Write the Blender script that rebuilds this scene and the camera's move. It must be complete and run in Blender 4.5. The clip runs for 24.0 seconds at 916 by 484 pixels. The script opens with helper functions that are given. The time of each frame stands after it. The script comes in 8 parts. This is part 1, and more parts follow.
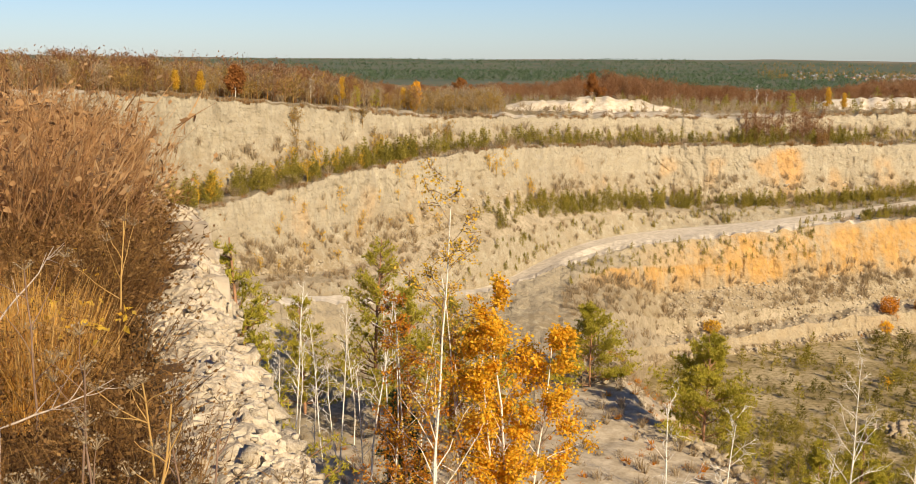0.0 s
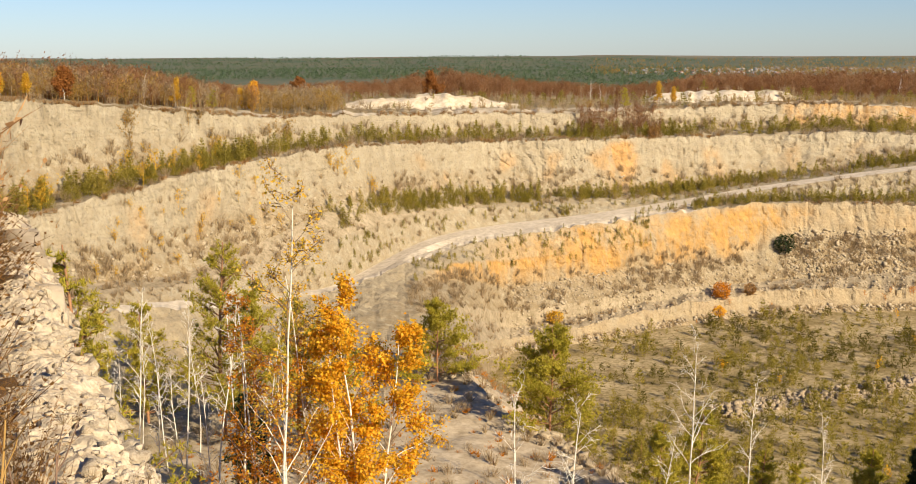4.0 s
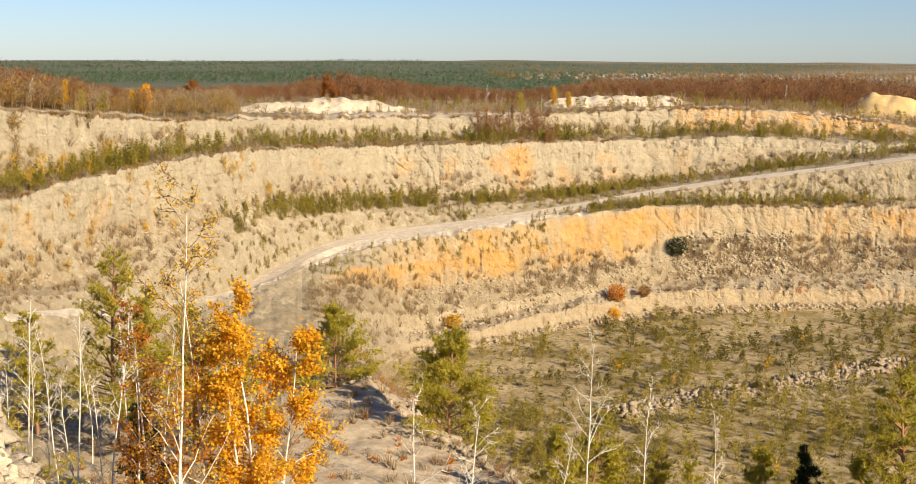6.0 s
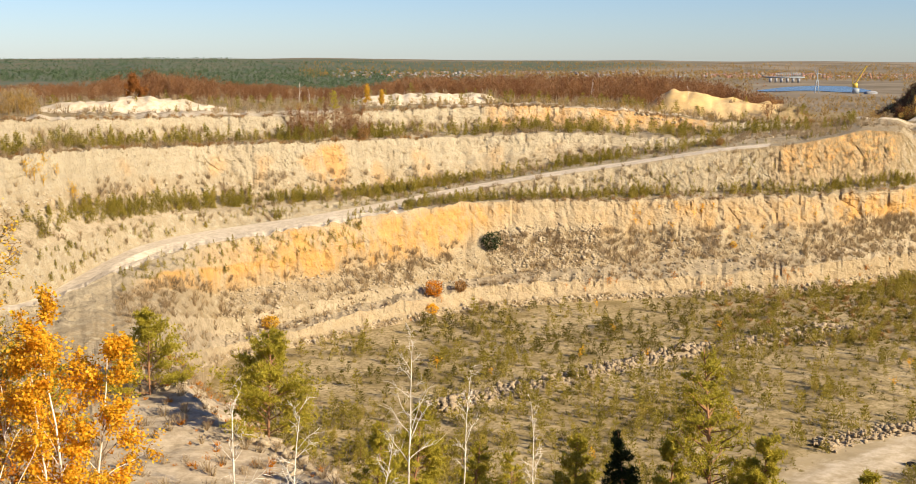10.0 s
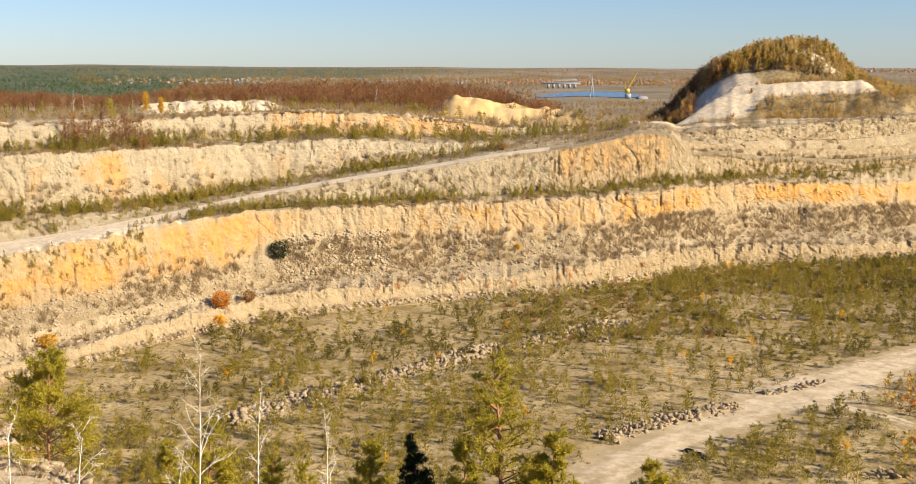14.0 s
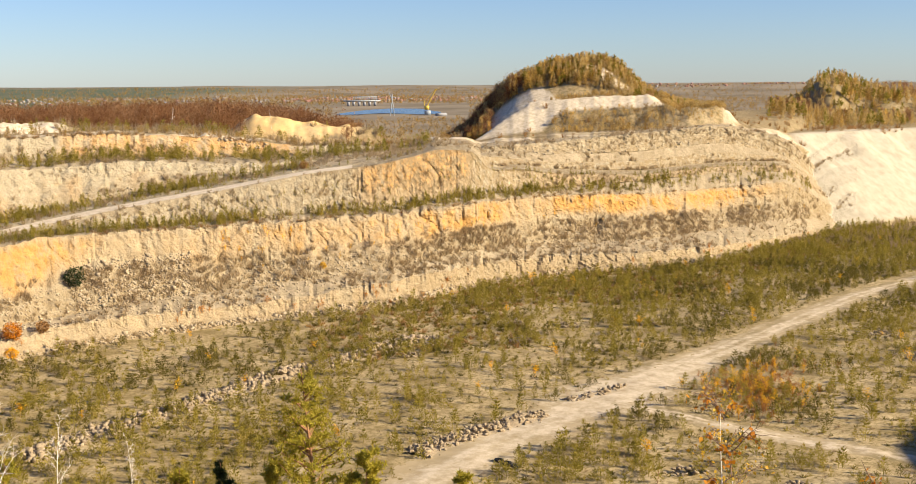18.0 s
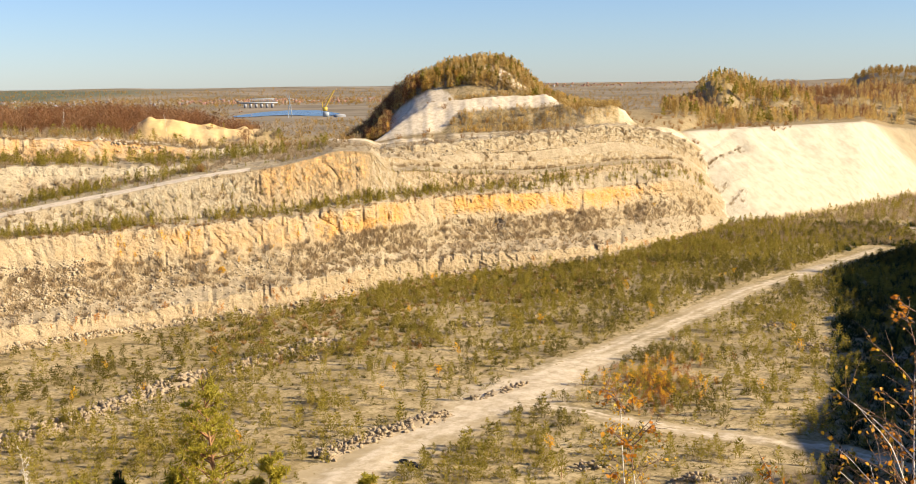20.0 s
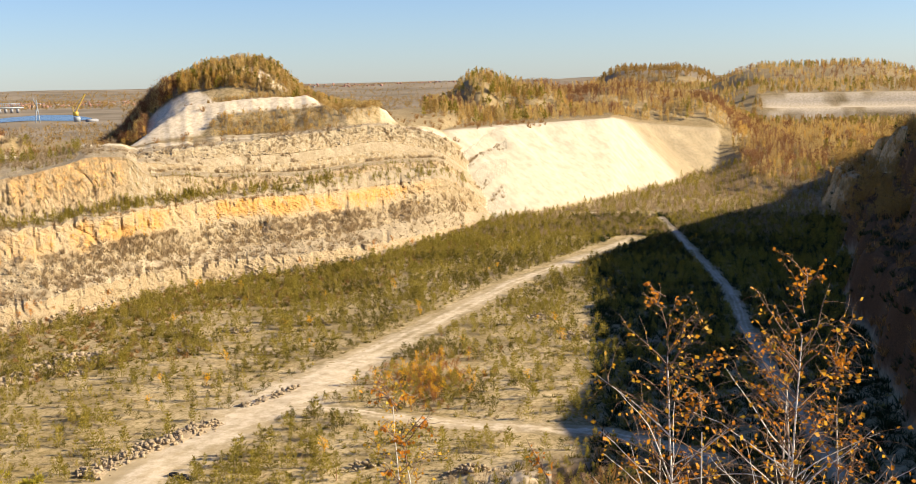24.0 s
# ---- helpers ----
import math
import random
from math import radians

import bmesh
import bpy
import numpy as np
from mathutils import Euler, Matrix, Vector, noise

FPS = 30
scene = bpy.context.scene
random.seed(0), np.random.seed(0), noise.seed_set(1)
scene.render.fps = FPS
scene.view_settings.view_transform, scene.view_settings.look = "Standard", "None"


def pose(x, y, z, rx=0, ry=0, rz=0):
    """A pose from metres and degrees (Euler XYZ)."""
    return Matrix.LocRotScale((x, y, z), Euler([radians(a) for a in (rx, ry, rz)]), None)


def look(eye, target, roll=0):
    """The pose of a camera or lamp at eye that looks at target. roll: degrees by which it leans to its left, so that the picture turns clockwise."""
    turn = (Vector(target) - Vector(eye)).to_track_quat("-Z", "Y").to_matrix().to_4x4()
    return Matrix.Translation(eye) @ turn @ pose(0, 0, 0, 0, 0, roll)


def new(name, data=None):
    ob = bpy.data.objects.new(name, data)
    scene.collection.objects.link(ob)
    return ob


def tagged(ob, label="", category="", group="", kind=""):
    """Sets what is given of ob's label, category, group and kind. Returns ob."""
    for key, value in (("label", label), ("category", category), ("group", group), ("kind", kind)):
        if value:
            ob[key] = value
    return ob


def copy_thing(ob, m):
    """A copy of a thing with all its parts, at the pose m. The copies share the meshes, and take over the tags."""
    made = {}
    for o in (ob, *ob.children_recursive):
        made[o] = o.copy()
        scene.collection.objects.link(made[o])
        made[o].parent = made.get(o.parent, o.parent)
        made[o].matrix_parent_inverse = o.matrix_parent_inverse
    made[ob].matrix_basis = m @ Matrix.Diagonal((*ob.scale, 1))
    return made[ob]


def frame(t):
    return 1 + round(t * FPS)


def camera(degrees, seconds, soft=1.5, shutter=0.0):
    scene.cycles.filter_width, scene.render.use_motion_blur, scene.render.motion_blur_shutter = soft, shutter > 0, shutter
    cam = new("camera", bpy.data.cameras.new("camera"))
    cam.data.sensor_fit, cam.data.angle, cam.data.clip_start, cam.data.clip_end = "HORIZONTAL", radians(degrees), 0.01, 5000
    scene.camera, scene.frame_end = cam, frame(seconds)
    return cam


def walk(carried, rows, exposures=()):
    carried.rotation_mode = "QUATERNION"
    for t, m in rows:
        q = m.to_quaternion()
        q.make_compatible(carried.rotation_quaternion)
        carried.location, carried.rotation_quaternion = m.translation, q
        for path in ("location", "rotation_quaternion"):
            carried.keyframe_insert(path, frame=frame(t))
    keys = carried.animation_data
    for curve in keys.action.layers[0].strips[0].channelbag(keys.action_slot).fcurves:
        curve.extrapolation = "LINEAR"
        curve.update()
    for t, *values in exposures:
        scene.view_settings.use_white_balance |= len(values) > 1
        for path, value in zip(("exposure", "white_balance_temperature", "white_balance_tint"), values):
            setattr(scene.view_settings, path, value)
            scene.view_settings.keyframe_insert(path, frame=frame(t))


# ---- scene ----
# ---- camera and its walk: a slow turn on one spot at the rim ----
cam = camera(42.23, 24.0, soft=0.9)
EYE = Vector((0.0, 0.0, 0.0))      # all heights are counted from the eye; the pit floor lies 40 m below
TURN = [   # seconds, heading, tilt and lean in degrees
    (0, -0.00, -8.88, 0.40),
    (0.5, 0.49, -8.81, 0.34),
    (1, 1.31, -8.77, 0.26),
    (1.5, 2.19, -8.76, 0.07),
    (3.5, 6.35, -8.98, -0.20),
    (4, 7.63, -8.97, -0.18),
    (4.5, 8.92, -8.93, 0.01),
    (5, 10.16, -8.88, 0.22),
    (5.5, 11.34, -8.80, 0.27),
    (6, 12.62, -8.76, 0.22),
    (6.5, 13.73, -8.77, 0.06),
    (7, 14.91, -8.80, 0.08),
    (7.5, 15.95, -8.80, 0.09),
    (8, 17.05, -8.77, 0.08),
    (8.5, 18.04, -8.75, 0.06),
    (9, 19.18, -8.71, 0.05),
    (9.5, 20.35, -8.74, 0.16),
    (10, 21.57, -8.83, 0.21),
    (10.5, 22.74, -8.87, 0.19),
    (12.5, 28.41, -8.93, 0.48),
    (13, 29.66, -8.84, 0.35),
    (13.5, 30.77, -8.69, 0.31),
    (14, 31.88, -8.48, 0.21),
    (14.5, 32.85, -8.34, 0.19),
    (15, 33.87, -8.25, -0.03),
    (15.5, 34.88, -8.18, -0.17),
    (16, 36.09, -8.13, -0.32),
    (16.5, 37.26, -8.04, -0.42),
    (17, 38.67, -7.88, -0.39),
    (17.5, 40.04, -7.74, -0.34),
    (18, 41.37, -7.65, -0.34),
    (18.5, 42.56, -7.65, -0.52),
    (20.5, 47.44, -7.71, -0.72),
    (21, 48.66, -7.82, -0.82),
    (21.5, 49.84, -7.91, -0.94),
    (22, 51.26, -7.96, -0.98),
    (22.5, 52.76, -7.96, -1.01),
    (23, 54.46, -7.91, -1.01),
    (23.5, 55.98, -7.84, -1.08),
    (24, 57.54, -7.81, -1.26),
]


def heading(yaw, tilt):
    a, b = radians(yaw), radians(tilt)
    return Vector((math.sin(a) * math.cos(b), math.cos(a) * math.cos(b), math.sin(b)))


walk(cam, [(t, look(EYE, EYE + heading(yaw, tilt) * 10, lean)) for t, yaw, tilt, lean in TURN],
     exposures=[(0.0, 0.66), (7.0, 0.84), (14.0, 0.96), (18.0, 1.0), (21.0, 1.16), (24.0, 1.16)])

# ---- light: low autumn sun from the side, clear sky ----
SUN_AZ, SUN_EL = 148.0, 29.0
world = bpy.data.worlds.new("world")
scene.world = world
world.use_nodes = True
wn = world.node_tree
sky = wn.nodes.new("ShaderNodeTexSky")
sky.sky_type = "NISHITA"
sky.sun_disc = False
sky.sun_elevation = radians(SUN_EL)
sky.sun_rotation = radians(SUN_AZ)
sky.altitude = 200
sky.dust_density = 0.15
sky.ozone_density = 2.5
wn.nodes["Background"].inputs["Strength"].default_value = 0.056
tint = wn.nodes.new("ShaderNodeMix")
tint.data_type, tint.blend_type = "RGBA", "MULTIPLY"
tint.inputs[0].default_value = 1.0
tint.inputs[7].default_value = (0.75, 0.88, 1.21, 1)
wn.links.new(sky.outputs[0], tint.inputs[6])
wn.links.new(tint.outputs[2], wn.nodes["Background"].inputs["Color"])
sun_data = bpy.data.lights.new("sun", "SUN")
sun_data.energy = 5.0
sun_data.angle = radians(0.6)
sun_data.color = (1.0, 0.83, 0.58)
sun = new("sun", sun_data)
sun.matrix_world = look(heading(SUN_AZ, SUN_EL) * 500, (0, 0, 0))

# ---- materials ----
def material(name):
    m = bpy.data.materials.new(name)
    m.use_nodes = True
    return m, m.node_tree, m.node_tree.nodes["Principled BSDF"]


def noise_tex(nt, scale, detail=4.0, rough=0.6, stretch=None):
    co = nt.nodes.new("ShaderNodeTexCoord")
    n = nt.nodes.new("ShaderNodeTexNoise")
    n.inputs["Scale"].default_value = scale
    n.inputs["Detail"].default_value = detail
    n.inputs["Roughness"].default_value = rough
    if stretch:
        mp = nt.nodes.new("ShaderNodeMapping")
        mp.inputs["Scale"].default_value = stretch
        nt.links.new(co.outputs["Object"], mp.inputs["Vector"])
        nt.links.new(mp.outputs[0], n.inputs["Vector"])
    else:
        nt.links.new(co.outputs["Object"], n.inputs["Vector"])
    return n.outputs["Fac"]


def ramp(nt, fac, stops):
    r = nt.nodes.new("ShaderNodeValToRGB")
    e = r.color_ramp.elements
    while len(e) < len(stops):
        e.new(0.5)
    for el, (p, c) in zip(e, stops):
        el.position = p
        el.color = (*c, 1) if len(c) == 3 else c
    nt.links.new(fac, r.inputs["Fac"])
    return r.outputs["Color"]


def mixc(nt, fac, a, b, mode="MIX"):
    m = nt.nodes.new("ShaderNodeMix")
    m.data_type = "RGBA"
    m.blend_type = mode
    for sock, val in ((m.inputs[0], fac), (m.inputs[6], a), (m.inputs[7], b)):
        if hasattr(val, "is_output"):
            nt.links.new(val, sock)
        else:
            sock.default_value = val if not isinstance(val, tuple) else (*val, 1)
    return m.outputs[2]


def bump(nt, bsdf, fac, strength, dist):
    b = nt.nodes.new("ShaderNodeBump")
    b.inputs["Strength"].default_value = strength
    b.inputs["Distance"].default_value = dist
    nt.links.new(fac, b.inputs["Height"])
    nt.links.new(b.outputs[0], bsdf.inputs["Normal"])


def attr(nt, name):
    a = nt.nodes.new("ShaderNodeAttribute")
    a.attribute_name = name
    return a.outputs["Fac"]


def rock_material(name, light, mid, dark, ochre=(0.50, 0.27, 0.10)):
    """Weathered chalky rock: blotches, faint bedding, pale and dark run stains, gravelly speckle, and ochre where the stone holds iron."""
    m, nt, b = material(name)
    base = ramp(nt, noise_tex(nt, 0.28, 6, 0.68), [(0.30, mid), (0.62, light)])
    band = noise_tex(nt, 1.0, 4, 0.6, (0.05, 0.05, 1.6))
    base = mixc(nt, ramp(nt, band, [(0.46, (0, 0, 0)), (0.66, (0.45, 0.45, 0.45))]), base, mid)
    strata = noise_tex(nt, 1.0, 3, 0.7, (0.025, 0.025, 5.0))
    base = mixc(nt, ramp(nt, strata, [(0.54, (0, 0, 0)), (0.68, (0.3, 0.3, 0.3))]), base, dark)
    pale = noise_tex(nt, 1.0, 4, 0.65, (0.4, 0.4, 0.05))
    base = mixc(nt, ramp(nt, pale, [(0.56, (0, 0, 0)), (0.72, (0.7, 0.7, 0.7))]), base, tuple(min(0.8, q * 1.22) for q in light))
    runs = noise_tex(nt, 1.0, 5, 0.68, (0.75, 0.75, 0.10))
    base = mixc(nt, ramp(nt, runs, [(0.5, (0, 0, 0)), (0.70, (0.6, 0.6, 0.6))]), base, dark)
    base = mixc(nt, ramp(nt, noise_tex(nt, 1.3, 7, 0.8), [(0.34, (0.7, 0.7, 0.7)), (0.5, (0, 0, 0))]), base, mid)
    base = mixc(nt, ramp(nt, noise_tex(nt, 3.2, 7, 0.8), [(0.34, (0.95, 0.95, 0.95)), (0.47, (0, 0, 0))]), base, tuple(q * 0.72 for q in dark))
    stain = ramp(nt, noise_tex(nt, 1.0, 7, 0.72, (0.42, 0.42, 0.16)), [(0.34, (0.0, 0.0, 0.0)), (0.57, (1, 1, 1))])
    am = nt.nodes.new("ShaderNodeMath")
    am.operation = "MULTIPLY"
    am.use_clamp = True
    nt.links.new(attr(nt, "iron"), am.inputs[0])
    nt.links.new(stain, am.inputs[1])
    soft = nt.nodes.new("ShaderNodeMath")
    soft.operation = "MULTIPLY"
    soft.inputs[1].default_value = 0.82
    nt.links.new(am.outputs[0], soft.inputs[0])
    rust = ramp(nt, noise_tex(nt, 0.8, 6, 0.75), [(0.34, tuple(q * 0.72 for q in ochre)), (0.5, ochre), (0.66, tuple(min(0.8, q * 1.18 + 0.03) for q in ochre))])
    col = mixc(nt, soft.outputs[0], base, rust)
    scrub = ramp(nt, noise_tex(nt, 0.9, 6, 0.75), [(0.4, (0, 0, 0)), (0.55, (1, 1, 1))])
    gm = nt.nodes.new("ShaderNodeMath")
    gm.operation = "MULTIPLY"
    nt.links.new(attr(nt, "scrub"), gm.inputs[0])
    nt.links.new(scrub, gm.inputs[1])
    col = mixc(nt, gm.outputs[0], col, (0.30, 0.228, 0.13))
    col = mixc(nt, attr(nt, "sand"), col, sand_colour(nt))
    nt.links.new(col, b.inputs["Base Color"])
    b.inputs["Roughness"].default_value = 0.93
    b.inputs["Specular IOR Level"].default_value = 0.15
    bump(nt, b, noise_tex(nt, 1.1, 9, 0.78, (1, 1, 1.0)), 0.8, 0.6)
    return m


def sand_colour(nt):
    """Tipped white sand with trickles that run down it."""
    return ramp(nt, noise_tex(nt, 1.0, 5, 0.65, (0.35, 0.35, 0.03)), [(0.34, (0.37, 0.33, 0.25)), (0.5, (0.44, 0.395, 0.305)), (0.68, (0.50, 0.45, 0.355))])


def earth_material(name, a, bcol, c, scale=0.25, fine=4.0, bumpiness=0.4, bare=None, sand=False, tint=None):
    m, nt, b = material(name)
    col = ramp(nt, noise_tex(nt, scale, 5, 0.65), [(0.36, a), (0.62, bcol)])
    col = mixc(nt, ramp(nt, noise_tex(nt, fine, 6, 0.75), [(0.38, (0.85, 0.85, 0.85)), (0.55, (0, 0, 0))]), col, c)
    if bare:
        at_name, tone_a, tone_b = bare
        rock = ramp(nt, noise_tex(nt, 0.9, 6, 0.72), [(0.35, tone_a), (0.62, tone_b)])
        col = mixc(nt, attr(nt, at_name), col, rock)
    if sand:
        col = mixc(nt, attr(nt, "sand"), col, sand_colour(nt))
    if tint:
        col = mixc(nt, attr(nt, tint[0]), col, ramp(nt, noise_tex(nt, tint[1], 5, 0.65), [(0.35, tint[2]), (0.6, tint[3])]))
    nt.links.new(col, b.inputs["Base Color"])
    b.inputs["Roughness"].default_value = 0.95
    b.inputs["Specular IOR Level"].default_value = 0.1
    bump(nt, b, noise_tex(nt, fine * 0.8, 5, 0.7), bumpiness, 0.15)
    return m


def leaf_material(name, colors, rough=0.7, shine=0.25, per="island", patch=0.0):
    """Foliage: each leaf or clump its own tone, some light through it."""
    m, nt, b = material(name)
    if per == "island":
        src_n = nt.nodes.new("ShaderNodeNewGeometry").outputs["Random Per Island"]
    else:
        src_n = nt.nodes.new("ShaderNodeObjectInfo").outputs["Random"]
    n = len(colors)
    col = ramp(nt, src_n, [((i + 0.0) / max(1, n - 1), c) for i, c in enumerate(colors)])
    if patch:
        col = mixc(nt, 0.74, col, ramp(nt, noise_tex(nt, patch, 3, 0.75), [(0.30 + 0.4 * i / max(1, n - 1), c) for i, c in enumerate(colors)]))
    col = mixc(nt, ramp(nt, noise_tex(nt, 0.35, 3, 0.6), [(0.4, (0, 0, 0)), (0.7, (0.4, 0.4, 0.4))]), col, tuple(x * 0.6 for x in colors[0]))
    nt.links.new(col, b.inputs["Base Color"])
    b.inputs["Roughness"].default_value = rough
    b.inputs["Specular IOR Level"].default_value = shine
    tr = nt.nodes.new("ShaderNodeBsdfTranslucent")
    nt.links.new(col, tr.inputs["Color"])
    mx = nt.nodes.new("ShaderNodeMixShader")
    mx.inputs[0].default_value = 0.46
    nt.links.new(b.outputs[0], mx.inputs[1])
    nt.links.new(tr.outputs[0], mx.inputs[2])
    nt.links.new(mx.outputs[0], nt.nodes["Material Output"].inputs["Surface"])
    return m


M_CHALK = rock_material("chalk_rock", (0.448, 0.392, 0.28), (0.372, 0.316, 0.22), (0.258, 0.217, 0.148), (0.55, 0.30, 0.09))
M_OCHRE = rock_material("ochre_rock", (0.455, 0.385, 0.262), (0.375, 0.307, 0.203), (0.26, 0.21, 0.135), (0.55, 0.29, 0.06))
M_BENCH = earth_material("bench_earth", (0.29, 0.235, 0.155), (0.40, 0.33, 0.23), (0.21, 0.17, 0.10), 0.3, 2.2, 0.4, None, True)
# the litter tones also serve as painted shade on the shaded cliff
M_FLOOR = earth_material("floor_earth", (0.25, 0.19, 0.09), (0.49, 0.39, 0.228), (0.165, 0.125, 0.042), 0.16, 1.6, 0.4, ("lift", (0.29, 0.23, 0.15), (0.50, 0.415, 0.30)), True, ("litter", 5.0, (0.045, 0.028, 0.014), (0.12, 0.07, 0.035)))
M_ROAD = earth_material("road_gravel", (0.58, 0.50, 0.38), (0.69, 0.60, 0.47), (0.48, 0.40, 0.285), 0.3, 1.2, 0.2)
M_PLAIN = earth_material("far_plain", (0.06, 0.10, 0.06), (0.11, 0.13, 0.08), (0.17, 0.13, 0.09), 0.004, 0.03, 0.0, None, False, ("dry", 0.006, (0.15, 0.125, 0.085), (0.26, 0.215, 0.155)))
M_PLATEAU = earth_material("plateau_earth", (0.26, 0.19, 0.10), (0.36, 0.28, 0.16), (0.15, 0.12, 0.05), 0.15, 1.2, 0.4, ("chalk", (0.46, 0.38, 0.26), (0.68, 0.59, 0.45)), True, ("yellow", 0.4, (0.50, 0.33, 0.13), (0.68, 0.46, 0.17)))
def track_material():
    m, nt, b = material("floor_track")
    soil = ramp(nt, noise_tex(nt, 0.10, 5, 0.65), [(0.36, (0.235, 0.185, 0.095)), (0.62, (0.42, 0.335, 0.205))])
    pale = ramp(nt, noise_tex(nt, 0.5, 6, 0.7), [(0.32, (0.36, 0.285, 0.18)), (0.6, (0.60, 0.51, 0.375))])
    add = nt.nodes.new("ShaderNodeMath")
    add.operation = "ADD"
    nt.links.new(attr(nt, "worn"), add.inputs[0])
    nt.links.new(noise_tex(nt, 0.9, 6, 0.75), add.inputs[1])
    fac = ramp(nt, add.outputs[0], [(0.68, (0, 0, 0)), (1.08, (1, 1, 1))])
    nt.links.new(mixc(nt, fac, soil, pale), b.inputs["Base Color"])
    b.inputs["Roughness"].default_value = 0.95
    b.inputs["Specular IOR Level"].default_value = 0.1
    bump(nt, b, noise_tex(nt, 2.5, 5, 0.7), 0.3, 0.1)
    return m


M_TRACK = track_material()

# ---- noise on arrays ----
def _hash(ix, iy, iz, seed):
    h = (ix * 374761393 + iy * 668265263 + iz * 2147483647 + seed * 974634777) & 0xFFFFFFFF
    h = ((h ^ (h >> 13)) * 1274126177) & 0xFFFFFFFF
    h = h ^ (h >> 16)
    return (h & 0xFFFF) / 32767.5 - 1.0


def vnoise(x, y, z, seed=0):
    x, y, z = (np.asarray(q, dtype=np.float64) for q in (x, y, z))
    fx, fy, fz = np.floor(x), np.floor(y), np.floor(z)
    ix, iy, iz = fx.astype(np.int64), fy.astype(np.int64), fz.astype(np.int64)
    u, w, q = x - fx, y - fy, z - fz
    u, w, q = u * u * (3 - 2 * u), w * w * (3 - 2 * w), q * q * (3 - 2 * q)
    total = 0
    for a in (0, 1):
        for b in (0, 1):
            for c in (0, 1):
                wt = (u if a else 1 - u) * (w if b else 1 - w) * (q if c else 1 - q)
                total = total + wt * _hash(ix + a, iy + b, iz + c, seed)
    return total


def fbm(x, y, z, octaves=4, seed=0):
    total, amp = 0, 0.5
    for k in range(octaves):
        total = total + amp * vnoise(x, y, z, seed + k * 17)
        x, y, z, amp = x * 2.03, y * 2.03, z * 2.03, amp * 0.55
    return total


def sstep(a, b, x):
    t = np.clip((x - a) / (b - a), 0, 1)
    return t * t * (3 - 2 * t)


# ---- plan of the pit ----
# contour lines of the pit: reach from the look-out and height, every few degrees of the compass
STATIONS = [-24, -18, -14, -10, -6, -2, 2, 6, 8, 10, 14, 18, 22, 26, 30, 34, 38, 42, 46, 50, 54, 57, 60]
REACH = {}
HEIGHT = {}
REACH["toe_low"] = [70, 70, 70, 70, 70, 70, 70, 70, 118, 157.3, 163.6, 174.2, 185.4, 191.6, 197.9, 203.6, 210.8, 229, 246, 255, 273, 303, 342.8]
HEIGHT["toe_low"] = [-31.2, -31.2, -31.2, -31.2, -31.2, -31.2, -31.2, -31.2, -33, -40, -40, -40, -40, -40, -40, -40, -40, -40, -40, -40, -40, -40, -40]
REACH["crest_low"] = [77, 78.8, 80, 83.5, 87, 92.5, 98, 106.5, 132, 159.5, 165.8, 176.4, 187.6, 193.8, 200.1, 205.8, 213, 231.2, 248.2, 257.5, 276, 306, 345]
HEIGHT["crest_low"] = [-30.8, -30.8, -30.8, -30.8, -30.8, -30.8, -30.8, -30.8, -32.5, -38.7, -38.1, -37.3, -36.7, -36.6, -37.3, -36.9, -35.9, -35.7, -36.4, -36.9, -37.6, -38.4, -39.9]
REACH["toe_ochre"] = [82.6, 85.8, 88, 94.3, 100.6, 110.5, 120.4, 135.7, 148, 164.5, 170.8, 181.4, 192.6, 198.8, 205.1, 210.8, 218, 235, 253, 264, 288, 313, 350]
HEIGHT["toe_ochre"] = [-30, -30, -30, -30, -30, -30, -30, -30, -31.5, -36.2, -35.5, -35.5, -36.2, -35.4, -35.2, -34.8, -34.2, -33.3, -34.2, -34.9, -35.2, -34.6, -39.8]
REACH["crest_ochre"] = [99.2, 102.8, 105.2, 112.2, 119.2, 130.2, 141.2, 158.2, 166.7, 172.5, 178.8, 189.4, 200.6, 206.8, 213.1, 218.8, 226, 237.5, 258.1, 277, 301, 320, 358]
HEIGHT["crest_ochre"] = [-20.6, -21.4, -21.9, -23.3, -24.8, -27.1, -27.9, -27, -26.5, -26.4, -25.6, -24.9, -24.4, -24.6, -24.9, -24.9, -25.1, -24.1, -24.5, -25.7, -26.4, -25.8, -39.6]
REACH["toe_ramp"] = [104.2, 107.8, 110.2, 117.2, 124.2, 135.2, 146.2, 163.2, 171.7, 177.5, 183.8, 194.4, 205.6, 211.8, 218.1, 223.8, 231, 242.5, 263.1, 282, 306, 325, 363]
HEIGHT["toe_ramp"] = [-21.2, -21.9, -22.4, -23.8, -25.2, -27.5, -28.5, -27.4, -26.4, -26.4, -25.6, -25.1, -24.5, -24.6, -24.5, -24.2, -23.9, -22.9, -23.3, -23.3, -22.9, -23.6, -39.6]
REACH["road_outer"] = [106.7, 110.3, 112.7, 119.7, 126.7, 137.7, 148.7, 165.7, 174.2, 180, 186.3, 196.9, 208.1, 214.3, 220.6, 226.3, 233.5, 245, 265.6, 284.5, 308.5, 327.5, 365.5]
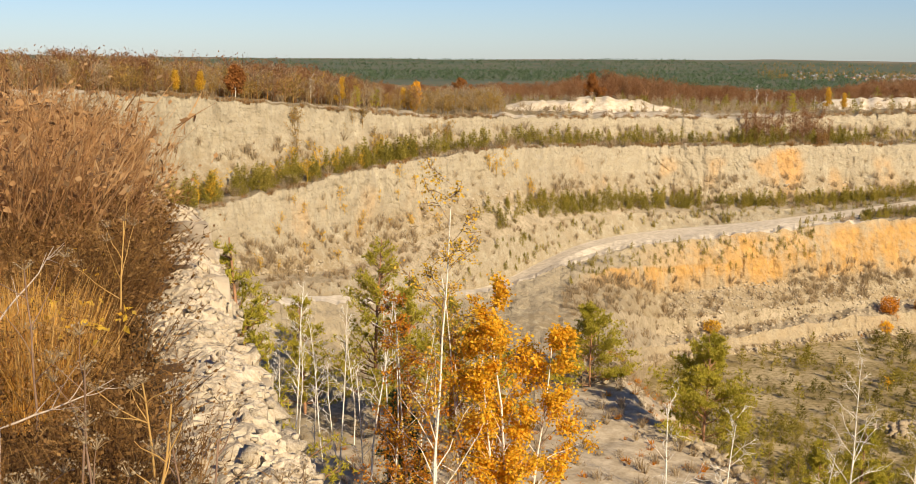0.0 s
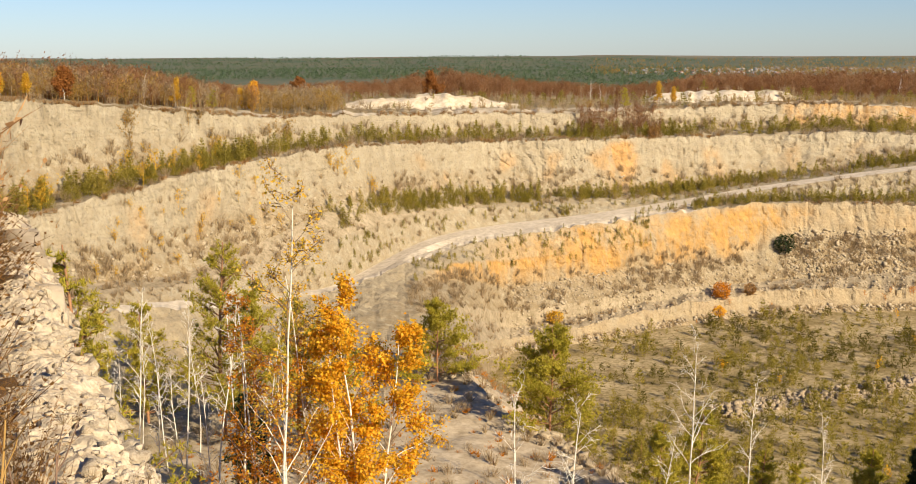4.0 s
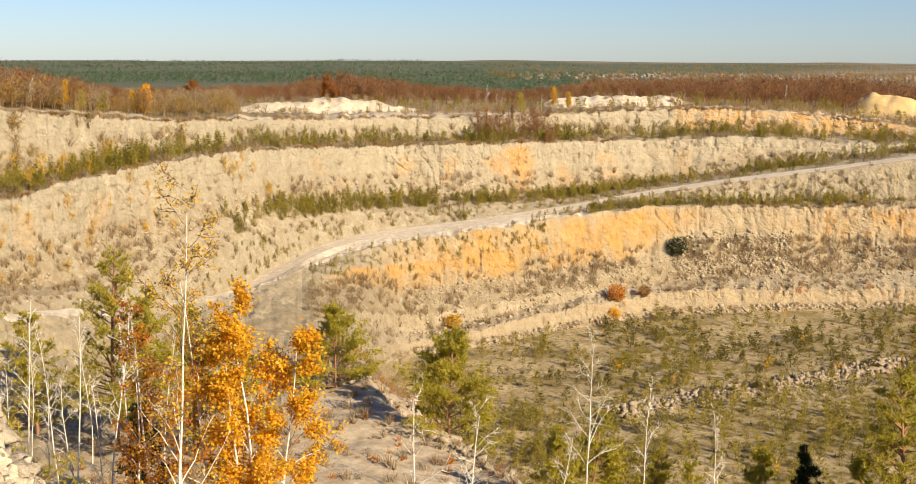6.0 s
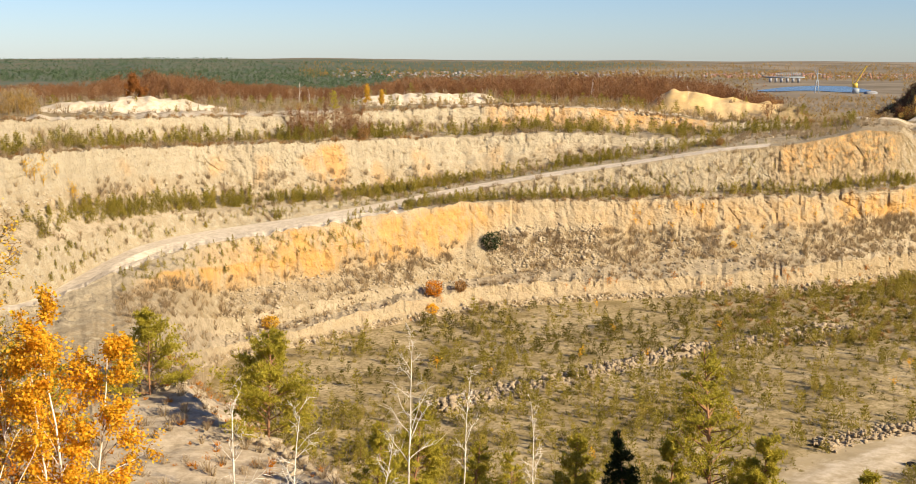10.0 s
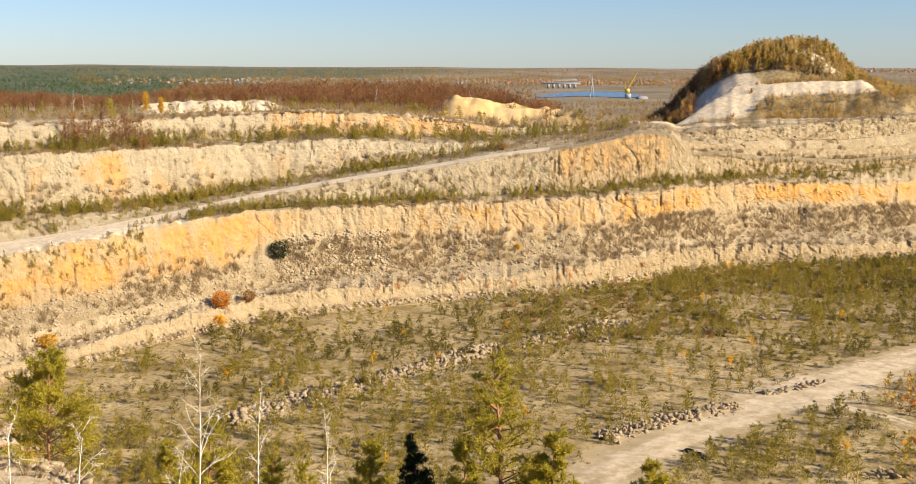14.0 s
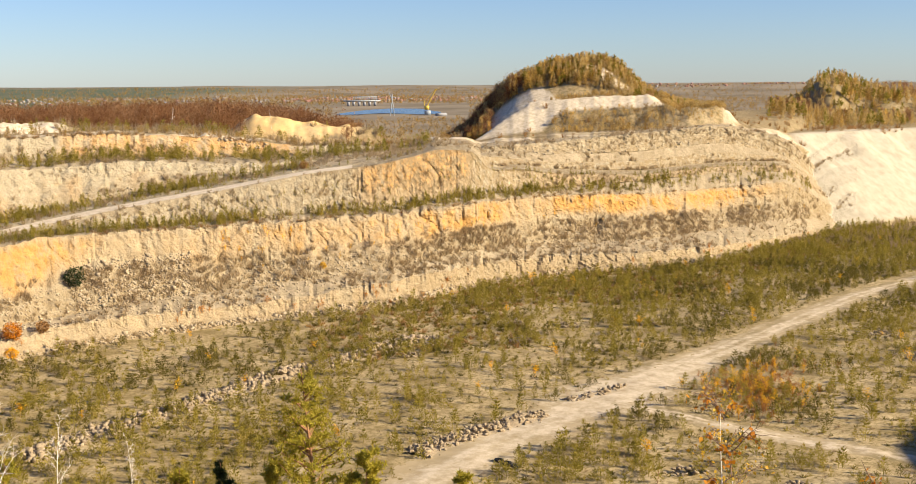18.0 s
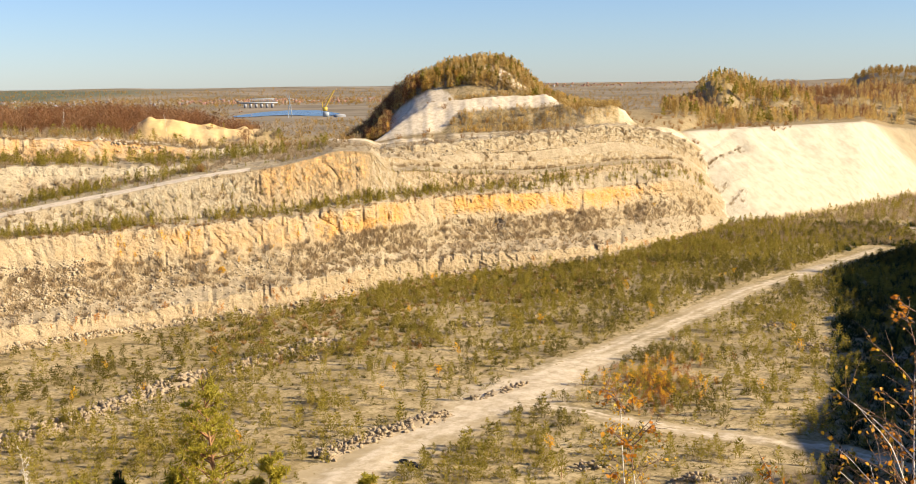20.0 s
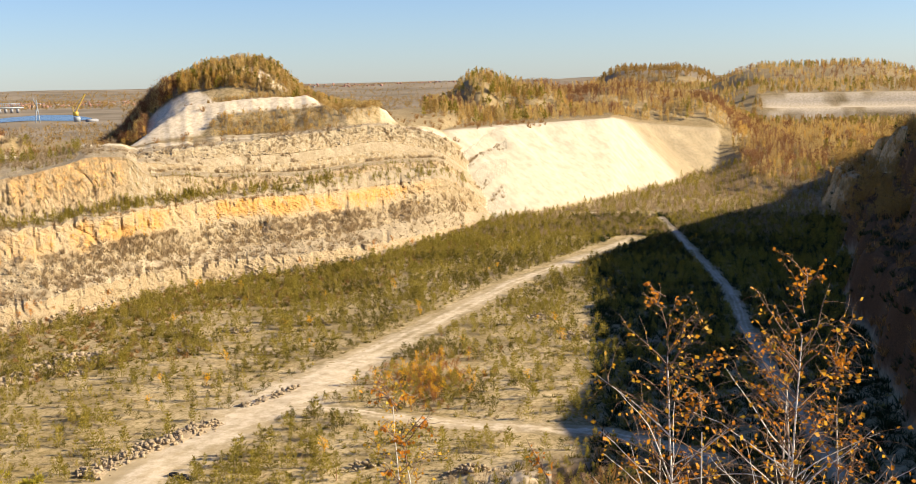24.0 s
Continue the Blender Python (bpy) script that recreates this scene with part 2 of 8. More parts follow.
HEIGHT["road_outer"] = [-23.5, -24.3, -24.8, -26.3, -27.9, -30.3, -30, -26.8, -26.4, -26.5, -25.6, -24.8, -23.1, -21.1, -19.3, -17, -15.7, -16.2, -20.2, -21.9, -21.3, -22, -39.5]
REACH["road_inner"] = [113.2, 116.8, 119.2, 126.2, 133.2, 144.2, 155.2, 172.2, 180.7, 186.5, 192.8, 203.4, 214.6, 220.8, 227.1, 232.8, 240, 251.5, 272.1, 291, 315, 334, 372]
HEIGHT["road_inner"] = [-23.8, -24.6, -25.1, -26.5, -28, -30.3, -29.8, -26.8, -26.6, -26.5, -25.7, -24.7, -23, -21, -19.2, -16.9, -15.5, -15.6, -19.7, -21.4, -20.7, -21.5, -39.5]
REACH["crest_ramp"] = [116.2, 119.8, 122.2, 129.2, 136.2, 147.2, 158.2, 175.2, 183.7, 189.5, 195.8, 206.4, 217.6, 223.8, 230.1, 235.8, 243, 254.5, 273.7, 292.6, 316.6, 335.6, 375]
HEIGHT["crest_ramp"] = [-22.8, -23.5, -23.9, -25, -26, -26.4, -23.9, -23.4, -23.8, -24.1, -24.1, -24.3, -22.7, -20.8, -18.8, -16.6, -15.1, -15.2, -18.4, -19.2, -18.2, -20.7, -39.4]
REACH["toe_middle"] = [121.2, 124.8, 127.2, 134.2, 141.2, 152.2, 163.2, 180.2, 188.7, 194.5, 200.8, 211.4, 222.6, 228.8, 235.1, 240.8, 248, 259.5, 275.7, 294.6, 318.6, 337.6, 380]
HEIGHT["toe_middle"] = [-22.5, -23.2, -23.7, -24.6, -25.7, -23.9, -20.3, -21.2, -22.1, -22.8, -23.3, -23.5, -22.9, -20.7, -18.7, -16.5, -14.8, -15.0, -16.6, -17.0, -15.8, -20.4, -39.4]
REACH["crest_middle"] = [126.2, 129.8, 132.2, 139.2, 146.2, 157.2, 168.2, 185.2, 193.7, 199.5, 205.8, 216.4, 227.6, 233.8, 240.1, 245.8, 253, 264.5, 278.3, 297.2, 321.2, 340.2, 385]
HEIGHT["crest_middle"] = [-17, -17.4, -17.8, -16.4, -14.7, -13.6, -12.7, -13.6, -14.1, -14.3, -14.4, -14.7, -15.1, -14.4, -15.6, -16.2, -14.2, -14.6, -13.7, -12.9, -11.4, -16.0, -39.3]
REACH["toe_upper"] = [135.2, 138.8, 141.2, 148.2, 155.2, 166.2, 177.2, 194.2, 202.7, 208.5, 214.8, 225.4, 236.6, 242.8, 249.1, 254.8, 262, 273.5, 282.1, 301, 325, 344, 394]
HEIGHT["toe_upper"] = [-15.9, -16.3, -16.6, -15.8, -14.4, -13.4, -12.5, -13.5, -13.9, -14.2, -14.2, -14.3, -14.2, -14.1, -14.8, -15.2, -14.2, -14.4, -13.5, -12.6, -11.2, -16.0, -39.3]
REACH["crest_upper"] = [138.7, 142.3, 144.7, 151.7, 158.7, 169.7, 180.7, 197.7, 206.2, 212, 218.3, 228.9, 240.1, 246.3, 252.6, 258.3, 265.5, 277, 284.1, 303, 327, 346, 397.5]
HEIGHT["crest_upper"] = [-4.2, -4.3, -4.7, -5.8, -7, -8.5, -9, -9.8, -10.1, -10.3, -10.4, -10.2, -9.6, -9.6, -11, -13.5, -13.7, -14.2, -13.3, -12.4, -11.1, -15.9, -39.2]

LINES = list(REACH)
FINE = np.arange(-30, 90.01, 0.25)


def smooth_line(values, wide=9):
    v = np.interp(FINE, STATIONS, values)
    k = np.hanning(wide + 2)[1:-1]
    return np.convolve(np.pad(v, wide // 2, mode="edge"), k / k.sum(), mode="valid")


R_AT, Z_AT = {}, {}
for name in LINES:
    R_AT[name] = smooth_line(REACH[name])
    Z_AT[name] = smooth_line(HEIGHT[name])
# the shoulder of yellow rock on which the haul road reaches the top, and the gully that ends it
for name, rise in (("road_outer", 0), ("road_inner", 0.15), ("crest_ramp", 0.3), ("toe_middle", 0.35), ("crest_middle", 0.5), ("toe_upper", 0.6), ("crest_upper", 0.7)):
    shoulder = np.interp(FINE, [37.6, 39.2, 40.3, 41.6, 42.2, 42.7, 43.4, 45], [-15.7, -14.6, -13.4, -13.7, -14.3, -17.4, -18.9, -19.7]) + rise
    blend = np.interp(FINE, [36.8, 38.4, 43.0, 44.6], [0, 1, 1, 0]) if name.startswith("road") else np.interp(FINE, [36.8, 38.4, 42.0, 42.6], [0, 1, 1, 0])
    Z_AT[name] = Z_AT[name] * (1 - blend) + shoulder * blend


def polar(az, r):
    a = np.radians(az)
    return np.sin(a) * r, np.cos(a) * r


def seg_dist(x, y, pts):
    """Distance to a polyline and the side: positive to the left of its course."""
    best = np.full(np.shape(x), 1e9)
    side = np.zeros(np.shape(x))
    for (ax, ay), (bx, by) in zip(pts[:-1], pts[1:]):
        dx, dy = bx - ax, by - ay
        t = np.clip(((x - ax) * dx + (y - ay) * dy) / (dx * dx + dy * dy), 0, 1)
        px, py = x - ax - t * dx, y - ay - t * dy
        d = np.hypot(px, py)
        s = np.sign(dx * (y - ay) - dy * (x - ax))
        near = d < best
        best = np.where(near, d, best)
        side = np.where(near, s, side)
    return best * side


def P2(az, r):
    return (math.sin(radians(az)) * r, math.cos(radians(az)) * r)


# rim on which the camera stands: its edge, from the far side of the brush round under the eye and away along the shaded cliff
RIM = [P2(-40, 60), P2(-24, 30), P2(-18, 24), P2(-14.4, 19.6), P2(-12.5, 17.0), P2(-11.3, 12.3), P2(-10.9, 9.9), P2(-9.8, 8.7), P2(-8.6, 7.2), P2(-6.2, 6.1), P2(-1, 4.2), (1.0, 1.3), (3.0, -3.0), (10, -12), (40, -22), (90, -18), (150, 5), (220, 25), (285, 44), (385, 73), (455, 88), (520, 60), (640, -40)]
# lip of the terrace on the near side
LIP = [P2(34, 55), P2(20, 76), P2(14, 89), P2(12, 95), P2(10, 105), P2(8.4, 117), P2(6.5, 128), P2(2, 122), P2(-8, 100)]
# edge of the dumping ground above the far end
DUMP = [P2(53, 352), P2(57.3, 369), P2(61, 405), P2(65.1, 450), P2(66.0, 485), P2(66.6, 500), P2(69.9, 532), P2(70.9, 560), P2(75, 700)]


def cliff_profile(d):
    """Height over the floor by distance from the foot of the shaded cliff: three steep faces with ledges."""
    return np.interp(d, [0, 3.5, 11, 14, 20, 24, 60], [0, 11, 13, 24, 26, 37.5, 38.5])


def near_height(x, y):
    d = -seg_dist(x, y, RIM)         # negative: outside the rim, over the pit
    out = np.maximum(-d, 0)
    r = np.hypot(x, y)
    gentle = np.interp(out, [0, 0.25, 1.2, 4, 10, 26, 40, 60, 78], [-1.95, -5.0, -7.0, -10.0, -15.0, -21.0, -25.5, -31, -41])
    sheer = np.interp(out, [0, 0.25, 1.2, 4, 10, 20, 30, 36, 60], [-1.95, -5.0, -7.0, -11.0, -18.0, -27.0, -31.5, -36, -41])
    w = sstep(10, 18, np.degrees(np.arctan2(x, y)))
    steep = gentle * w + sheer * (1 - w)
    ledged = cliff_profile(27 - out + 9.0 * fbm(x * 0.03, y * 0.03, 0, 4, 5)) - 40.4
    far = sstep(60, 120, x)
    z = steep * (1 - far) + ledged * far
    # last term raises unseen ground out of view to lengthen the cliff's shadow
    top = -1.95 - 0.35 * sstep(2.5, 5, r) - 27 * sstep(300, 415, x) * sstep(45, 72, y) + 17 * sstep(210, 300, x) * (1 - sstep(30, 55, y)) * (1 - sstep(500, 700, x))
    z = np.where(d > 0, top, np.minimum(z, top))
    return z + 0.10 * fbm(x * 1.3, y * 1.3, 0, 3, 6) * sstep(1.5, 4, r) * (r < 30)


def terrace_height(x, y):
    d = seg_dist(x, y, LIP) + 2.5 * vnoise(x * 0.12, y * 0.12, 0, 3)
    top = -31.3 + 0.5 * vnoise(x * 0.06, y * 0.06, 0, 4)
    return np.where(d > 0, top, top - np.interp(-d, [0, 2, 6, 12], [0, 3.0, 6.5, 12]))


def hill(x, y, az, r, rx, ry, h, p=2.0):
    cx, cy = P2(az, r)
    a = math.radians(az)
    u = (x - cx) * math.cos(a) - (y - cy) * math.sin(a)
    w = (x - cx) * math.sin(a) + (y - cy) * math.cos(a)
    q = (np.abs(u) / rx) ** p + (np.abs(w) / ry) ** p
    q = np.clip(1 - q, 0, 1)
    return h * q * q * (3 - 2 * q)


def spoil_hill(x, y):
    """The broad spoil hill: steep to one side, flat on top, with two worn steps in front; its height over the upland."""
    az, r = np.degrees(np.arctan2(x, y)), np.hypot(x, y)
    az = az + 0.25 * vnoise(x * 0.05, y * 0.05, 0, 16)
    crown = np.interp(az, [39.6, 40.6, 41.6, 42.6, 43.4, 44.2, 45.4, 47.0, 48.3, 49.1, 49.7, 50.4, 51.6, 53.2], [0, 4, 9.5, 14.5, 18, 20, 20, 19.2, 18.4, 16.6, 12.6, 8, 3.4, 0])
    front = np.interp(az, [40, 43, 45, 50, 53], [352, 346, 340, 341, 345])
    w = np.interp(r - front + 3.0 * vnoise(x * 0.07, y * 0.07, 0, 17), [0, 9, 13, 22, 26, 40, 70, 110], [0, 0.42, 0.5, 0.80, 0.86, 1.0, 0.9, 0])
    return crown * w


def heap_edge(x, y):
    """Distance inward from the outline of the flat-topped chalk heap."""
    cx, cy = P2(47.8, 338)
    a = math.radians(47.8 + 3)
    u = (x - cx) * math.cos(a) - (y - cy) * math.sin(a)
    w = (x - cx) * math.sin(a) + (y - cy) * math.cos(a)
    return np.minimum(31 - np.abs(u), 21 - np.abs(w)) + 1.2 * vnoise(x * 0.07, y * 0.07, 0, 14)


def upland(x, y):
    """Plateau round the pit, river plain and far rise."""
    r = np.hypot(x, y)
    az = np.degrees(np.arctan2(x, y))
    edge = np.interp(az, [-30, 0, 30, 35, 42, 50, 55, 70, 85], [420, 430, 430, 270, 270, 400, 480, 900, 1400])
    level = np.interp(az, [-30, 0, 30, 34, 42, 46, 52, 57, 60], [-5, -11, -12, -15.5, -16, -13.5, -11.5, -11.5, -16])
    z = level + (-60 - level) * sstep(0, 1, (r - edge) / 350)
    z = z + 56 * sstep(2600, 4900, r) * (0.9 + 0.12 * vnoise(x * 0.0012, y * 0.0012, 0, 8))
    z = z + 30 * sstep(46, 52, az) * sstep(1500, 3200, r) * (1 - sstep(3600, 4800, r)) * (0.8 + 0.3 * vnoise(x * 0.003, y * 0.003, 0, 9))
    z = z + 4.0 * vnoise(x * 0.004, y * 0.004, 0, 10) * sstep(500, 900, r)
    right = sstep(58.5, 60.5, az)
    bank = np.interp(r, [300, 399, 412, 440, 560, 690, 697, 712, 719, 860, 960, 1500, 2400], [-40, -40, -36.5, -34.5, -29.5, -28, -20.5, -19.5, -12.5, -6, -5, -40, -55])
    back = np.interp(r, [300, 480, 500, 540, 600, 700, 900, 1040, 1500, 2400], [-40, -40, -38, -22, -17, -19, -12, -10, -40, -55])
    low = np.interp(r, [300, 440, 460, 520, 600, 720, 1500, 2400], [-40, -40, -36, -22, -20, -34, -50, -55])
    w1, w2 = sstep(62.5, 65.5, az), sstep(69.5, 72.0, az)
    slope = (low * (1 - w1) + back * w1) * (1 - w2) + bank * w2
    slope = slope + 2.2 * fbm(x * 0.012, y * 0.012, 0, 3, 95) * sstep(420, 520, r) * (1 - w2 * (r > 640) * (r < 760))
    z = z * (1 - right * (r < 2600)) + slope * right * (r < 2600)
    return z


def mounds(x, y):
    n = 1 + 0.25 * vnoise(x * 0.05, y * 0.05, 0, 12)
    z = spoil_hill(x, y)
    z = np.maximum(z, 8.4 * np.clip(heap_edge(x, y) / 15, 0, 1) * (0.9 + 0.1 * n))
    z = np.maximum(z, hill(x, y, 52.3, 332, 17, 13, 5.0, 2.5) * n)
    z = np.maximum(z, np.maximum(hill(x, y, 33.9, 300, 19, 13, 5.2, 3), hill(x, y, 35.8, 298, 12, 10, 3.6, 4)) * (0.5 + 0.5 * n))
    z = np.maximum(z, np.maximum(hill(x, y, 7.4, 242, 12, 9, 2.5, 2.5), hill(x, y, 6.4, 242, 21, 9, 1.5, 4)) * n)
    z = np.maximum(z, hill(x, y, 20.0, 275, 21, 11, 2.4, 3) * n)
    z = np.maximum(z, hill(x, y, 60.4, 540, 33, 60, 15.5, 2.6) * n)
    z = np.maximum(z, hill(x, y, 66.5, 575, 48, 50, 7, 2.2) * n)
    z = np.maximum(z, hill(x, y, 64.2, 575, 45, 50, 11, 3) * n)
    z = np.maximum(z, hill(x, y, 66.9, 1320, 82, 170, 28, 3.5))
    z = np.maximum(z, hill(x, y, 74.0, 940, 80, 120, 9, 3))
    return z




def wall_end(x, y):
    """Talus that closes the side wall where it stops."""
    az, r = np.degrees(np.arctan2(x, y)), np.hypot(x, y)
    top = np.interp(az, [53, 54.3, 55.3, 56.5, 57.5, 58.5, 59.3, 59.8, 60.6], [-4.6, -2.6, -2.0, -2.3, -2.95, -3.9, -4.9, -5.5, -7.0])
    ridge = np.interp(az, [53, 60], [338, 374])
    z = ridge * np.tan(np.radians(top)) + 1.4 * fbm(x * 0.09, y * 0.09, 0, 4, 96)
    d = ridge - r + 3.0 * vnoise(x * 0.06, y * 0.06, 0, 97)
    z = z - np.interp(d, [-60, 0, 3, 6, 14, 17, 40], [14, 0, 3.5, 4.5, 13.5, 14.5, 34])
    return np.where((az > 53) & (az < 60.7) & (r > 290) & (r < 430), z, -1000)


def dump_height(x, y):
    d = seg_dist(x, y, DUMP) + 1.5 * vnoise(x * 0.03, y * 0.03, 0, 13)
    az = np.degrees(np.arctan2(x, y))
    top = -15.6 - np.interp(az, [65.0, 66.2, 67.1, 68.7, 70.6], [0, 3.6, 4.8, 6.8, 9.0]) - 60 * (1 - sstep(54.5, 57.0, az)) - 24 * sstep(69.9, 71.6, az)
    d = d + 1.6 * vnoise(x * 0.12, y * 0.12, 0, 113) * sstep(-30, -3, d) * (1 - sstep(-3, 0, d)) + 2.5 * vnoise(x * 0.05, y * 0.05, 0, 114) * sstep(20, 30, -d)
    return np.where(d > 0, top, top + 0.72 * d)


def sand_mask(x, y, z):
    d = seg_dist(x, y, DUMP)
    az = np.degrees(np.arctan2(x, y))
    # last factor: second face is beige sand, darkened partly for its grazing light
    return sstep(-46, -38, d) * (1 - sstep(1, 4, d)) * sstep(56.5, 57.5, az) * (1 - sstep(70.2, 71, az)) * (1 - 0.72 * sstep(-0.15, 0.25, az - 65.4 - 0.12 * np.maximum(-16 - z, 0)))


def chalk_mask(x, y):
    """Where the spoil mounds are bare."""
    n = fbm(x * 0.06, y * 0.06, 0, 3, 15)
    az, e = np.degrees(np.arctan2(x, y)), heap_edge(x, y)
    flank = np.interp(az, [43, 45.4, 46.4, 50.5, 52], [0.5, 0.5, 9.0, 10.5, 12]) + 2.0 * n
    m = sstep(flank - 0.8, flank + 0.8, e) * (e < 19)
    m = np.maximum(m, (hill(x, y, 49.1, 366, 7, 9, 1, 2) > 0.25) * (n > -0.12))
    m = np.maximum(m, (hill(x, y, 48.0, 372, 5, 6, 1, 2) > 0.3))
    for az, r, rx, ry in ((33.8, 298, 17, 12), (6.6, 236, 20, 8), (20.0, 271, 17, 9)):
        m = np.maximum(m, (hill(x, y, az, r, rx, ry, 1, 3) > 0.15) * np.clip(0.8 + n, 0, 1))
    return m


# ---- one lofted ground, cut into its strips ----
COLS = np.concatenate([np.arange(-26, 84.01, 0.1)])
STRIPS = [   # name, line, next line, rows, roughness of the face, material
    ("rock_face_low", "toe_low", "crest_low", 14, 1.05, "ochre"),
    ("low_bench", "crest_low", "toe_ochre", 14, 0.6, "bench"),
    ("rock_face_ochre", "toe_ochre", "crest_ochre", 34, 1.15, "ochre"),
    ("ramp_bench", "crest_ochre", "toe_ramp", 6, 0.25, "bench"),
    ("ramp_slope", "toe_ramp", "road_outer", 16, 1.0, "chalk"),
    ("haul_road", "road_outer", "road_inner", 5, 0.0, "road"),
    ("cut_slope", "road_inner", "crest_ramp", 10, 0.7, "chalk"),
    ("scrub_bench", "crest_ramp", "toe_middle", 6, 0.4, "bench"),
    ("rock_face_middle", "toe_middle", "crest_middle", 34, 1.1, "chalk"),
    ("middle_bench", "crest_middle", "toe_upper", 7, 0.3, "bench"),
    ("rock_face_upper", "toe_upper", "crest_upper", 34, 1.1, "chalk"),
]
MATS = {"ochre": M_OCHRE, "bench": M_BENCH, "chalk": M_CHALK, "road": M_ROAD}


def sheet(name, X, Y, Z, mat, attrs=None, smooth=False):
    nr, nc = X.shape
    me = bpy.data.meshes.new(name)
    me.vertices.add(nr * nc)
    me.vertices.foreach_set("co", np.stack([X, Y, Z], -1).astype(np.float32).ravel())
    idx = np.arange(nr * nc).reshape(nr, nc)
    q = np.stack([idx[:-1, :-1], idx[1:, :-1], idx[1:, 1:], idx[:-1, 1:]], -1).reshape(-1, 4)[:, ::-1]
    me.loops.add(q.size)
    me.loops.foreach_set("vertex_index", q.ravel().astype(np.int32))
    me.polygons.add(len(q))
    me.polygons.foreach_set("loop_start", (np.arange(len(q)) * 4).astype(np.int32))
    me.polygons.foreach_set("loop_total", np.full(len(q), 4, dtype=np.int32))
    me.polygons.foreach_set("use_smooth", np.full(len(q), smooth, dtype=bool))
    me.update(calc_edges=True)
    for k, val in (attrs or {}).items():
        at = me.attributes.new(k, "FLOAT", "POINT")
        at.data.foreach_set("value", np.asarray(val, dtype=np.float32).ravel())
    me.materials.append(mat)
    return new(name, me)


def at_cols(table, cols):
    return np.interp(cols, FINE, table)


def compose(x, y, z):
    """The lofted height with the terrace, the near cliff, mounds and dump laid over it."""
    z = np.maximum(z, terrace_height(x, y))
    z = np.maximum(z, near_height(x, y))
    r = np.hypot(x, y)
    z = np.maximum(z, wall_end(x, y))
    return np.maximum(z, np.where((r > 300) & (r < 800), dump_height(x, y), -1000))


def roughen(X, Y, Z, amount, fade, steep):
    """Push the face in and out: broad buttresses, rain gullies that run down it, fine flutes and broken blocks on the steep part."""
    rr = np.hypot(X, Y)
    az = np.degrees(np.arctan2(X, Y))
    along = az * 3.6
    d = 1.3 * fbm(X * 0.06, Y * 0.06, Z * 0.02, 3, 21)
    sway = 0.8 * vnoise(along * 0.2, Z * 0.2, 0, 30)
    cut = np.abs(fbm(along * 0.33 + sway, Z * 0.02, rr * 0.004, 3, 31))
    d = d + (0.22 * np.exp(-(cut / 0.09) ** 2) - 0.35 * cut) * (0.5 + 0.5 * steep)
    d = d + (0.34 + 0.2 * sstep(30, 40, az)) * fbm(along * 1.1 + 0.5 * sway, Z * 0.16, rr * 0.02, 3, 34) * (0.2 + 0.8 * steep)
    d = d + 0.12 * vnoise(X * 0.02, Y * 0.02, Z * 1.1, 41) * steep + 0.36 * fbm(X * 0.6, Y * 0.6, Z * 0.8, 4, 51) + 0.22 * fbm(X * 1.9, Y * 1.9, Z * 1.9, 2, 52)
    d = d * amount * fade * (1 + 0.45 * sstep(34, 42, az))
    return X + X / rr * d, Y + Y / rr * d, Z + 0.25 * amount * fade * vnoise(X * 0.8, Y * 0.8, Z, 61)


GROUND = {}


def floor_z(X, Y):
    X, Y = np.asarray(X, dtype=float), np.asarray(Y, dtype=float)
    base = -40 + 0.35 * fbm(X * 0.05, Y * 0.05, 0, 3, 71) + 0.12 * fbm(X * 0.4, Y * 0.4, 0, 3, 72)
    Z = compose(X, Y, base)
    lifted = np.clip((Z - base) / 2.0, 0, 1)
    rough = lifted * sstep(2, 6, np.hypot(X, Y))
    return Z + rough * (0.9 + 1.3 * sstep(60, 110, X)) * fbm(X * 0.3, Y * 0.3, Z * 0.25, 4, 73), lifted


def terrace_ground():
    """The level terrace under the trees, with its worn lip."""
    x, y = np.meshgrid(np.arange(-34, 40.1, 0.6), np.arange(52, 136.1, 0.6))
    az = np.degrees(np.arctan2(x, y))
    z = np.maximum(terrace_height(x, y), near_height(x, y))
    z = z + 0.12 + 0.7 * (1 - sstep(8, 13, az)) + 0.35 * fbm(x * 0.25, y * 0.25, 0, 4, 74) + 0.10 * fbm(x * 1.2, y * 1.2, 0, 3, 75)
    far = sstep(-10, -4, -np.abs(az + 2) + 10) * (1 - sstep(100, 108, np.hypot(x, y) - 1.2 * np.clip(az, 0, 12)))
    z = z - 4.0 * (1 - far)
    out = sheet("terrace_ground", x, y, z, M_FLOOR, {"lift": np.ones_like(x), "sand": 0 * x, "litter": 0 * x}, True)
    tagged(out, "level grey chalk terrace below the rim with fallen leaves", "ground", kind="structure")


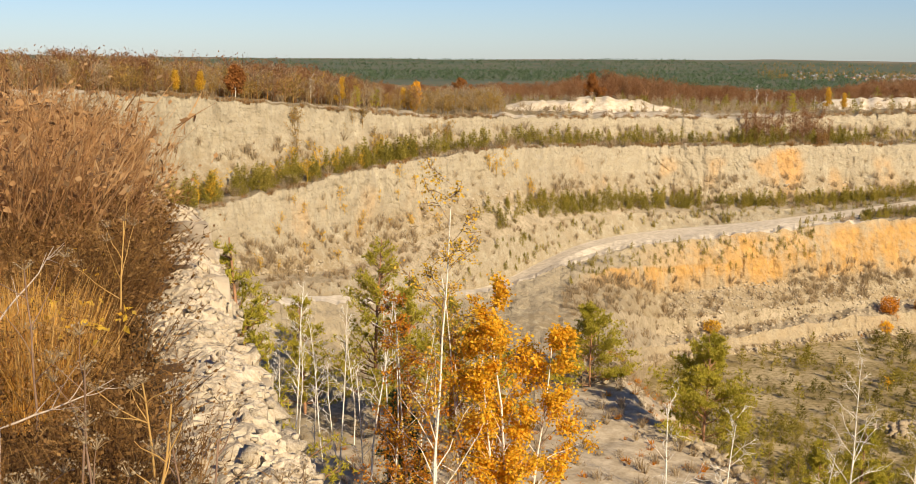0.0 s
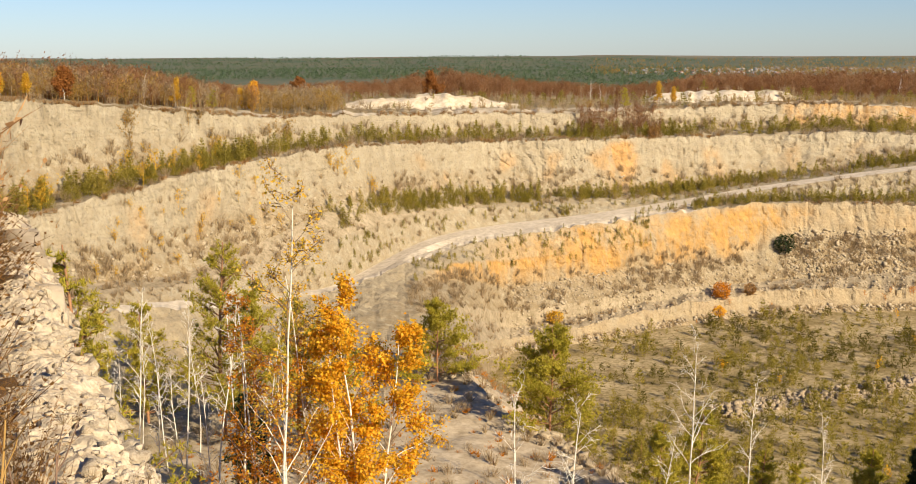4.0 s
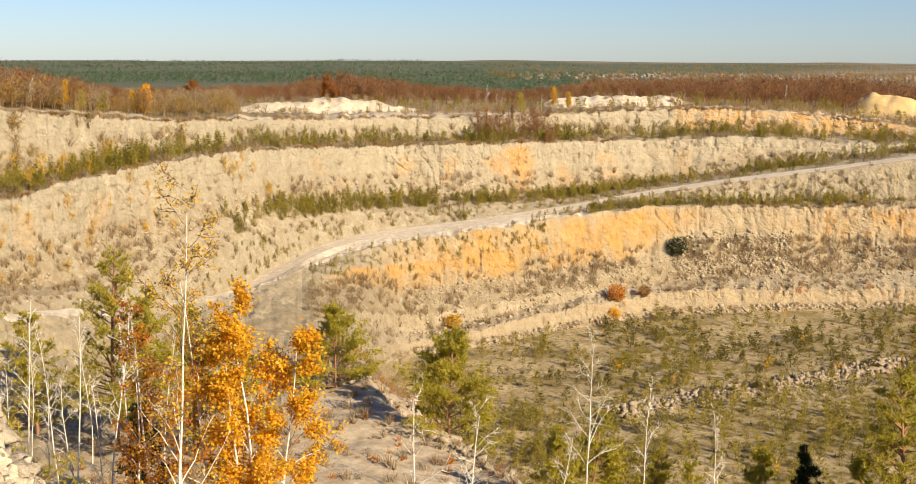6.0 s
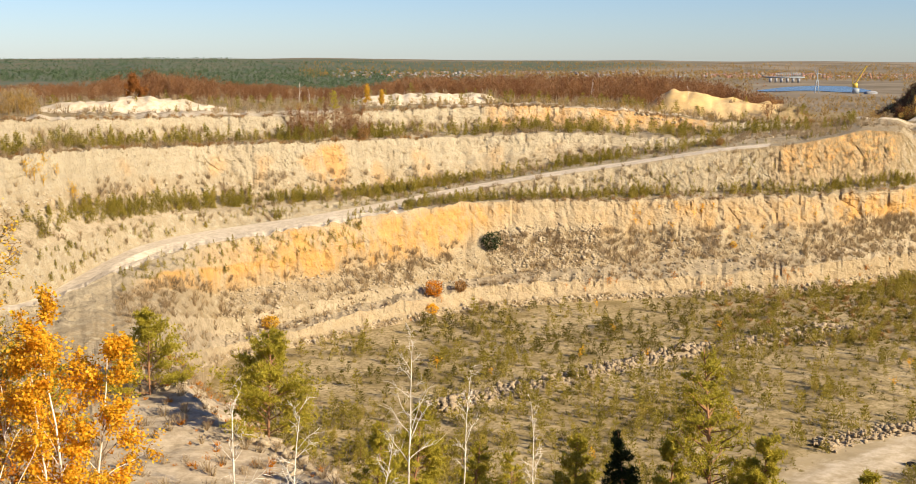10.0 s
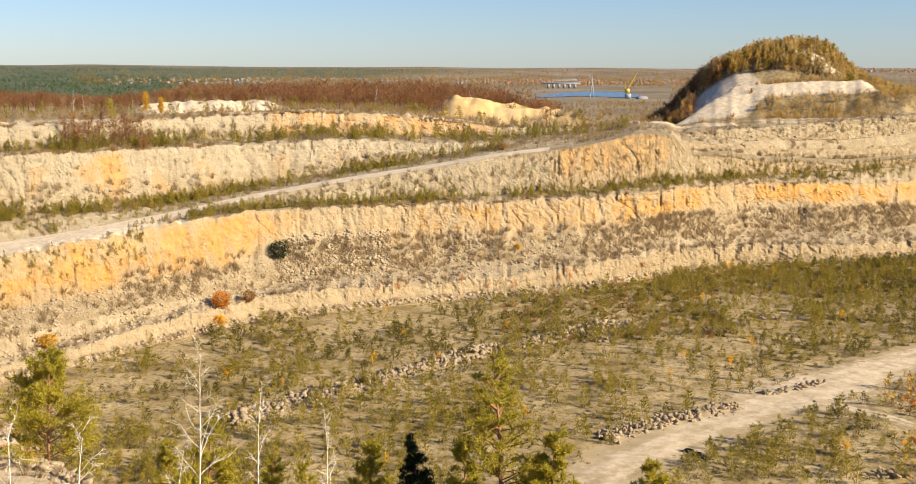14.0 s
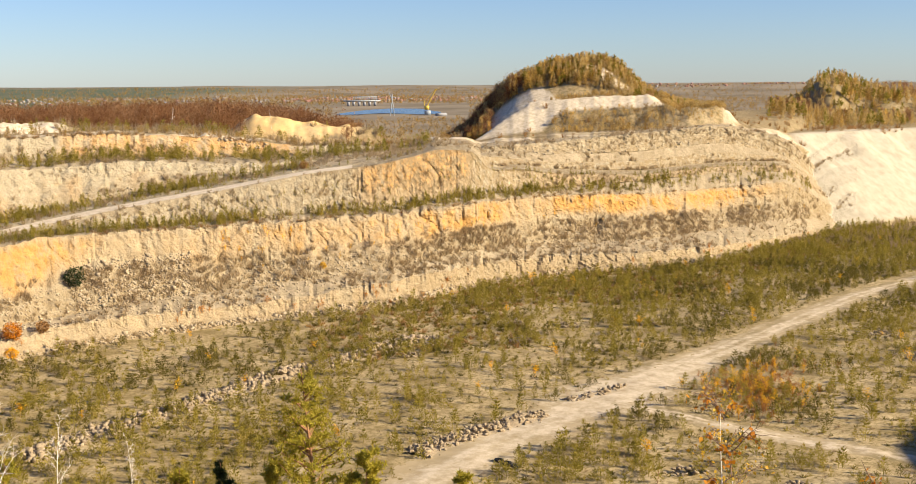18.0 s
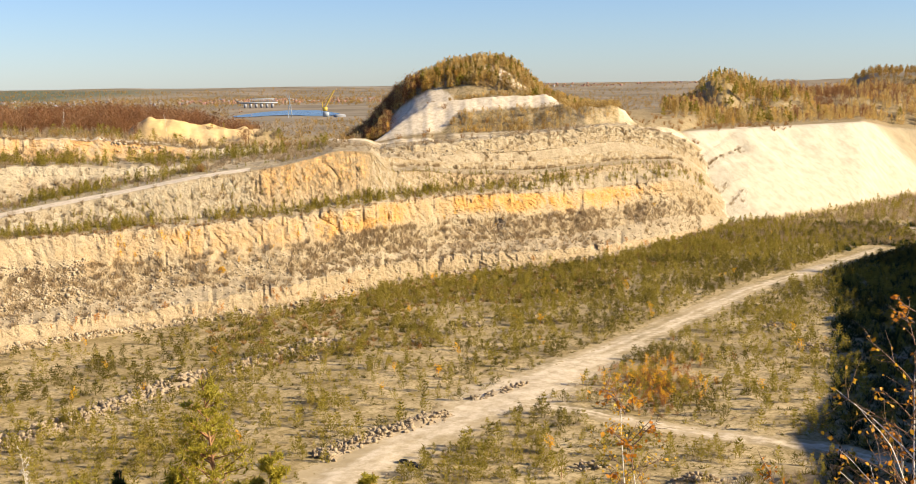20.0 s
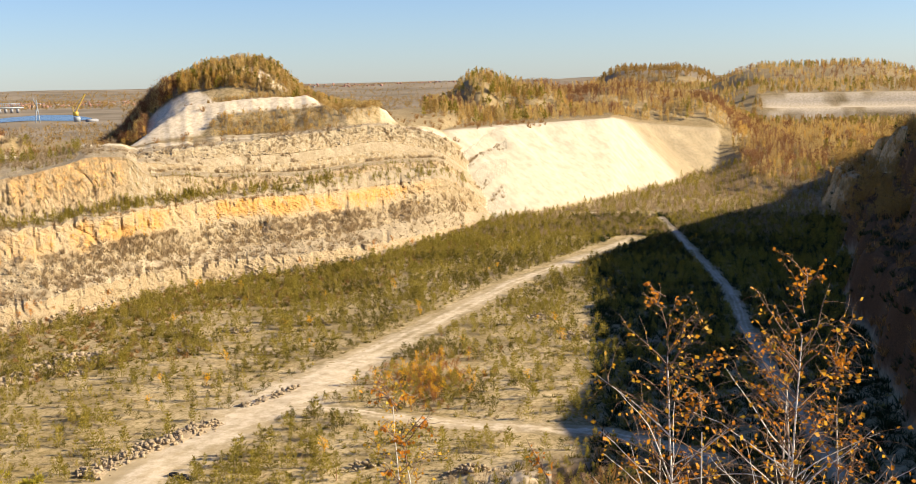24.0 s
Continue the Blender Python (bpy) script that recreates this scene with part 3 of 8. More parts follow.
def build_ground():
    c = COLS
    first = at_cols(R_AT["toe_low"], c)
    # floor, from under the eye to the foot of the lowest face
    n = 430
    u = np.linspace(0, 1, n)[:, None]
    r = 0.3 * (first[None, :] / 0.3) ** (u ** 0.45)
    X, Y = polar(c[None, :], r)
    Z, lifted = floor_z(X, Y)
    # leaf litter on the rim; second term puts the cliff's shade into the colour
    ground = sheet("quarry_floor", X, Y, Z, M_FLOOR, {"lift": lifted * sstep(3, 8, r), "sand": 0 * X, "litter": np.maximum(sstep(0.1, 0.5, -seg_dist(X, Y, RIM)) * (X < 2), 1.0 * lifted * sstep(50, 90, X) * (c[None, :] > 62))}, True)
    tagged(ground, "sandy grey-brown quarry floor with a terrace and steep near slope", "ground", kind="structure")
    GROUND["floor"] = ground
    edge = (X[-1], Y[-1], Z[-1])
    cw = c[c <= 60.05]
    c_all, c = c, cw
    edge = tuple(e[:len(cw)] for e in edge)
    for name, a, b, rows, amount, mat in STRIPS:
        ra, rb, za, zb = (at_cols(t[k], c) for t, k in ((R_AT, a), (R_AT, b), (Z_AT, a), (Z_AT, b)))
        if a != "toe_low":
            ra, za = np.hypot(edge[0], edge[1]), edge[2]
        t = np.linspace(0, 1, rows + 1)[:, None]
        rise = t
        tal = np.clip(0.42 + 0.22 * vnoise(c * 0.55, 0 * c, 0 * c, 85) + 0.12 * vnoise(c * 2.1, 0 * c, 0 * c, 86), 0.12, 0.8)
        bend = t
        steep = np.full((rows + 1, len(c)), 0.5)
        if "face" in name:
            steep = sstep(-0.12, 0.12, t - tal)
            knee = np.minimum((0.62 + 0.5 * tal) * 0.8, 0.92)
            bend = np.where(t < tal, t / tal * knee, knee + (t - tal) / (1 - tal) * (1 - knee))
        # a second ledge runs through the inner end of the pit
        inner = (sstep(5, 8, c) * (1 - sstep(17, 22, c)))[None, :]
        if name == "rock_face_ochre":
            bend = bend * (1 - inner) + np.interp(t, [0, 0.32, 0.68, 1], [0, 0.58, 0.67, 1]) * inner
            rise = t * (1 - inner) + np.interp(t, [0, 0.32, 0.68, 1], [0, 0.27, 0.68, 1]) * inner
            steep = steep * (1 - inner) + inner * sstep(0.28, 0.36, t) * (1 - sstep(0.66, 0.74, t))
        elif name == "low_bench":
            bend = t * (1 - inner) + np.interp(t, [0, 0.55, 1], [0, 0.86, 1]) * inner
            rise = t * (1 - inner) + np.interp(t, [0, 0.55, 1], [0, 0.15, 1]) * inner
            steep = 0.5 + 0.5 * inner * sstep(0.5, 0.6, t)
        r = ra + (rb - ra) * bend
        z = za + (zb - za) * rise
        X, Y = polar(c[None, :], r)
        fade = np.sin(np.clip(t, 0, 1) * math.pi * (0.5 if "rock_face" in name else 1)) ** 0.4 * 0.75 + 0.25
        fade = np.repeat(fade, len(c), 1)
        if name in ("ramp_bench", "ramp_slope"):
            fade = fade * sstep(18, 21, c)[None, :]
        Z = z + 0 * X
        X2, Y2, Z2 = roughen(X, Y, Z, amount, fade, steep)
        Z2 = Z2 + (0.25 * fbm(X * 0.5, Y * 0.5, 0, 3, 81) if "bench" in name else 0)
        az = np.degrees(np.arctan2(X2, Y2))
        Z2 = np.maximum(Z2, compose(X2, Y2, Z2))
        X2[0], Y2[0], Z2[0] = edge
        iron = np.zeros_like(X2)
        tt = np.repeat(t, len(c), 1)
        if name == "rock_face_ochre":
            patch = sstep(-0.22, 0.22, fbm(az * 0.42, tt * 1.2, 0, 3, 87))
            band = np.interp(az, [-26, 8, 10, 13, 22, 23.5, 26, 29, 34, 37, 43, 45, 47, 53, 55, 57], [0, 0, 0.5, 1.15, 1.3, 0.8, 0.7, 1.2, 1.5, 2.4, 2.2, 2.0, 2.3, 2.5, 1.6, 0.1])
            low = np.interp(az, [10, 14, 20, 24, 28, 40, 46], [0.15, 0.05, 0.12, 0.5, 0.3, 0.25, 0.42])
            iron = 0.9 * band * (0.3 + 0.7 * patch) * sstep(low, low + 0.4, tt + 0.16 * fbm(az * 1.1, tt, 0, 3, 88)) * np.interp(tt, [0.88, 1], [1, 0.3])
            iron = iron * (1 - inner) + inner * np.maximum(iron * 0.8, 1.1 * sstep(0.30, 0.38, tt) * (1 - sstep(0.64, 0.72, tt)) * (0.4 + 0.6 * patch))
            iron = np.maximum(iron, 1.7 * np.exp(-((az - (15.3 - 1.9 * tt + 0.15 * vnoise(tt * 4, az, 0, 89))) / 0.42) ** 2) * sstep(0.22, 0.4, tt))
        elif name == "rock_face_middle":
            iron = 1.5 * np.exp(-((az - 15.5 + 0.12 * vnoise(tt * 5, 0 * tt, 0, 90)) / 0.62) ** 4) * np.interp(tt, [0.2, 0.4, 0.85, 0.95], [0.3, 1, 1, 0])
            iron = iron + sstep(-0.05, 0.35, fbm(az * 0.9, tt * 1.5, 0, 3, 84)) * np.interp(az, [-22, 4, 8, 15, 24, 28], [0.55, 0.35, 0.7, 0.75, 0.5, 0.1]) * np.interp(tt, [0, 0.2, 0.65, 0.85], [0.3, 1, 0.9, 0])
        elif name == "ramp_slope":
            iron = 1.5 * sstep(36, 37.5, az) * (1 - sstep(41.7, 42.3, az)) * np.interp(tt, [0, 0.35, 0.6, 0.9, 1], [0.1, 0.5, 1, 1, 0.5]) + 0.4 * sstep(43, 46, az)
        elif name == "rock_face_low":
            iron = 0.15 * np.ones_like(tt)
        elif name == "rock_face_upper":
            iron = 0.95 * sstep(22.5, 23.5, az) * (1 - sstep(33, 35, az)) * np.ones_like(tt)
        if "rock_face" in name:
            Z2[-1] = Z2[-1] + 0.4 * fbm(X2[-1] * 0.6, Y2[-1] * 0.6, 0, 4, 83)
        edge = (X2[-1].copy(), Y2[-1].copy(), Z2[-1].copy())
        sand = sand_mask(X2, Y2, Z2) * (Z2 < dump_height(X2, Y2) + 0.3)
        scrub = np.interp(tt, [0, 0.25, 0.5, 1], [1, 0.7, 0.25, 0.1]) if "face" in name else np.full_like(tt, 0.5)
        if name == "rock_face_ochre":
            scree = 0.42 + 0.2 * fbm(az * 0.8, 0 * az, 0, 3, 187)
            scrub = np.maximum(scrub, 0.95 * sstep(22, 25, az) * (1 - sstep(scree - 0.12, scree + 0.1, tt)))
        else:
            scrub = np.clip(scrub + 0.5 * sstep(33, 42, az), 0, 1)
        scrub = np.maximum(scrub, sstep(55.0, 57.5, az))
        extra = {}
        if name == "haul_road":
            q = int(np.searchsorted(c, 36.3))
            side = sheet("side_ledge", X2[:, q:], Y2[:, q:], Z2[:, q:], M_CHALK, {"sand": sand[:, q:], "scrub": scrub[:, q:], "iron": 0 * sand[:, q:]})
            tagged(side, "narrow earthy ledge across the side wall", "bench", kind="structure")
            X2, Y2, Z2, iron, scrub, sand = (w[:, :q + 1] for w in (X2, Y2, Z2, iron, scrub, sand))
        if name in ("ramp_bench", "ramp_slope"):
            q = int(np.searchsorted(c, 19.4))
            low_road = sheet("road_bed", X2[:, :q + 1], Y2[:, :q + 1], Z2[:, :q + 1], M_ROAD)
            tagged(low_road, "pale gravel bed of the haul road along the rim of the ochre face", "road", kind="structure")
            GROUND[name] = (low_road, X2, Y2, Z2)
        q = int(np.searchsorted(c, 19.4)) if name in ("ramp_bench", "ramp_slope") else 0
        full = (X2, Y2, Z2)
        X2, Y2, Z2, iron, scrub, sand = (w[:, q:] for w in (X2, Y2, Z2, iron, scrub, sand))
        ob = sheet(name, X2, Y2, Z2, MATS[mat], {"iron": iron, "scrub": scrub, "sand": sand, "lift": 0 * X2, "chalk": 0 * X2})
        tagged(ob, {"ochre": "ochre-stained chalk rock face of the quarry", "bench": "narrow earthy quarry bench with scrub", "chalk": "pale layered chalk face of the quarry", "road": "pale gravel haul road climbing the quarry wall"}[mat], {"road": "road", "bench": "bench"}.get(mat, "rock face"), kind="structure")
        GROUND[name] = (ob, *full)
    # level ground at the far end of the pit
    cf = c_all[c_all >= 59.99]
    t = np.linspace(0, 1, 60)[:, None]
    r = at_cols(R_AT["toe_low"], cf) * (1 - t) + at_cols(R_AT["crest_upper"], cf) * t
    X, Y = polar(cf[None, :], r)
    Z = -40 + 0.35 * fbm(X * 0.05, Y * 0.05, 0, 3, 71) + 0.12 * fbm(X * 0.4, Y * 0.4, 0, 3, 72)
    Z = np.maximum(Z, dump_height(X, Y))
    Z = compose(X, Y, Z)
    ob = sheet("far_floor", X, Y, Z, M_FLOOR, {"lift": 0 * X, "sand": sand_mask(X, Y, Z) * sstep(-39.7, -38.2, Z)})
    tagged(ob, "scrubby quarry floor at the far end under pale heaps", "ground", kind="structure")
    edge = tuple(np.concatenate([e, q[-1][1:]]) for e, q in zip(edge, (X, Y, Z)))
    c = c_all
    # plateau behind the upper rim and all beyond
    ra, za = np.hypot(edge[0], edge[1]), edge[2]
    n = 330
    u = np.linspace(0, 1, n)[:, None]
    r = ra * (4900 / ra) ** (u ** 2.0)
    X, Y = polar(c[None, :], r)
    zz = upland(X, Y)
    w = np.maximum(sstep(0, 1, (r - ra) / 90), sstep(59.9, 60.4, c)[None, :])
    Z = za * (1 - w) + zz * w + 0.5 * fbm(X * 0.08, Y * 0.08, 0, 3, 91) * (r < 700) * sstep(0, 5, r - ra)
    hump = mounds(X, Y) * sstep(0, 6, r - ra)
    Z = Z + hump + np.clip(hump / 3, 0, 1) * (1.0 * fbm(X * 0.11, Y * 0.11, 0, 4, 92) + 0.9 * fbm(X * 0.3, Y * 0.3, 0, 3, 192) * (r < 315) + 0.15 * fbm(X * 0.5, Y * 0.5, 0, 3, 93)) * (r < 620) * (1 - 0.4 * sstep(-2, 2, heap_edge(X, Y)))
    Z = np.maximum(Z, dump_height(X, Y) * (r < 800) - 1000 * (r >= 800))
    Z = compose(X, Y, Z)
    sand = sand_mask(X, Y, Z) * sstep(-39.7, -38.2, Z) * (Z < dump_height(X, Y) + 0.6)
    chalk = np.maximum(chalk_mask(X, Y), 0.85 * (1 - sstep(6, 30, r - ra)) * (c[None, :] < 60) * (1 - 0.85 * (heap_edge(X, Y) > -4)) * sstep(-0.25, 0.15, fbm(X * 0.1, Y * 0.1, 0, 3, 98)))
    X[0], Y[0], Z[0] = edge
    ledge_cliff = sstep(71.6, 72.4, c)[None, :] * sstep(686, 694, r) * (1 - sstep(719, 730, r))
    chalk = np.maximum(chalk, 0.85 * ledge_cliff * sstep(-0.08, 0.22, fbm(X * 0.035, Y * 0.035, Z * 0.5, 4, 198)))
    k = int(np.argmax(u[:, 0] > 0.66))
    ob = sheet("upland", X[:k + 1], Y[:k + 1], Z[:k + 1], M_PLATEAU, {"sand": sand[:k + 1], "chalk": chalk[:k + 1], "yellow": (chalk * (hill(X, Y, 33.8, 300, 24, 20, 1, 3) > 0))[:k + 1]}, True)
    tagged(ob, "dry grassy upland with spoil mounds round the quarry", "ground", kind="structure")
    az2 = np.degrees(np.arctan2(X, Y))
    dry = np.clip(sstep(24, 34, az2 + 5 * vnoise(X * 0.002, Y * 0.002, 0, 94)) + sstep(4450, 4700, np.hypot(X, Y)) * 0.7, 0, 1)
    ob2 = sheet("ground", X[k:], Y[k:], Z[k:], M_PLAIN, {"dry": dry[k:]}, smooth=True)
    tagged(ob2, "wide wooded river plain reaching the horizon", "ground", kind="structure")
    GROUND["upland"] = (ob, X, Y, Z)
    # the land behind the look-out, coarse
    cb = np.arange(82, 336.01, 2.0)
    rb = np.concatenate([[0.0], np.geomspace(0.3, 4900, 60)])[:, None]
    X, Y = polar(cb[None, :], rb)
    Z = np.where((seg_dist(X, Y, RIM) < 0) & (np.hypot(X, Y) < 90), -2.0 - 0.35 * sstep(2.5, 5, np.hypot(X, Y)), near_height(X, Y))
    Z[1:] -= 0.03
    ob3 = sheet("rim_ground", X, Y, Z, M_PLATEAU, smooth=True)
    tagged(ob3, "dry grassy ground of the rim behind the look-out", "ground", kind="structure")


build_ground()
terrace_ground()

# ---- tools for things ----


def part(name, mesh, parent, label=""):
    ob = new(name, mesh)
    ob.parent = parent
    if label:
        ob["label"] = label
    return ob


def tri_mesh(name, V, F, mat, smooth=False):
    """A mesh of triangles from arrays."""
    me = bpy.data.meshes.new(name)
    me.vertices.add(len(V))
    me.vertices.foreach_set("co", np.asarray(V, dtype=np.float32).ravel())
    me.loops.add(F.size)
    me.loops.foreach_set("vertex_index", F.ravel().astype(np.int32))
    me.polygons.add(len(F))
    me.polygons.foreach_set("loop_start", (np.arange(len(F)) * 3).astype(np.int32))
    me.polygons.foreach_set("loop_total", np.full(len(F), 3, dtype=np.int32))
    if smooth:
        me.polygons.foreach_set("use_smooth", np.full(len(F), True))
    me.update(calc_edges=True)
    me.materials.append(mat)
    return me


def scatter(name, templates, pos, scale, mat, label, category, tall=None, lean=0.0, seed=1):
    """Many copies of small templates in one mesh: what nobody could count."""
    rng = np.random.default_rng(seed)
    pos = np.asarray(pos, dtype=float)
    n = len(pos)
    which = rng.integers(0, len(templates), n)
    VV, FF, off = [], [], 0
    scale = np.broadcast_to(scale, (n,))
    tall = np.broadcast_to(1.0 if tall is None else tall, (n,))
    ang = rng.uniform(0, 2 * math.pi, n)
    lx, ly = rng.normal(0, lean, n), rng.normal(0, lean, n)
    for k, (tv, tf) in enumerate(templates):
        m = np.where(which == k)[0]
        if not len(m):
            continue
        ca, sa, s = np.cos(ang[m])[:, None], np.sin(ang[m])[:, None], scale[m][:, None]
        x = (tv[None, :, 0] * ca - tv[None, :, 1] * sa) * s
        y = (tv[None, :, 0] * sa + tv[None, :, 1] * ca) * s
        z = tv[None, :, 2] * s * tall[m][:, None] + 0 * x
        x, y = x + z * lx[m][:, None], y + z * ly[m][:, None]
        V = np.stack([x, y, z], -1) + pos[m][:, None, :]
        F = tf[None] + (np.arange(len(m)) * len(tv))[:, None, None] + off
        VV.append(V.reshape(-1, 3))
        FF.append(F.reshape(-1, 3))
        off += len(m) * len(tv)
    ob = new(name, tri_mesh(name, np.concatenate(VV), np.concatenate(FF), mat))
    tagged(ob, label, category, kind="stuff")
    return ob


def blades(centres, dirs, length, width, rng):
    """Thin triangles from centres along dirs."""
    n = len(centres)
    side = np.cross(dirs, rng.normal(size=(n, 3)))
    side /= np.linalg.norm(side, axis=1)[:, None] + 1e-9
    L, W = np.broadcast_to(length, (n,))[:, None], np.broadcast_to(width, (n,))[:, None]
    V = np.stack([centres - side * W * 0.5, centres + side * W * 0.5, centres + dirs * L], 1)
    return V.reshape(-1, 3), np.arange(3 * n).reshape(-1, 3)


def merge(*pieces):
    VV, FF, off = [], [], 0
    for v, f in pieces:
        VV.append(v)
        FF.append(f + off)
        off += len(v)
    return np.concatenate(VV), np.concatenate(FF)


def unit(v):
    return v / (np.linalg.norm(v, axis=-1, keepdims=True) + 1e-9)


def stem(points, radii, sides=6):
    """A tapering tube along points, as triangles."""
    P = np.asarray(points, dtype=float)
    R = np.asarray(radii, dtype=float)
    t = unit(np.gradient(P, axis=0))
    ref = np.array([0.31, 0.93, 0.2]) if abs(t[0][1]) < 0.8 else np.array([1.0, 0.1, 0.2])
    a = unit(np.cross(t, ref))
    b = np.cross(t, a)
    th = np.arange(sides) / sides * 2 * math.pi
    ring = P[:, None] + R[:, None, None] * (np.cos(th)[None, :, None] * a[:, None] + np.sin(th)[None, :, None] * b[:, None])
    V = ring.reshape(-1, 3)
    F = []
    for i in range(len(P) - 1):
        for j in range(sides):
            p, q = i * sides + j, i * sides + (j + 1) % sides
            F += [(p, q, q + sides), (p, q + sides, p + sides)]
    return V, np.array(F)


def leafs(centres, size, rng, flat=0.5):
    """Small rhombic leaves, folded a little along the middle."""
    n = len(centres)
    d = unit(rng.normal(size=(n, 3)) * np.array([1, 1, flat]) + np.array([0, 0, -0.35]))
    s = unit(np.cross(d, rng.normal(size=(n, 3))))
    up = np.cross(d, s)
    L = np.broadcast_to(size, (n,))[:, None] * rng.uniform(0.7, 1.25, (n, 1))
    a, c = centres, centres + d * L
    m = centres + d * L * 0.42 + up * L * 0.08
    V = np.stack([a, m - s * L * 0.36, c, m + s * L * 0.36], 1).reshape(-1, 3)
    base = np.arange(n)[:, None] * 4
    F = np.concatenate([base + np.array([0, 1, 2]), base + np.array([0, 2, 3])], 1).reshape(-1, 3)
    return V, F


def ground_at(az, r):
    x, y = P2(az, r)
    return x, y, float(floor_z(np.array([x]), np.array([y]))[0][0])


# ---- vegetation materials ----
M_PINE = leaf_material("pine_needles", [(0.32, 0.29, 0.03), (0.44, 0.385, 0.04), (0.54, 0.46, 0.055), (0.62, 0.49, 0.085)])
M_SAPLING = leaf_material("sapling_needles", [(0.18, 0.155, 0.024), (0.28, 0.235, 0.035), (0.39, 0.315, 0.055), (0.47, 0.35, 0.09)], patch=0.25)
# deeper olive tone; also stands in for shadow among the saplings
M_DEEP = leaf_material("shaded_needles", [(0.10, 0.086, 0.014), (0.155, 0.13, 0.022), (0.22, 0.175, 0.034)], patch=0.2)
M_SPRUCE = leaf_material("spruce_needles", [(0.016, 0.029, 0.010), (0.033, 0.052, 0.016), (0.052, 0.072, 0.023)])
M_BROWN = leaf_material("bare_woodland", [(0.13, 0.058, 0.028), (0.24, 0.11, 0.045), (0.31, 0.15, 0.06), (0.40, 0.25, 0.13), (0.38, 0.14, 0.035)], patch=0.17)
M_OAK = leaf_material("oak_leaves", [(0.26, 0.10, 0.03), (0.38, 0.16, 0.04), (0.48, 0.22, 0.06), (0.32, 0.12, 0.03)])
M_LARCH = leaf_material("larch_needles", [(0.48, 0.33, 0.11), (0.66, 0.46, 0.16), (0.60, 0.48, 0.23), (0.74, 0.46, 0.09), (0.44, 0.38, 0.13)], patch=0.06)
M_MIXED = leaf_material("autumn_woodland", [(0.27, 0.17, 0.055), (0.40, 0.26, 0.095), (0.50, 0.31, 0.085), (0.29, 0.22, 0.06), (0.55, 0.30, 0.045)])
M_GOLD = leaf_material("golden_leaves", [(0.78, 0.39, 0.015), (0.88, 0.52, 0.025), (0.90, 0.60, 0.05), (0.78, 0.36, 0.012)], 0.6, 0.3)
M_YELLOW = leaf_material("yellow_leaves", [(0.66, 0.42, 0.04), (0.78, 0.52, 0.06), (0.70, 0.38, 0.025), (0.52, 0.35, 0.05)], 0.6, 0.3)
M_RUST = leaf_material("rust_leaves", [(0.52, 0.19, 0.016), (0.68, 0.29, 0.02), (0.44, 0.15, 0.016), (0.74, 0.36, 0.035)], 0.7, 0.2)
M_DRY = leaf_material("dry_scrub", [(0.297, 0.216, 0.121), (0.432, 0.331, 0.196), (0.540, 0.419, 0.257), (0.257, 0.169, 0.081)])
M_WEED = leaf_material("dry_weeds", [(0.17, 0.09, 0.03), (0.30, 0.165, 0.055), (0.42, 0.235, 0.08), (0.52, 0.31, 0.11), (0.24, 0.11, 0.035)], patch=1.3)
M_STRAW = leaf_material("straw_grass", [(0.60, 0.30, 0.05), (0.74, 0.42, 0.09), (0.66, 0.45, 0.18), (0.52, 0.23, 0.04)])
M_DARKWEED = leaf_material("withered_weeds", [(0.06, 0.03, 0.012), (0.12, 0.062, 0.022), (0.24, 0.125, 0.04), (0.44, 0.23, 0.07), (0.11, 0.048, 0.018)], patch=2.2)
M_FARWOOD = leaf_material("far_pinewood", [(0.09, 0.14, 0.07), (0.12, 0.18, 0.085), (0.15, 0.21, 0.10)])


def bark_material(name, a, b, marks=None):
    m, nt, p = material(name)
    col = ramp(nt, noise_tex(nt, 6.0, 5, 0.7), [(0.35, a), (0.65, b)])
    if marks:
        dark = ramp(nt, noise_tex(nt, 9.0, 3, 0.6, (0.6, 0.6, 3.0)), [(0.60, (0, 0, 0)), (0.66, (1, 1, 1))])
        col = mixc(nt, dark, col, marks)
    nt.links.new(col, p.inputs["Base Color"])
    p.inputs["Roughness"].default_value = 0.85
    bump(nt, p, noise_tex(nt, 18.0, 4, 0.7), 0.4, 0.02)
    return m


M_BIRCH = bark_material("birch_bark", (0.66, 0.60, 0.50), (0.80, 0.75, 0.66), (0.05, 0.042, 0.035))
M_TWIG = bark_material("twig_bark", (0.13, 0.075, 0.045), (0.24, 0.15, 0.095))
M_PINEBARK = bark_material("pine_bark", (0.24, 0.12, 0.055), (0.38, 0.20, 0.10))
M_STONE = earth_material("rubble_stone", (0.31, 0.245, 0.16), (0.44, 0.355, 0.245), (0.22, 0.172, 0.11), 0.8, 5.0, 0.5)
M_SCREE = earth_material("scree_stone", (0.36, 0.295, 0.20), (0.47, 0.395, 0.285), (0.27, 0.215, 0.14), 0.8, 5.0, 0.4)
M_CHALKSTONE = earth_material("chalk_stone", (0.46, 0.385, 0.275), (0.58, 0.495, 0.37), (0.33, 0.26, 0.175), 1.5, 9.0, 0.5)


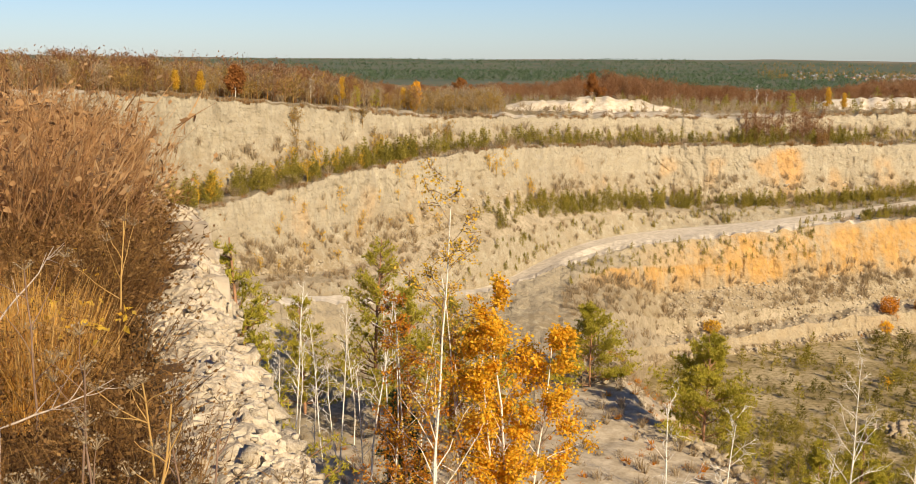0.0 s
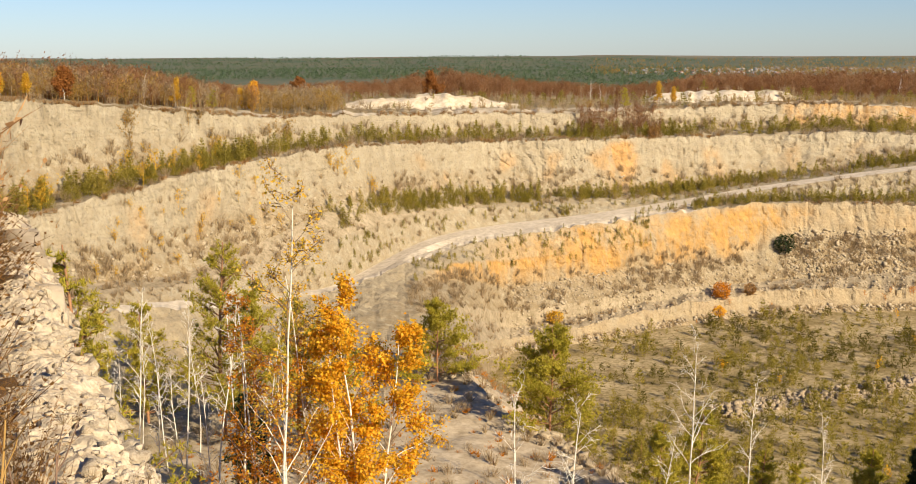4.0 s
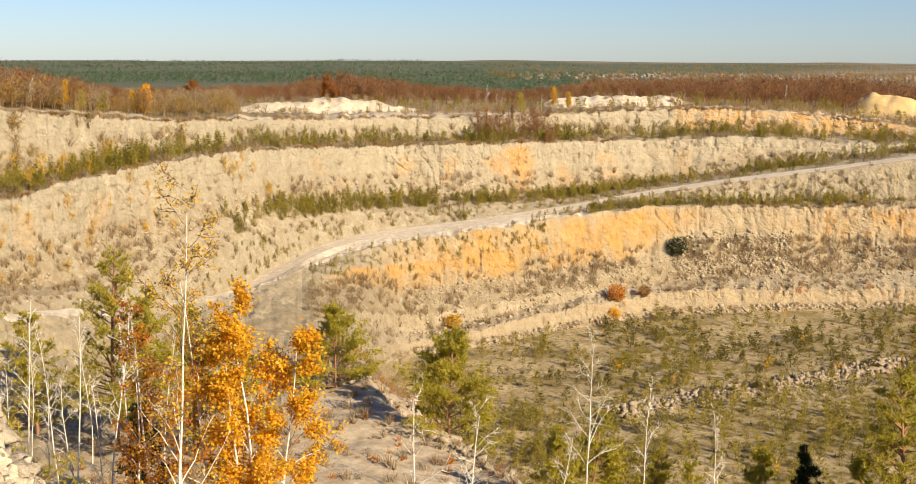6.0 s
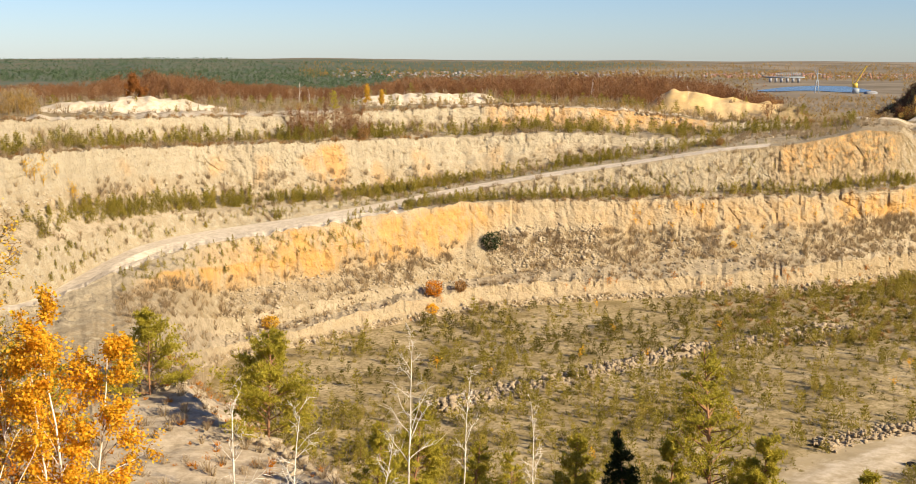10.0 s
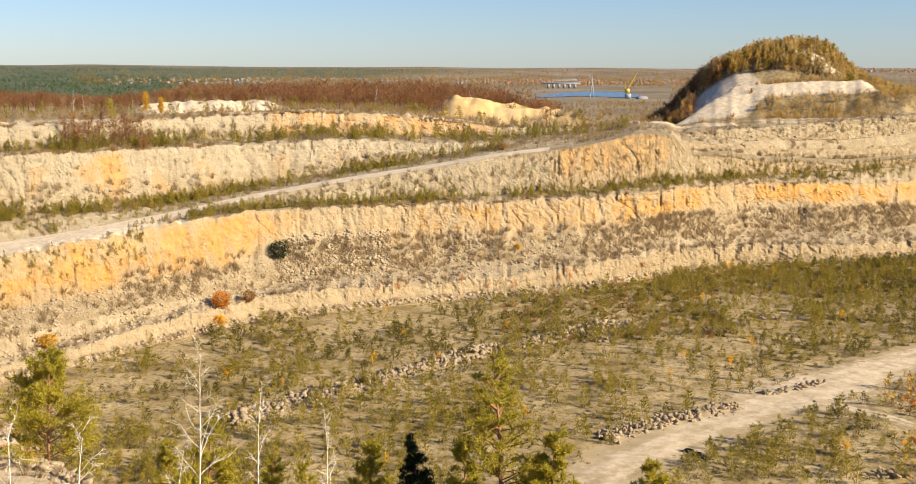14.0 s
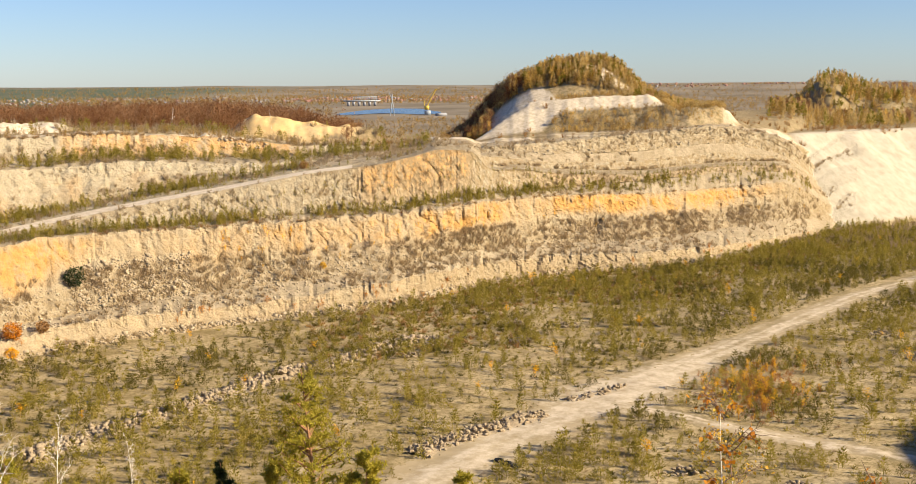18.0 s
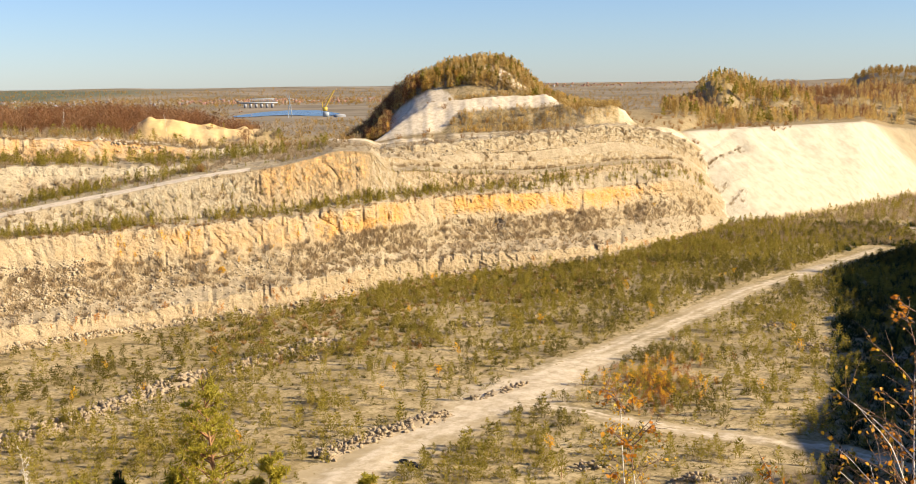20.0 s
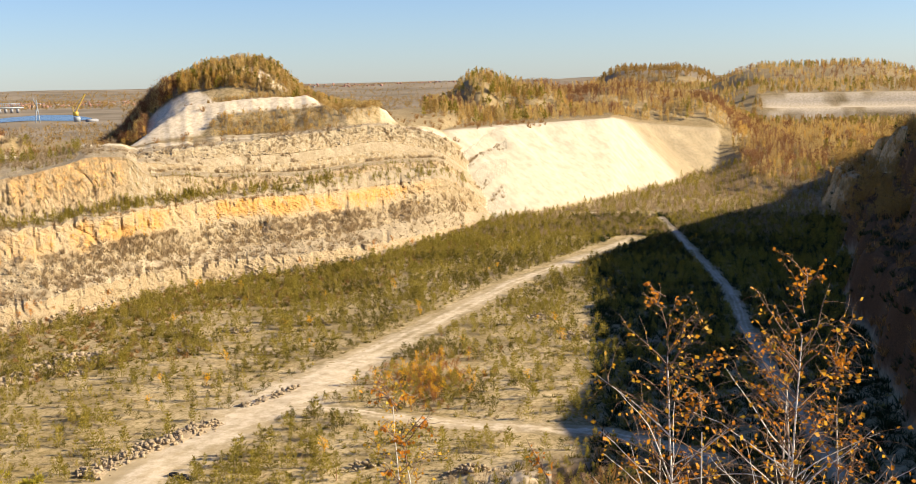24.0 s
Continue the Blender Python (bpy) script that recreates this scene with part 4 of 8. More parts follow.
# ---- small plants as templates ----
def sapling_template(seed, n=100):
    """A young pine one metre tall: whorls of upturned needle tufts, open between."""
    rng = np.random.default_rng(seed)
    u = np.sort(rng.beta(1.25, 1.25, n))
    tier = np.round(u * 6) / 6 * 0.7 + u * 0.3
    a = rng.uniform(0, 2 * math.pi, n)
    reach = (0.40 * (1 - tier) ** 0.7 + 0.03) * rng.uniform(0.25, 1.0, n)
    c = np.stack([np.cos(a) * reach, np.sin(a) * reach, 0.1 + tier * 0.84], 1)
    d = unit(np.stack([np.cos(a), np.sin(a), rng.uniform(0.3, 1.4, n)], 1))
    v, f = blades(c - d * 0.05, d, rng.uniform(0.12, 0.22, n), rng.uniform(0.035, 0.065, n), rng)
    t = stem([(0, 0, -0.05), (0, 0, 0.95)], [0.018, 0.006], 3)
    return merge((v, f), t)


def young_pine_template(seed, n=170):
    """A slender young pine one metre tall with fine needle tufts."""
    rng = np.random.default_rng(seed)
    u = rng.beta(1.1, 1.3, n)
    tier = np.round(u * 9) / 9 * 0.6 + u * 0.4
    a = rng.uniform(0, 2 * math.pi, n)
    reach = (0.30 * (1 - tier) ** 0.75 + 0.02) * rng.uniform(0.2, 1.0, n) * (1 + 0.35 * np.sin(a * 2 + seed))
    c = np.stack([np.cos(a) * reach, np.sin(a) * reach, 0.06 + tier * 0.9], 1)
    d = unit(np.stack([np.cos(a), np.sin(a), rng.uniform(0.2, 1.6, n)], 1))
    v = blades(c - d * 0.03, d, rng.uniform(0.08, 0.15, n), rng.uniform(0.03, 0.05, n), rng)
    return merge(v, stem([(0, 0, -0.05), (0, 0, 0.97)], [0.014, 0.004], 3))


def tuft_template(seed, n=26, spread=0.8, wide=0.05):
    """A bare bush: twigs that fan out from the ground."""
    rng = np.random.default_rng(seed)
    a = rng.uniform(0, 2 * math.pi, n)
    tilt = rng.uniform(0.0, spread, n)
    d = unit(np.stack([np.cos(a) * tilt, np.sin(a) * tilt, np.ones(n)], 1))
    c = np.stack([np.cos(a), np.sin(a), np.zeros(n)], 1) * rng.uniform(0, 0.22, (n, 1))
    c[:, 2] -= 0.05
    v1, f1 = blades(c, d, rng.uniform(0.5, 1.05, n), wide, rng)
    k = rng.integers(0, n, n)
    c2 = c[k] + d[k] * rng.uniform(0.3, 0.7, (n, 1))
    v2, f2 = blades(c2, unit(d[k] + rng.normal(0, 0.5, (n, 3))), rng.uniform(0.2, 0.4, n), wide * 0.8, rng)
    return merge((v1, f1), (v2, f2))


def woodland_template(seed, leaves=46, leafy=0.13, slim=0.2):
    """A woodland tree one metre tall: forked stem, spreading limbs and an uneven rounded crown of twigs and clumps."""
    rng = np.random.default_rng(seed)
    trunk = stem([(0, 0, -0.05), (rng.normal(0, 0.015), rng.normal(0, 0.015), 0.5), (rng.normal(0, 0.02), rng.normal(0, 0.02), 0.92)], [0.014, 0.009, 0.003], 3)
    n = 26
    h = rng.uniform(0.16, 0.80, n)
    a = rng.uniform(0, 2 * math.pi, n)
    d = unit(np.stack([np.cos(a), np.sin(a), rng.uniform(0.5, 1.8, n)], 1))
    c = np.stack([np.zeros(n), np.zeros(n), h], 1)
    side = 1 + 0.45 * np.cos(a - rng.uniform(0, 6.28))
    L = rng.uniform(0.20, 0.38, n) * np.sin(np.clip(1.12 - h, 0, 1) * math.pi * 0.62) * side
    d[:, 0:2] *= slim / 0.16
    d = unit(d)
    tw = blades(c, d, L * 1.5, 0.012, rng)
    k = rng.integers(0, n, leaves)
    q = c[k] + d[k] * (L[k] * rng.uniform(0.35, 1.5, leaves))[:, None] + rng.normal(0, 0.03, (leaves, 3))
    q[:, 2] = np.maximum(q[:, 2], 0.06)
    dd = unit(rng.normal(size=(leaves, 3)) + np.array([0, 0, 0.8]))
    lv = blades(q, dd, rng.uniform(0.6, 1.2, leaves) * leafy, leafy * 0.45, rng)
    return merge(trunk, tw, lv)


def larch_template(seed, n=100):
    """A slender larch one metre tall with short upturned sprays."""
    rng = np.random.default_rng(seed)
    u = rng.beta(1.0, 1.3, n)
    a = rng.uniform(0, 2 * math.pi, n)
    reach = (0.20 * (1 - u) ** 0.85 + 0.015) * rng.uniform(0.15, 1, n) * (1 + 0.3 * np.sin(a + seed))
    c = np.stack([np.cos(a) * reach, np.sin(a) * reach, 0.08 + u * 0.88], 1)
    d = unit(np.stack([np.cos(a), np.sin(a), rng.uniform(-0.1, 1.2, n)], 1))
    return merge(blades(c - d * 0.03, d, rng.uniform(0.08, 0.15, n), 0.05, rng), stem([(0, 0, -0.05), (0, 0, 0.96)], [0.014, 0.003], 3))


def conifer_template(seed, n=70):
    rng = np.random.default_rng(seed)
    u = rng.beta(1.1, 1.3, n)
    a = rng.uniform(0, 2 * math.pi, n)
    reach = (0.24 * (1 - u) ** 0.8 + 0.02) * rng.uniform(0.3, 1, n)
    c = np.stack([np.cos(a) * reach, np.sin(a) * reach, 0.2 + u * 0.76], 1)
    d = unit(np.stack([np.cos(a), np.sin(a), rng.uniform(-0.2, 0.9, n)], 1))
    return merge(blades(c - d * 0.04, d, rng.uniform(0.1, 0.2, n), 0.1, rng), stem([(0, 0, -0.05), (0, 0, 0.95)], [0.02, 0.004], 3))


def hull_stone(seed, n=11):
    """A sharp-edged broken block about one metre across: a skewed slab with knocked-off corners."""
    rng = np.random.default_rng(seed)
    bm = bmesh.new()
    dims = rng.uniform([0.40, 0.30, 0.20], [0.56, 0.46, 0.40])
    corners = np.array([(x, y, z) for x in (-1, 1) for y in (-1, 1) for z in (-1, 1)]) * dims
    corners = corners * rng.uniform(0.6, 1.08, (8, 1)) + rng.normal(0, 0.06, (8, 3))
    extra = unit(rng.normal(size=(n - 8, 3))) * dims * 1.12
    for p in np.concatenate([corners, extra]):
        bm.verts.new(p)
    bmesh.ops.convex_hull(bm, input=bm.verts)
    loose = [v for v in bm.verts if not v.link_faces]
    bmesh.ops.delete(bm, geom=loose, context="VERTS")
    bmesh.ops.triangulate(bm, faces=bm.faces)
    bm.verts.index_update()
    V = np.array([v.co[:] for v in bm.verts])
    F = np.array([[v.index for v in f.verts] for f in bm.faces])
    bm.free()
    return V, F


SAPLINGS = [sapling_template(s) for s in range(6)]
YOUNGPINES = [young_pine_template(s) for s in range(260, 265)]
TUFTS = [tuft_template(s) for s in range(20, 25)]
LOWTUFTS = [tuft_template(s, 14, 1.6, 0.12) for s in range(30, 34)]
WOODS = [woodland_template(s, 150, 0.06) for s in range(40, 48)]
LARCHES = [larch_template(s) for s in range(160, 166)]
LEAFYWOODS = [woodland_template(s, 120, 0.085, 0.24) for s in range(50, 56)]
CONIFERS = [conifer_template(s) for s in range(60, 64)]
STONES = [hull_stone(s, 11) for s in range(70, 80)]
BLOCKS = [hull_stone(s) for s in range(180, 194)]

# ---- vegetation that nobody could count ----
def strip_points(name, n, lo=0.1, hi=0.9, az=(-26, 60), seed=0, power=1.0, clump=0.0):
    """Random places on a strip of the wall, between two fractions of its width."""
    _, X, Y, Z = GROUND[name]
    rng = np.random.default_rng(seed)
    m = n * 6
    rows = X.shape[0] - 1
    t = (lo + (hi - lo) * rng.uniform(0, 1, m) ** power) * rows
    c = rng.uniform(0, X.shape[1] - 1.01, m)
    i, j = np.minimum(t.astype(int), rows - 1), c.astype(int)
    fi, fj = t - i, c - j
    out = []
    for A in (X, Y, Z):
        out.append((A[i, j] * (1 - fi) + A[i + 1, j] * fi) * (1 - fj) + (A[i, j + 1] * (1 - fi) + A[i + 1, j + 1] * fi) * fj)
    p = np.stack(out, 1)
    a = np.degrees(np.arctan2(p[:, 0], p[:, 1]))
    keep = (a > az[0]) & (a < az[1])
    if clump:
        keep &= fbm(p[:, 0] * 0.12, p[:, 1] * 0.12, 0, 3, seed + 5) > clump * rng.uniform(-1, 1, m) * 0.3
    p = p[keep][:n]
    p[:, 2] -= 0.06
    return p


rng = np.random.default_rng(3)


def sizes(n, a, b):
    return rng.uniform(a, b, n)


def bench_growth():
    spec = [   # strip, count, from, to, compass range, size, templates, material, label
        ("middle_bench", 820, 0.2, 0.98, (-22, 40), (1.0, 3.8), YOUNGPINES, M_SAPLING, "row of young green pines on the middle bench", "saplings"),
        ("scrub_bench", 640, 0.15, 0.98, (1, 34), (1.0, 3.2), YOUNGPINES, M_SAPLING, "young pines on the narrow bench above the road", "saplings"),
        ("ramp_bench", 760, 0.2, 1.0, (19, 58), (0.8, 2.9), YOUNGPINES, M_SAPLING, "young pines along the bench under the ramp", "saplings"),
        ("ramp_slope", 220, 0.0, 0.6, (16, 58), (0.6, 1.6), YOUNGPINES, M_SAPLING, "scattered young pines on the ramp slope", "saplings"),
        ("cut_slope", 240, 0.05, 0.9, (0, 40), (0.6, 1.8), YOUNGPINES, M_SAPLING, "small pines on the slope above the road", "saplings"),
        ("rock_face_ochre", 300, 0.55, 1.0, (5, 17), (0.6, 1.6), YOUNGPINES, M_SAPLING, "small pines on the slope under the road", "saplings"),
        ("rock_face_middle", 260, 0.0, 1.0, (54, 59.8), (0.6, 1.6), TUFTS, M_DRY, "dry bushes on the rounded end of the side wall", "scrub"),
        ("rock_face_ochre", 420, 0.0, 1.0, (55, 59.8), (0.6, 1.6), TUFTS, M_DRY, "dry bushes on the rounded end of the side wall", "scrub"),
        ("cut_slope", 320, 0.0, 0.2, (43, 57), (0.4, 1.3), TUFTS, M_DRY, "dry scrub on the upper ledge of the side wall", "scrub"),
        ("ramp_slope", 260, 0.9, 1.0, (43, 57), (0.4, 1.5), YOUNGPINES, M_SAPLING, "young pines on the upper ledge of the side wall", "saplings"),
        ("low_bench", 420, 0.0, 1.0, (8, 58), (0.5, 1.4), TUFTS, M_DRY, "dry scrub on the lowest bench", "scrub"),
        ("rock_face_ochre", 1500, 0.0, 0.5, (5, 58), (0.5, 1.5), TUFTS, M_DRY, "bare grey scrub on the scree", "scrub"),
        ("rock_face_middle", 520, 0.0, 0.4, (-22, 36), (0.5, 1.6), TUFTS, M_DRY, "bare grey scrub at the foot of the middle face", "scrub"),
        ("rock_face_middle", 160, 0.4, 0.95, (-22, 56), (0.5, 1.2), TUFTS, M_DRY, "bushes clinging to the middle face", "scrub"),
        ("rock_face_middle", 500, 0.1, 0.9, (36, 59), (0.4, 1.3), TUFTS, M_DRY, "dry scrub on the side wall", "scrub"),
        ("middle_bench", 700, 0.0, 1.0, (-22, 58), (0.6, 1.6), TUFTS, M_DRY, "dry scrub on the middle bench", "scrub"),
        ("rock_face_upper", 340, 0.0, 0.5, (-22, 40), (0.6, 1.8), TUFTS, M_DRY, "bare bushes at the foot of the upper face", "scrub"),
        ("cut_slope", 320, 0.0, 1.0, (-22, 57), (0.4, 1.2), TUFTS, M_DRY, "dry scrub on the slope above the road", "scrub"),
        ("ramp_slope", 600, 0.0, 1.0, (19, 59), (0.4, 1.2), TUFTS, M_DRY, "dry scrub on the ramp slope", "scrub"),
        ("ramp_bench", 420, 0.0, 1.0, (18, 58), (0.4, 1.1), TUFTS, M_DRY, "dry scrub on the ramp bench", "scrub"),
        ("scrub_bench", 500, 0.0, 1.0, (-22, 50), (0.5, 1.4), TUFTS, M_DRY, "dry scrub on the narrow bench", "scrub"),
        ("rock_face_ochre", 1300, 0.0, 0.45, (38, 58), (0.5, 1.4), TUFTS, M_DRY, "brown scrub on the scree of the side wall", "scrub"),
        ("low_bench", 700, 0.0, 1.0, (36, 58), (0.4, 1.2), TUFTS, M_DRY, "brown scrub on the lowest bench", "scrub"),
        ("rock_face_low", 350, 0.0, 0.3, (9, 59), (0.4, 1.0), TUFTS, M_DRY, "scrub at the foot of the lowest face", "scrub"),
        ("rock_face_ochre", 60, 0.25, 0.9, (30, 58), (0.7, 1.7), LEAFYWOODS, M_GOLD, "small orange bushes on the side wall", "bushes"),
        ("rock_face_low", 40, 0.0, 1.0, (14, 58), (0.7, 1.8), LEAFYWOODS, M_RUST, "rust-coloured bushes along the lowest face", "bushes"),
        ("middle_bench", 70, 0.2, 1.0, (-14, -1), (1.5, 4.2), LEAFYWOODS, M_YELLOW, "yellow young birches on the inner bench", "bushes"),
        ("middle_bench", 260, 0.1, 1.0, (-20, -2), (1.2, 3.8), YOUNGPINES, M_SAPLING, "young pines crowding the inner bench", "saplings"),
        ("rock_face_middle", 60, 0.0, 0.8, (-14, 4), (0.8, 2.6), LEAFYWOODS, M_YELLOW, "small yellow birches on the middle face", "bushes"),
        ("rock_face_upper", 120, 0.0, 0.9, (-8, 0), (1.2, 3.4), LEAFYWOODS, M_MIXED, "yellow and rust bushes in the corner of the upper face", "bushes"),
    ]
    for k, (strip, n, lo, hi, az, sz, tem, mat, label, cat) in enumerate(spec):
        p = strip_points(strip, n, lo, hi, az, seed=100 + k, clump=2.2 if cat == "saplings" else 1.3)
        if cat == "saplings":
            s = sz[0] + (sz[1] - sz[0]) * rng.beta(1.2, 2.2, len(p))
        else:
            s = sizes(len(p), *sz)
        scatter("pine_saplings" if cat == "saplings" else "scrub", tem, p, s, mat, label, cat, lean=0.06, seed=200 + k)


bench_growth()


# tracks on the floor: centre lines and widths
TRACKS = [
    ([P2(36, 100), P2(40.5, 119), P2(46.3, 139), P2(49, 150), P2(53.2, 172), P2(57, 200), P2(60.1, 230), P2(62.5, 252), P2(64.5, 274), P2(66, 296)], 2.5, 5.0),
    ([P2(48.8, 146), P2(51.2, 143), P2(54, 138.5), P2(57.5, 134.5), P2(60.4, 132.5), P2(65, 130), P2(70, 122)], 1.7, 1.7),
    ([P2(78.0, 100), P2(75.9, 118), P2(74.2, 138), P2(72.6, 160), P2(71.4, 190), P2(70.6, 221), P2(68.9, 270), P2(67.3, 338), P2(65.6, 352), P2(63, 350)], 1.0, 1.5),
]


def track_distance(x, y):
    d = np.full(np.shape(x), 1e9)
    for pts, w1, w2 in TRACKS:
        d = np.minimum(d, np.abs(seg_dist(x, y, pts)) - max(w1, w2 * 0.7))
    return d


def curve_through(pts, n):
    """Even points on a smooth curve through pts."""
    P = np.array([pts[0]] + list(pts) + [pts[-1]], dtype=float)
    out = []
    m = len(pts) - 1
    for u in np.linspace(0, m - 1e-6, n):
        i = int(u)
        t = u - i
        a, b, c, d = P[i], P[i + 1], P[i + 2], P[i + 3]
        out.append(0.5 * (2 * b + (c - a) * t + (2 * a - 5 * b + 4 * c - d) * t * t + (3 * b - a - 3 * c + d) * t ** 3))
    return np.array(out)


def floor_track(pts, w1, w2, label):
    c = curve_through(pts, 220)
    t = unit(np.gradient(c, axis=0))
    nrm = np.stack([-t[:, 1], t[:, 0]], 1)
    s = np.linspace(0, 1, len(c))
    fork = np.exp(-((s - 0.33) / 0.10) ** 2) * (w2 > w1 * 1.6)
    w = np.interp(s, [0, 0.12, 0.33, 0.5, 1], [w1 * 1.35, w1 * 1.2, w1, w1 * 0.75, w1 * 0.35]) + (w2 - w1) * 0.8 * fork if w2 > w1 * 1.6 else np.full(len(c), w1)
    wob = 1 + 0.25 * fbm(s * 60, 0, 0, 3, 301)
    across = np.linspace(-1, 1, 17)[:, None]
    w = w * (1.8 if w2 > w1 * 1.6 else 1.35)
    edge_n = 0.35 * fbm(s[None, :] * 220, across * 3 + 7, 0, 2, 302)
    X = c[None, :, 0] + nrm[None, :, 0] * (across * (w * wob)[None, :] + edge_n)
    Y = c[None, :, 1] + nrm[None, :, 1] * (across * (w * wob)[None, :] + edge_n)
    Z = floor_z(X, Y)[0] + 0.04 - 0.05 * np.abs(across) ** 6 - 0.03 * np.exp(-((np.abs(across) - 0.55) / 0.16) ** 2)
    worn = 0.28 * (1 - np.abs(across) ** 1.6) + 0.26 * np.exp(-((np.abs(across + 0.16 * fbm(s * 14, 0, 0, 2, 304)) - 0.26) / 0.13) ** 2) + 0.10 * np.exp(-((np.abs(across + 0.2 * fbm(s * 9, 0, 0, 2, 305)) - 0.7) / 0.08) ** 2) + 0.24 * fork[None, :] * (1 - np.abs(across) ** 2) + 0.30 * fbm(s[None, :] * 46, across * 2.2, 0, 4, 303) + 0.05
    ob = sheet("track", X, Y, Z, M_TRACK, {"worn": worn}, smooth=True)
    tagged(ob, label, "track", kind="structure")


for (pts, w1, w2), lab in zip(TRACKS, ("wide pale sandy track across the quarry floor", "narrow pale track branching over the floor", "straight pale track along the shaded cliff")):
    floor_track(pts, w1, w2, lab)


def floor_points(n, az, r, seed, dense=None):
    g = np.random.default_rng(seed)
    a = g.uniform(az[0], az[1], n * 4)
    rr = np.sqrt(g.uniform(r[0] ** 2, r[1] ** 2, n * 4))
    x, y = polar(a, rr)
    toe = np.interp(a, FINE, R_AT["toe_low"])
    keep = (rr < toe - 1) & (track_distance(x, y) > 0.6)
    z, lift = floor_z(x, y)
    keep &= lift < 0.05
    if dense:
        keep &= dense(x, y, a, rr, g)
    x, y, z = x[keep][:n], y[keep][:n], z[keep][:n]
    return np.stack([x, y, z - 0.04], 1)


def growth(x, y, a, rr, g):
    f = fbm(x * 0.035, y * 0.035, 0, 3, 401) + 0.5 * vnoise(x * 0.15, y * 0.15, 0, 402)
    far = sstep(120, 260, rr)
    return f + 0.55 * far - 0.10 * sstep(32, 38, a) * (1 - sstep(50, 56, a)) - 0.2 * sstep(0.0, 0.3, vnoise(x * 0.06, y * 0.06, 0, 404)) - 0.22 * (1 - sstep(95, 135, rr)) + 0.15 > g.uniform(-0.55, 0.55, np.shape(x))


def floor_growth():
    p = floor_points(10500, (9, 76), (70, 380), 11, growth)
    near = np.hypot(p[:, 0], p[:, 1])
    s = 0.7 + 2.0 * rng.beta(1.2, 2.4, len(p)) + 0.2 * sstep(180, 300, near)
    order = np.argsort(near + rng.uniform(0, 25, len(p)))
    picked, rest = order[:280], order[280:]
    # the nearest ones are young trees of their own
    protos = []
    for k in range(5):
        v, f = SAPLINGS[k]
        top = new("pine_sapling")
        part("trunk", tri_mesh("sapling_trunk", *stem([(0, 0, -0.08), (0.01, 0, 0.5), (0, 0.01, 0.95)], [0.022, 0.014, 0.004], 5), M_PINEBARK), top, "thin reddish-brown trunk")
        part("crown", tri_mesh("sapling_crown", v[:300], f[:100], M_SAPLING), top)
        tagged(top, "young olive-green pine sapling on the quarry floor", "sapling", "saplings on the quarry floor")
        protos.append(top)
    for n, i in enumerate(picked):
        pr = protos[n % 5]
        ob = pr if n < 5 else copy_thing(pr, Matrix())
        ob.matrix_basis = Matrix.LocRotScale(Vector(p[i]), Euler((rng.normal(0, 0.04), rng.normal(0, 0.04), rng.uniform(0, 6.28))), Vector((s[i] * 0.95, s[i] * 0.95, s[i])))
    dark = fbm(p[rest, 0] * 0.05, p[rest, 1] * 0.05, 0, 3, 403) + rng.uniform(-0.3, 0.3, len(rest)) > 0.16
    scatter("pine_saplings", SAPLINGS, p[rest[~dark]], s[rest[~dark]], M_SAPLING, "hundreds of young pines spread over the quarry floor", "saplings", lean=0.05, tall=1.15, seed=12)
    scatter("pine_saplings", SAPLINGS, p[rest[dark]], s[rest[dark]], M_DEEP, "dark olive young pines spread over the quarry floor", "saplings", lean=0.05, seed=112)
    q = floor_points(14000, (9, 78), (70, 385), 13, growth)
    scatter("low_growth", LOWTUFTS, q[::2], sizes(len(q[::2]), 0.25, 0.8), M_DEEP, "dark moss cushions and herbs on the floor", "undergrowth", seed=114)
    q = q[1::2]
    scatter("low_growth", LOWTUFTS, q, sizes(len(q), 0.28, 0.9), M_SAPLING, "low olive herbs and moss cushions on the floor", "undergrowth", seed=14)
    q = floor_points(5000, (9, 78), (70, 385), 15)
    scatter("dry_grass", LOWTUFTS, q, sizes(len(q), 0.2, 0.55), M_DRY, "tufts of dry grass on the quarry floor", "grass", seed=16)
    q = floor_points(2300, (34, 60), (150, 330), 415, lambda x, y, a, rr, g: rr > np.interp(a, FINE, R_AT["toe_low"]) - 45 + 30 * vnoise(x * 0.04, y * 0.04, 0, 416))
    scatter("low_growth", LOWTUFTS, q[::2], sizes(len(q[::2]), 0.5, 1.4), M_DEEP, "dark olive heath below the side wall", "undergrowth", seed=417)
    scatter("low_growth", LOWTUFTS, q[1::2], sizes(len(q[1::2]), 0.4, 1.2), M_WEED, "brown withered heath below the side wall", "undergrowth", seed=418)
    # rust and gold seedlings beside the fork of the tracks
    g = np.random.default_rng(17)
    a, r = g.normal(56.0, 1.2, 260), g.normal(155, 8, 260)
    x, y = polar(a, r)
    keep = track_distance(x, y) > 0.8
    z = floor_z(x, y)[0]
    p = np.stack([x, y, z - 0.04], 1)[keep]
    scatter("young_birches", [woodland_template(s, 60, 0.12, 0.24) for s in (81, 82, 83)], p, sizes(len(p), 0.5, 1.5), M_OAK, "rust-orange birch seedlings beside the track fork", "saplings", seed=18)
    p = p[::5] + np.array([0.8, 0.4, 0.0])
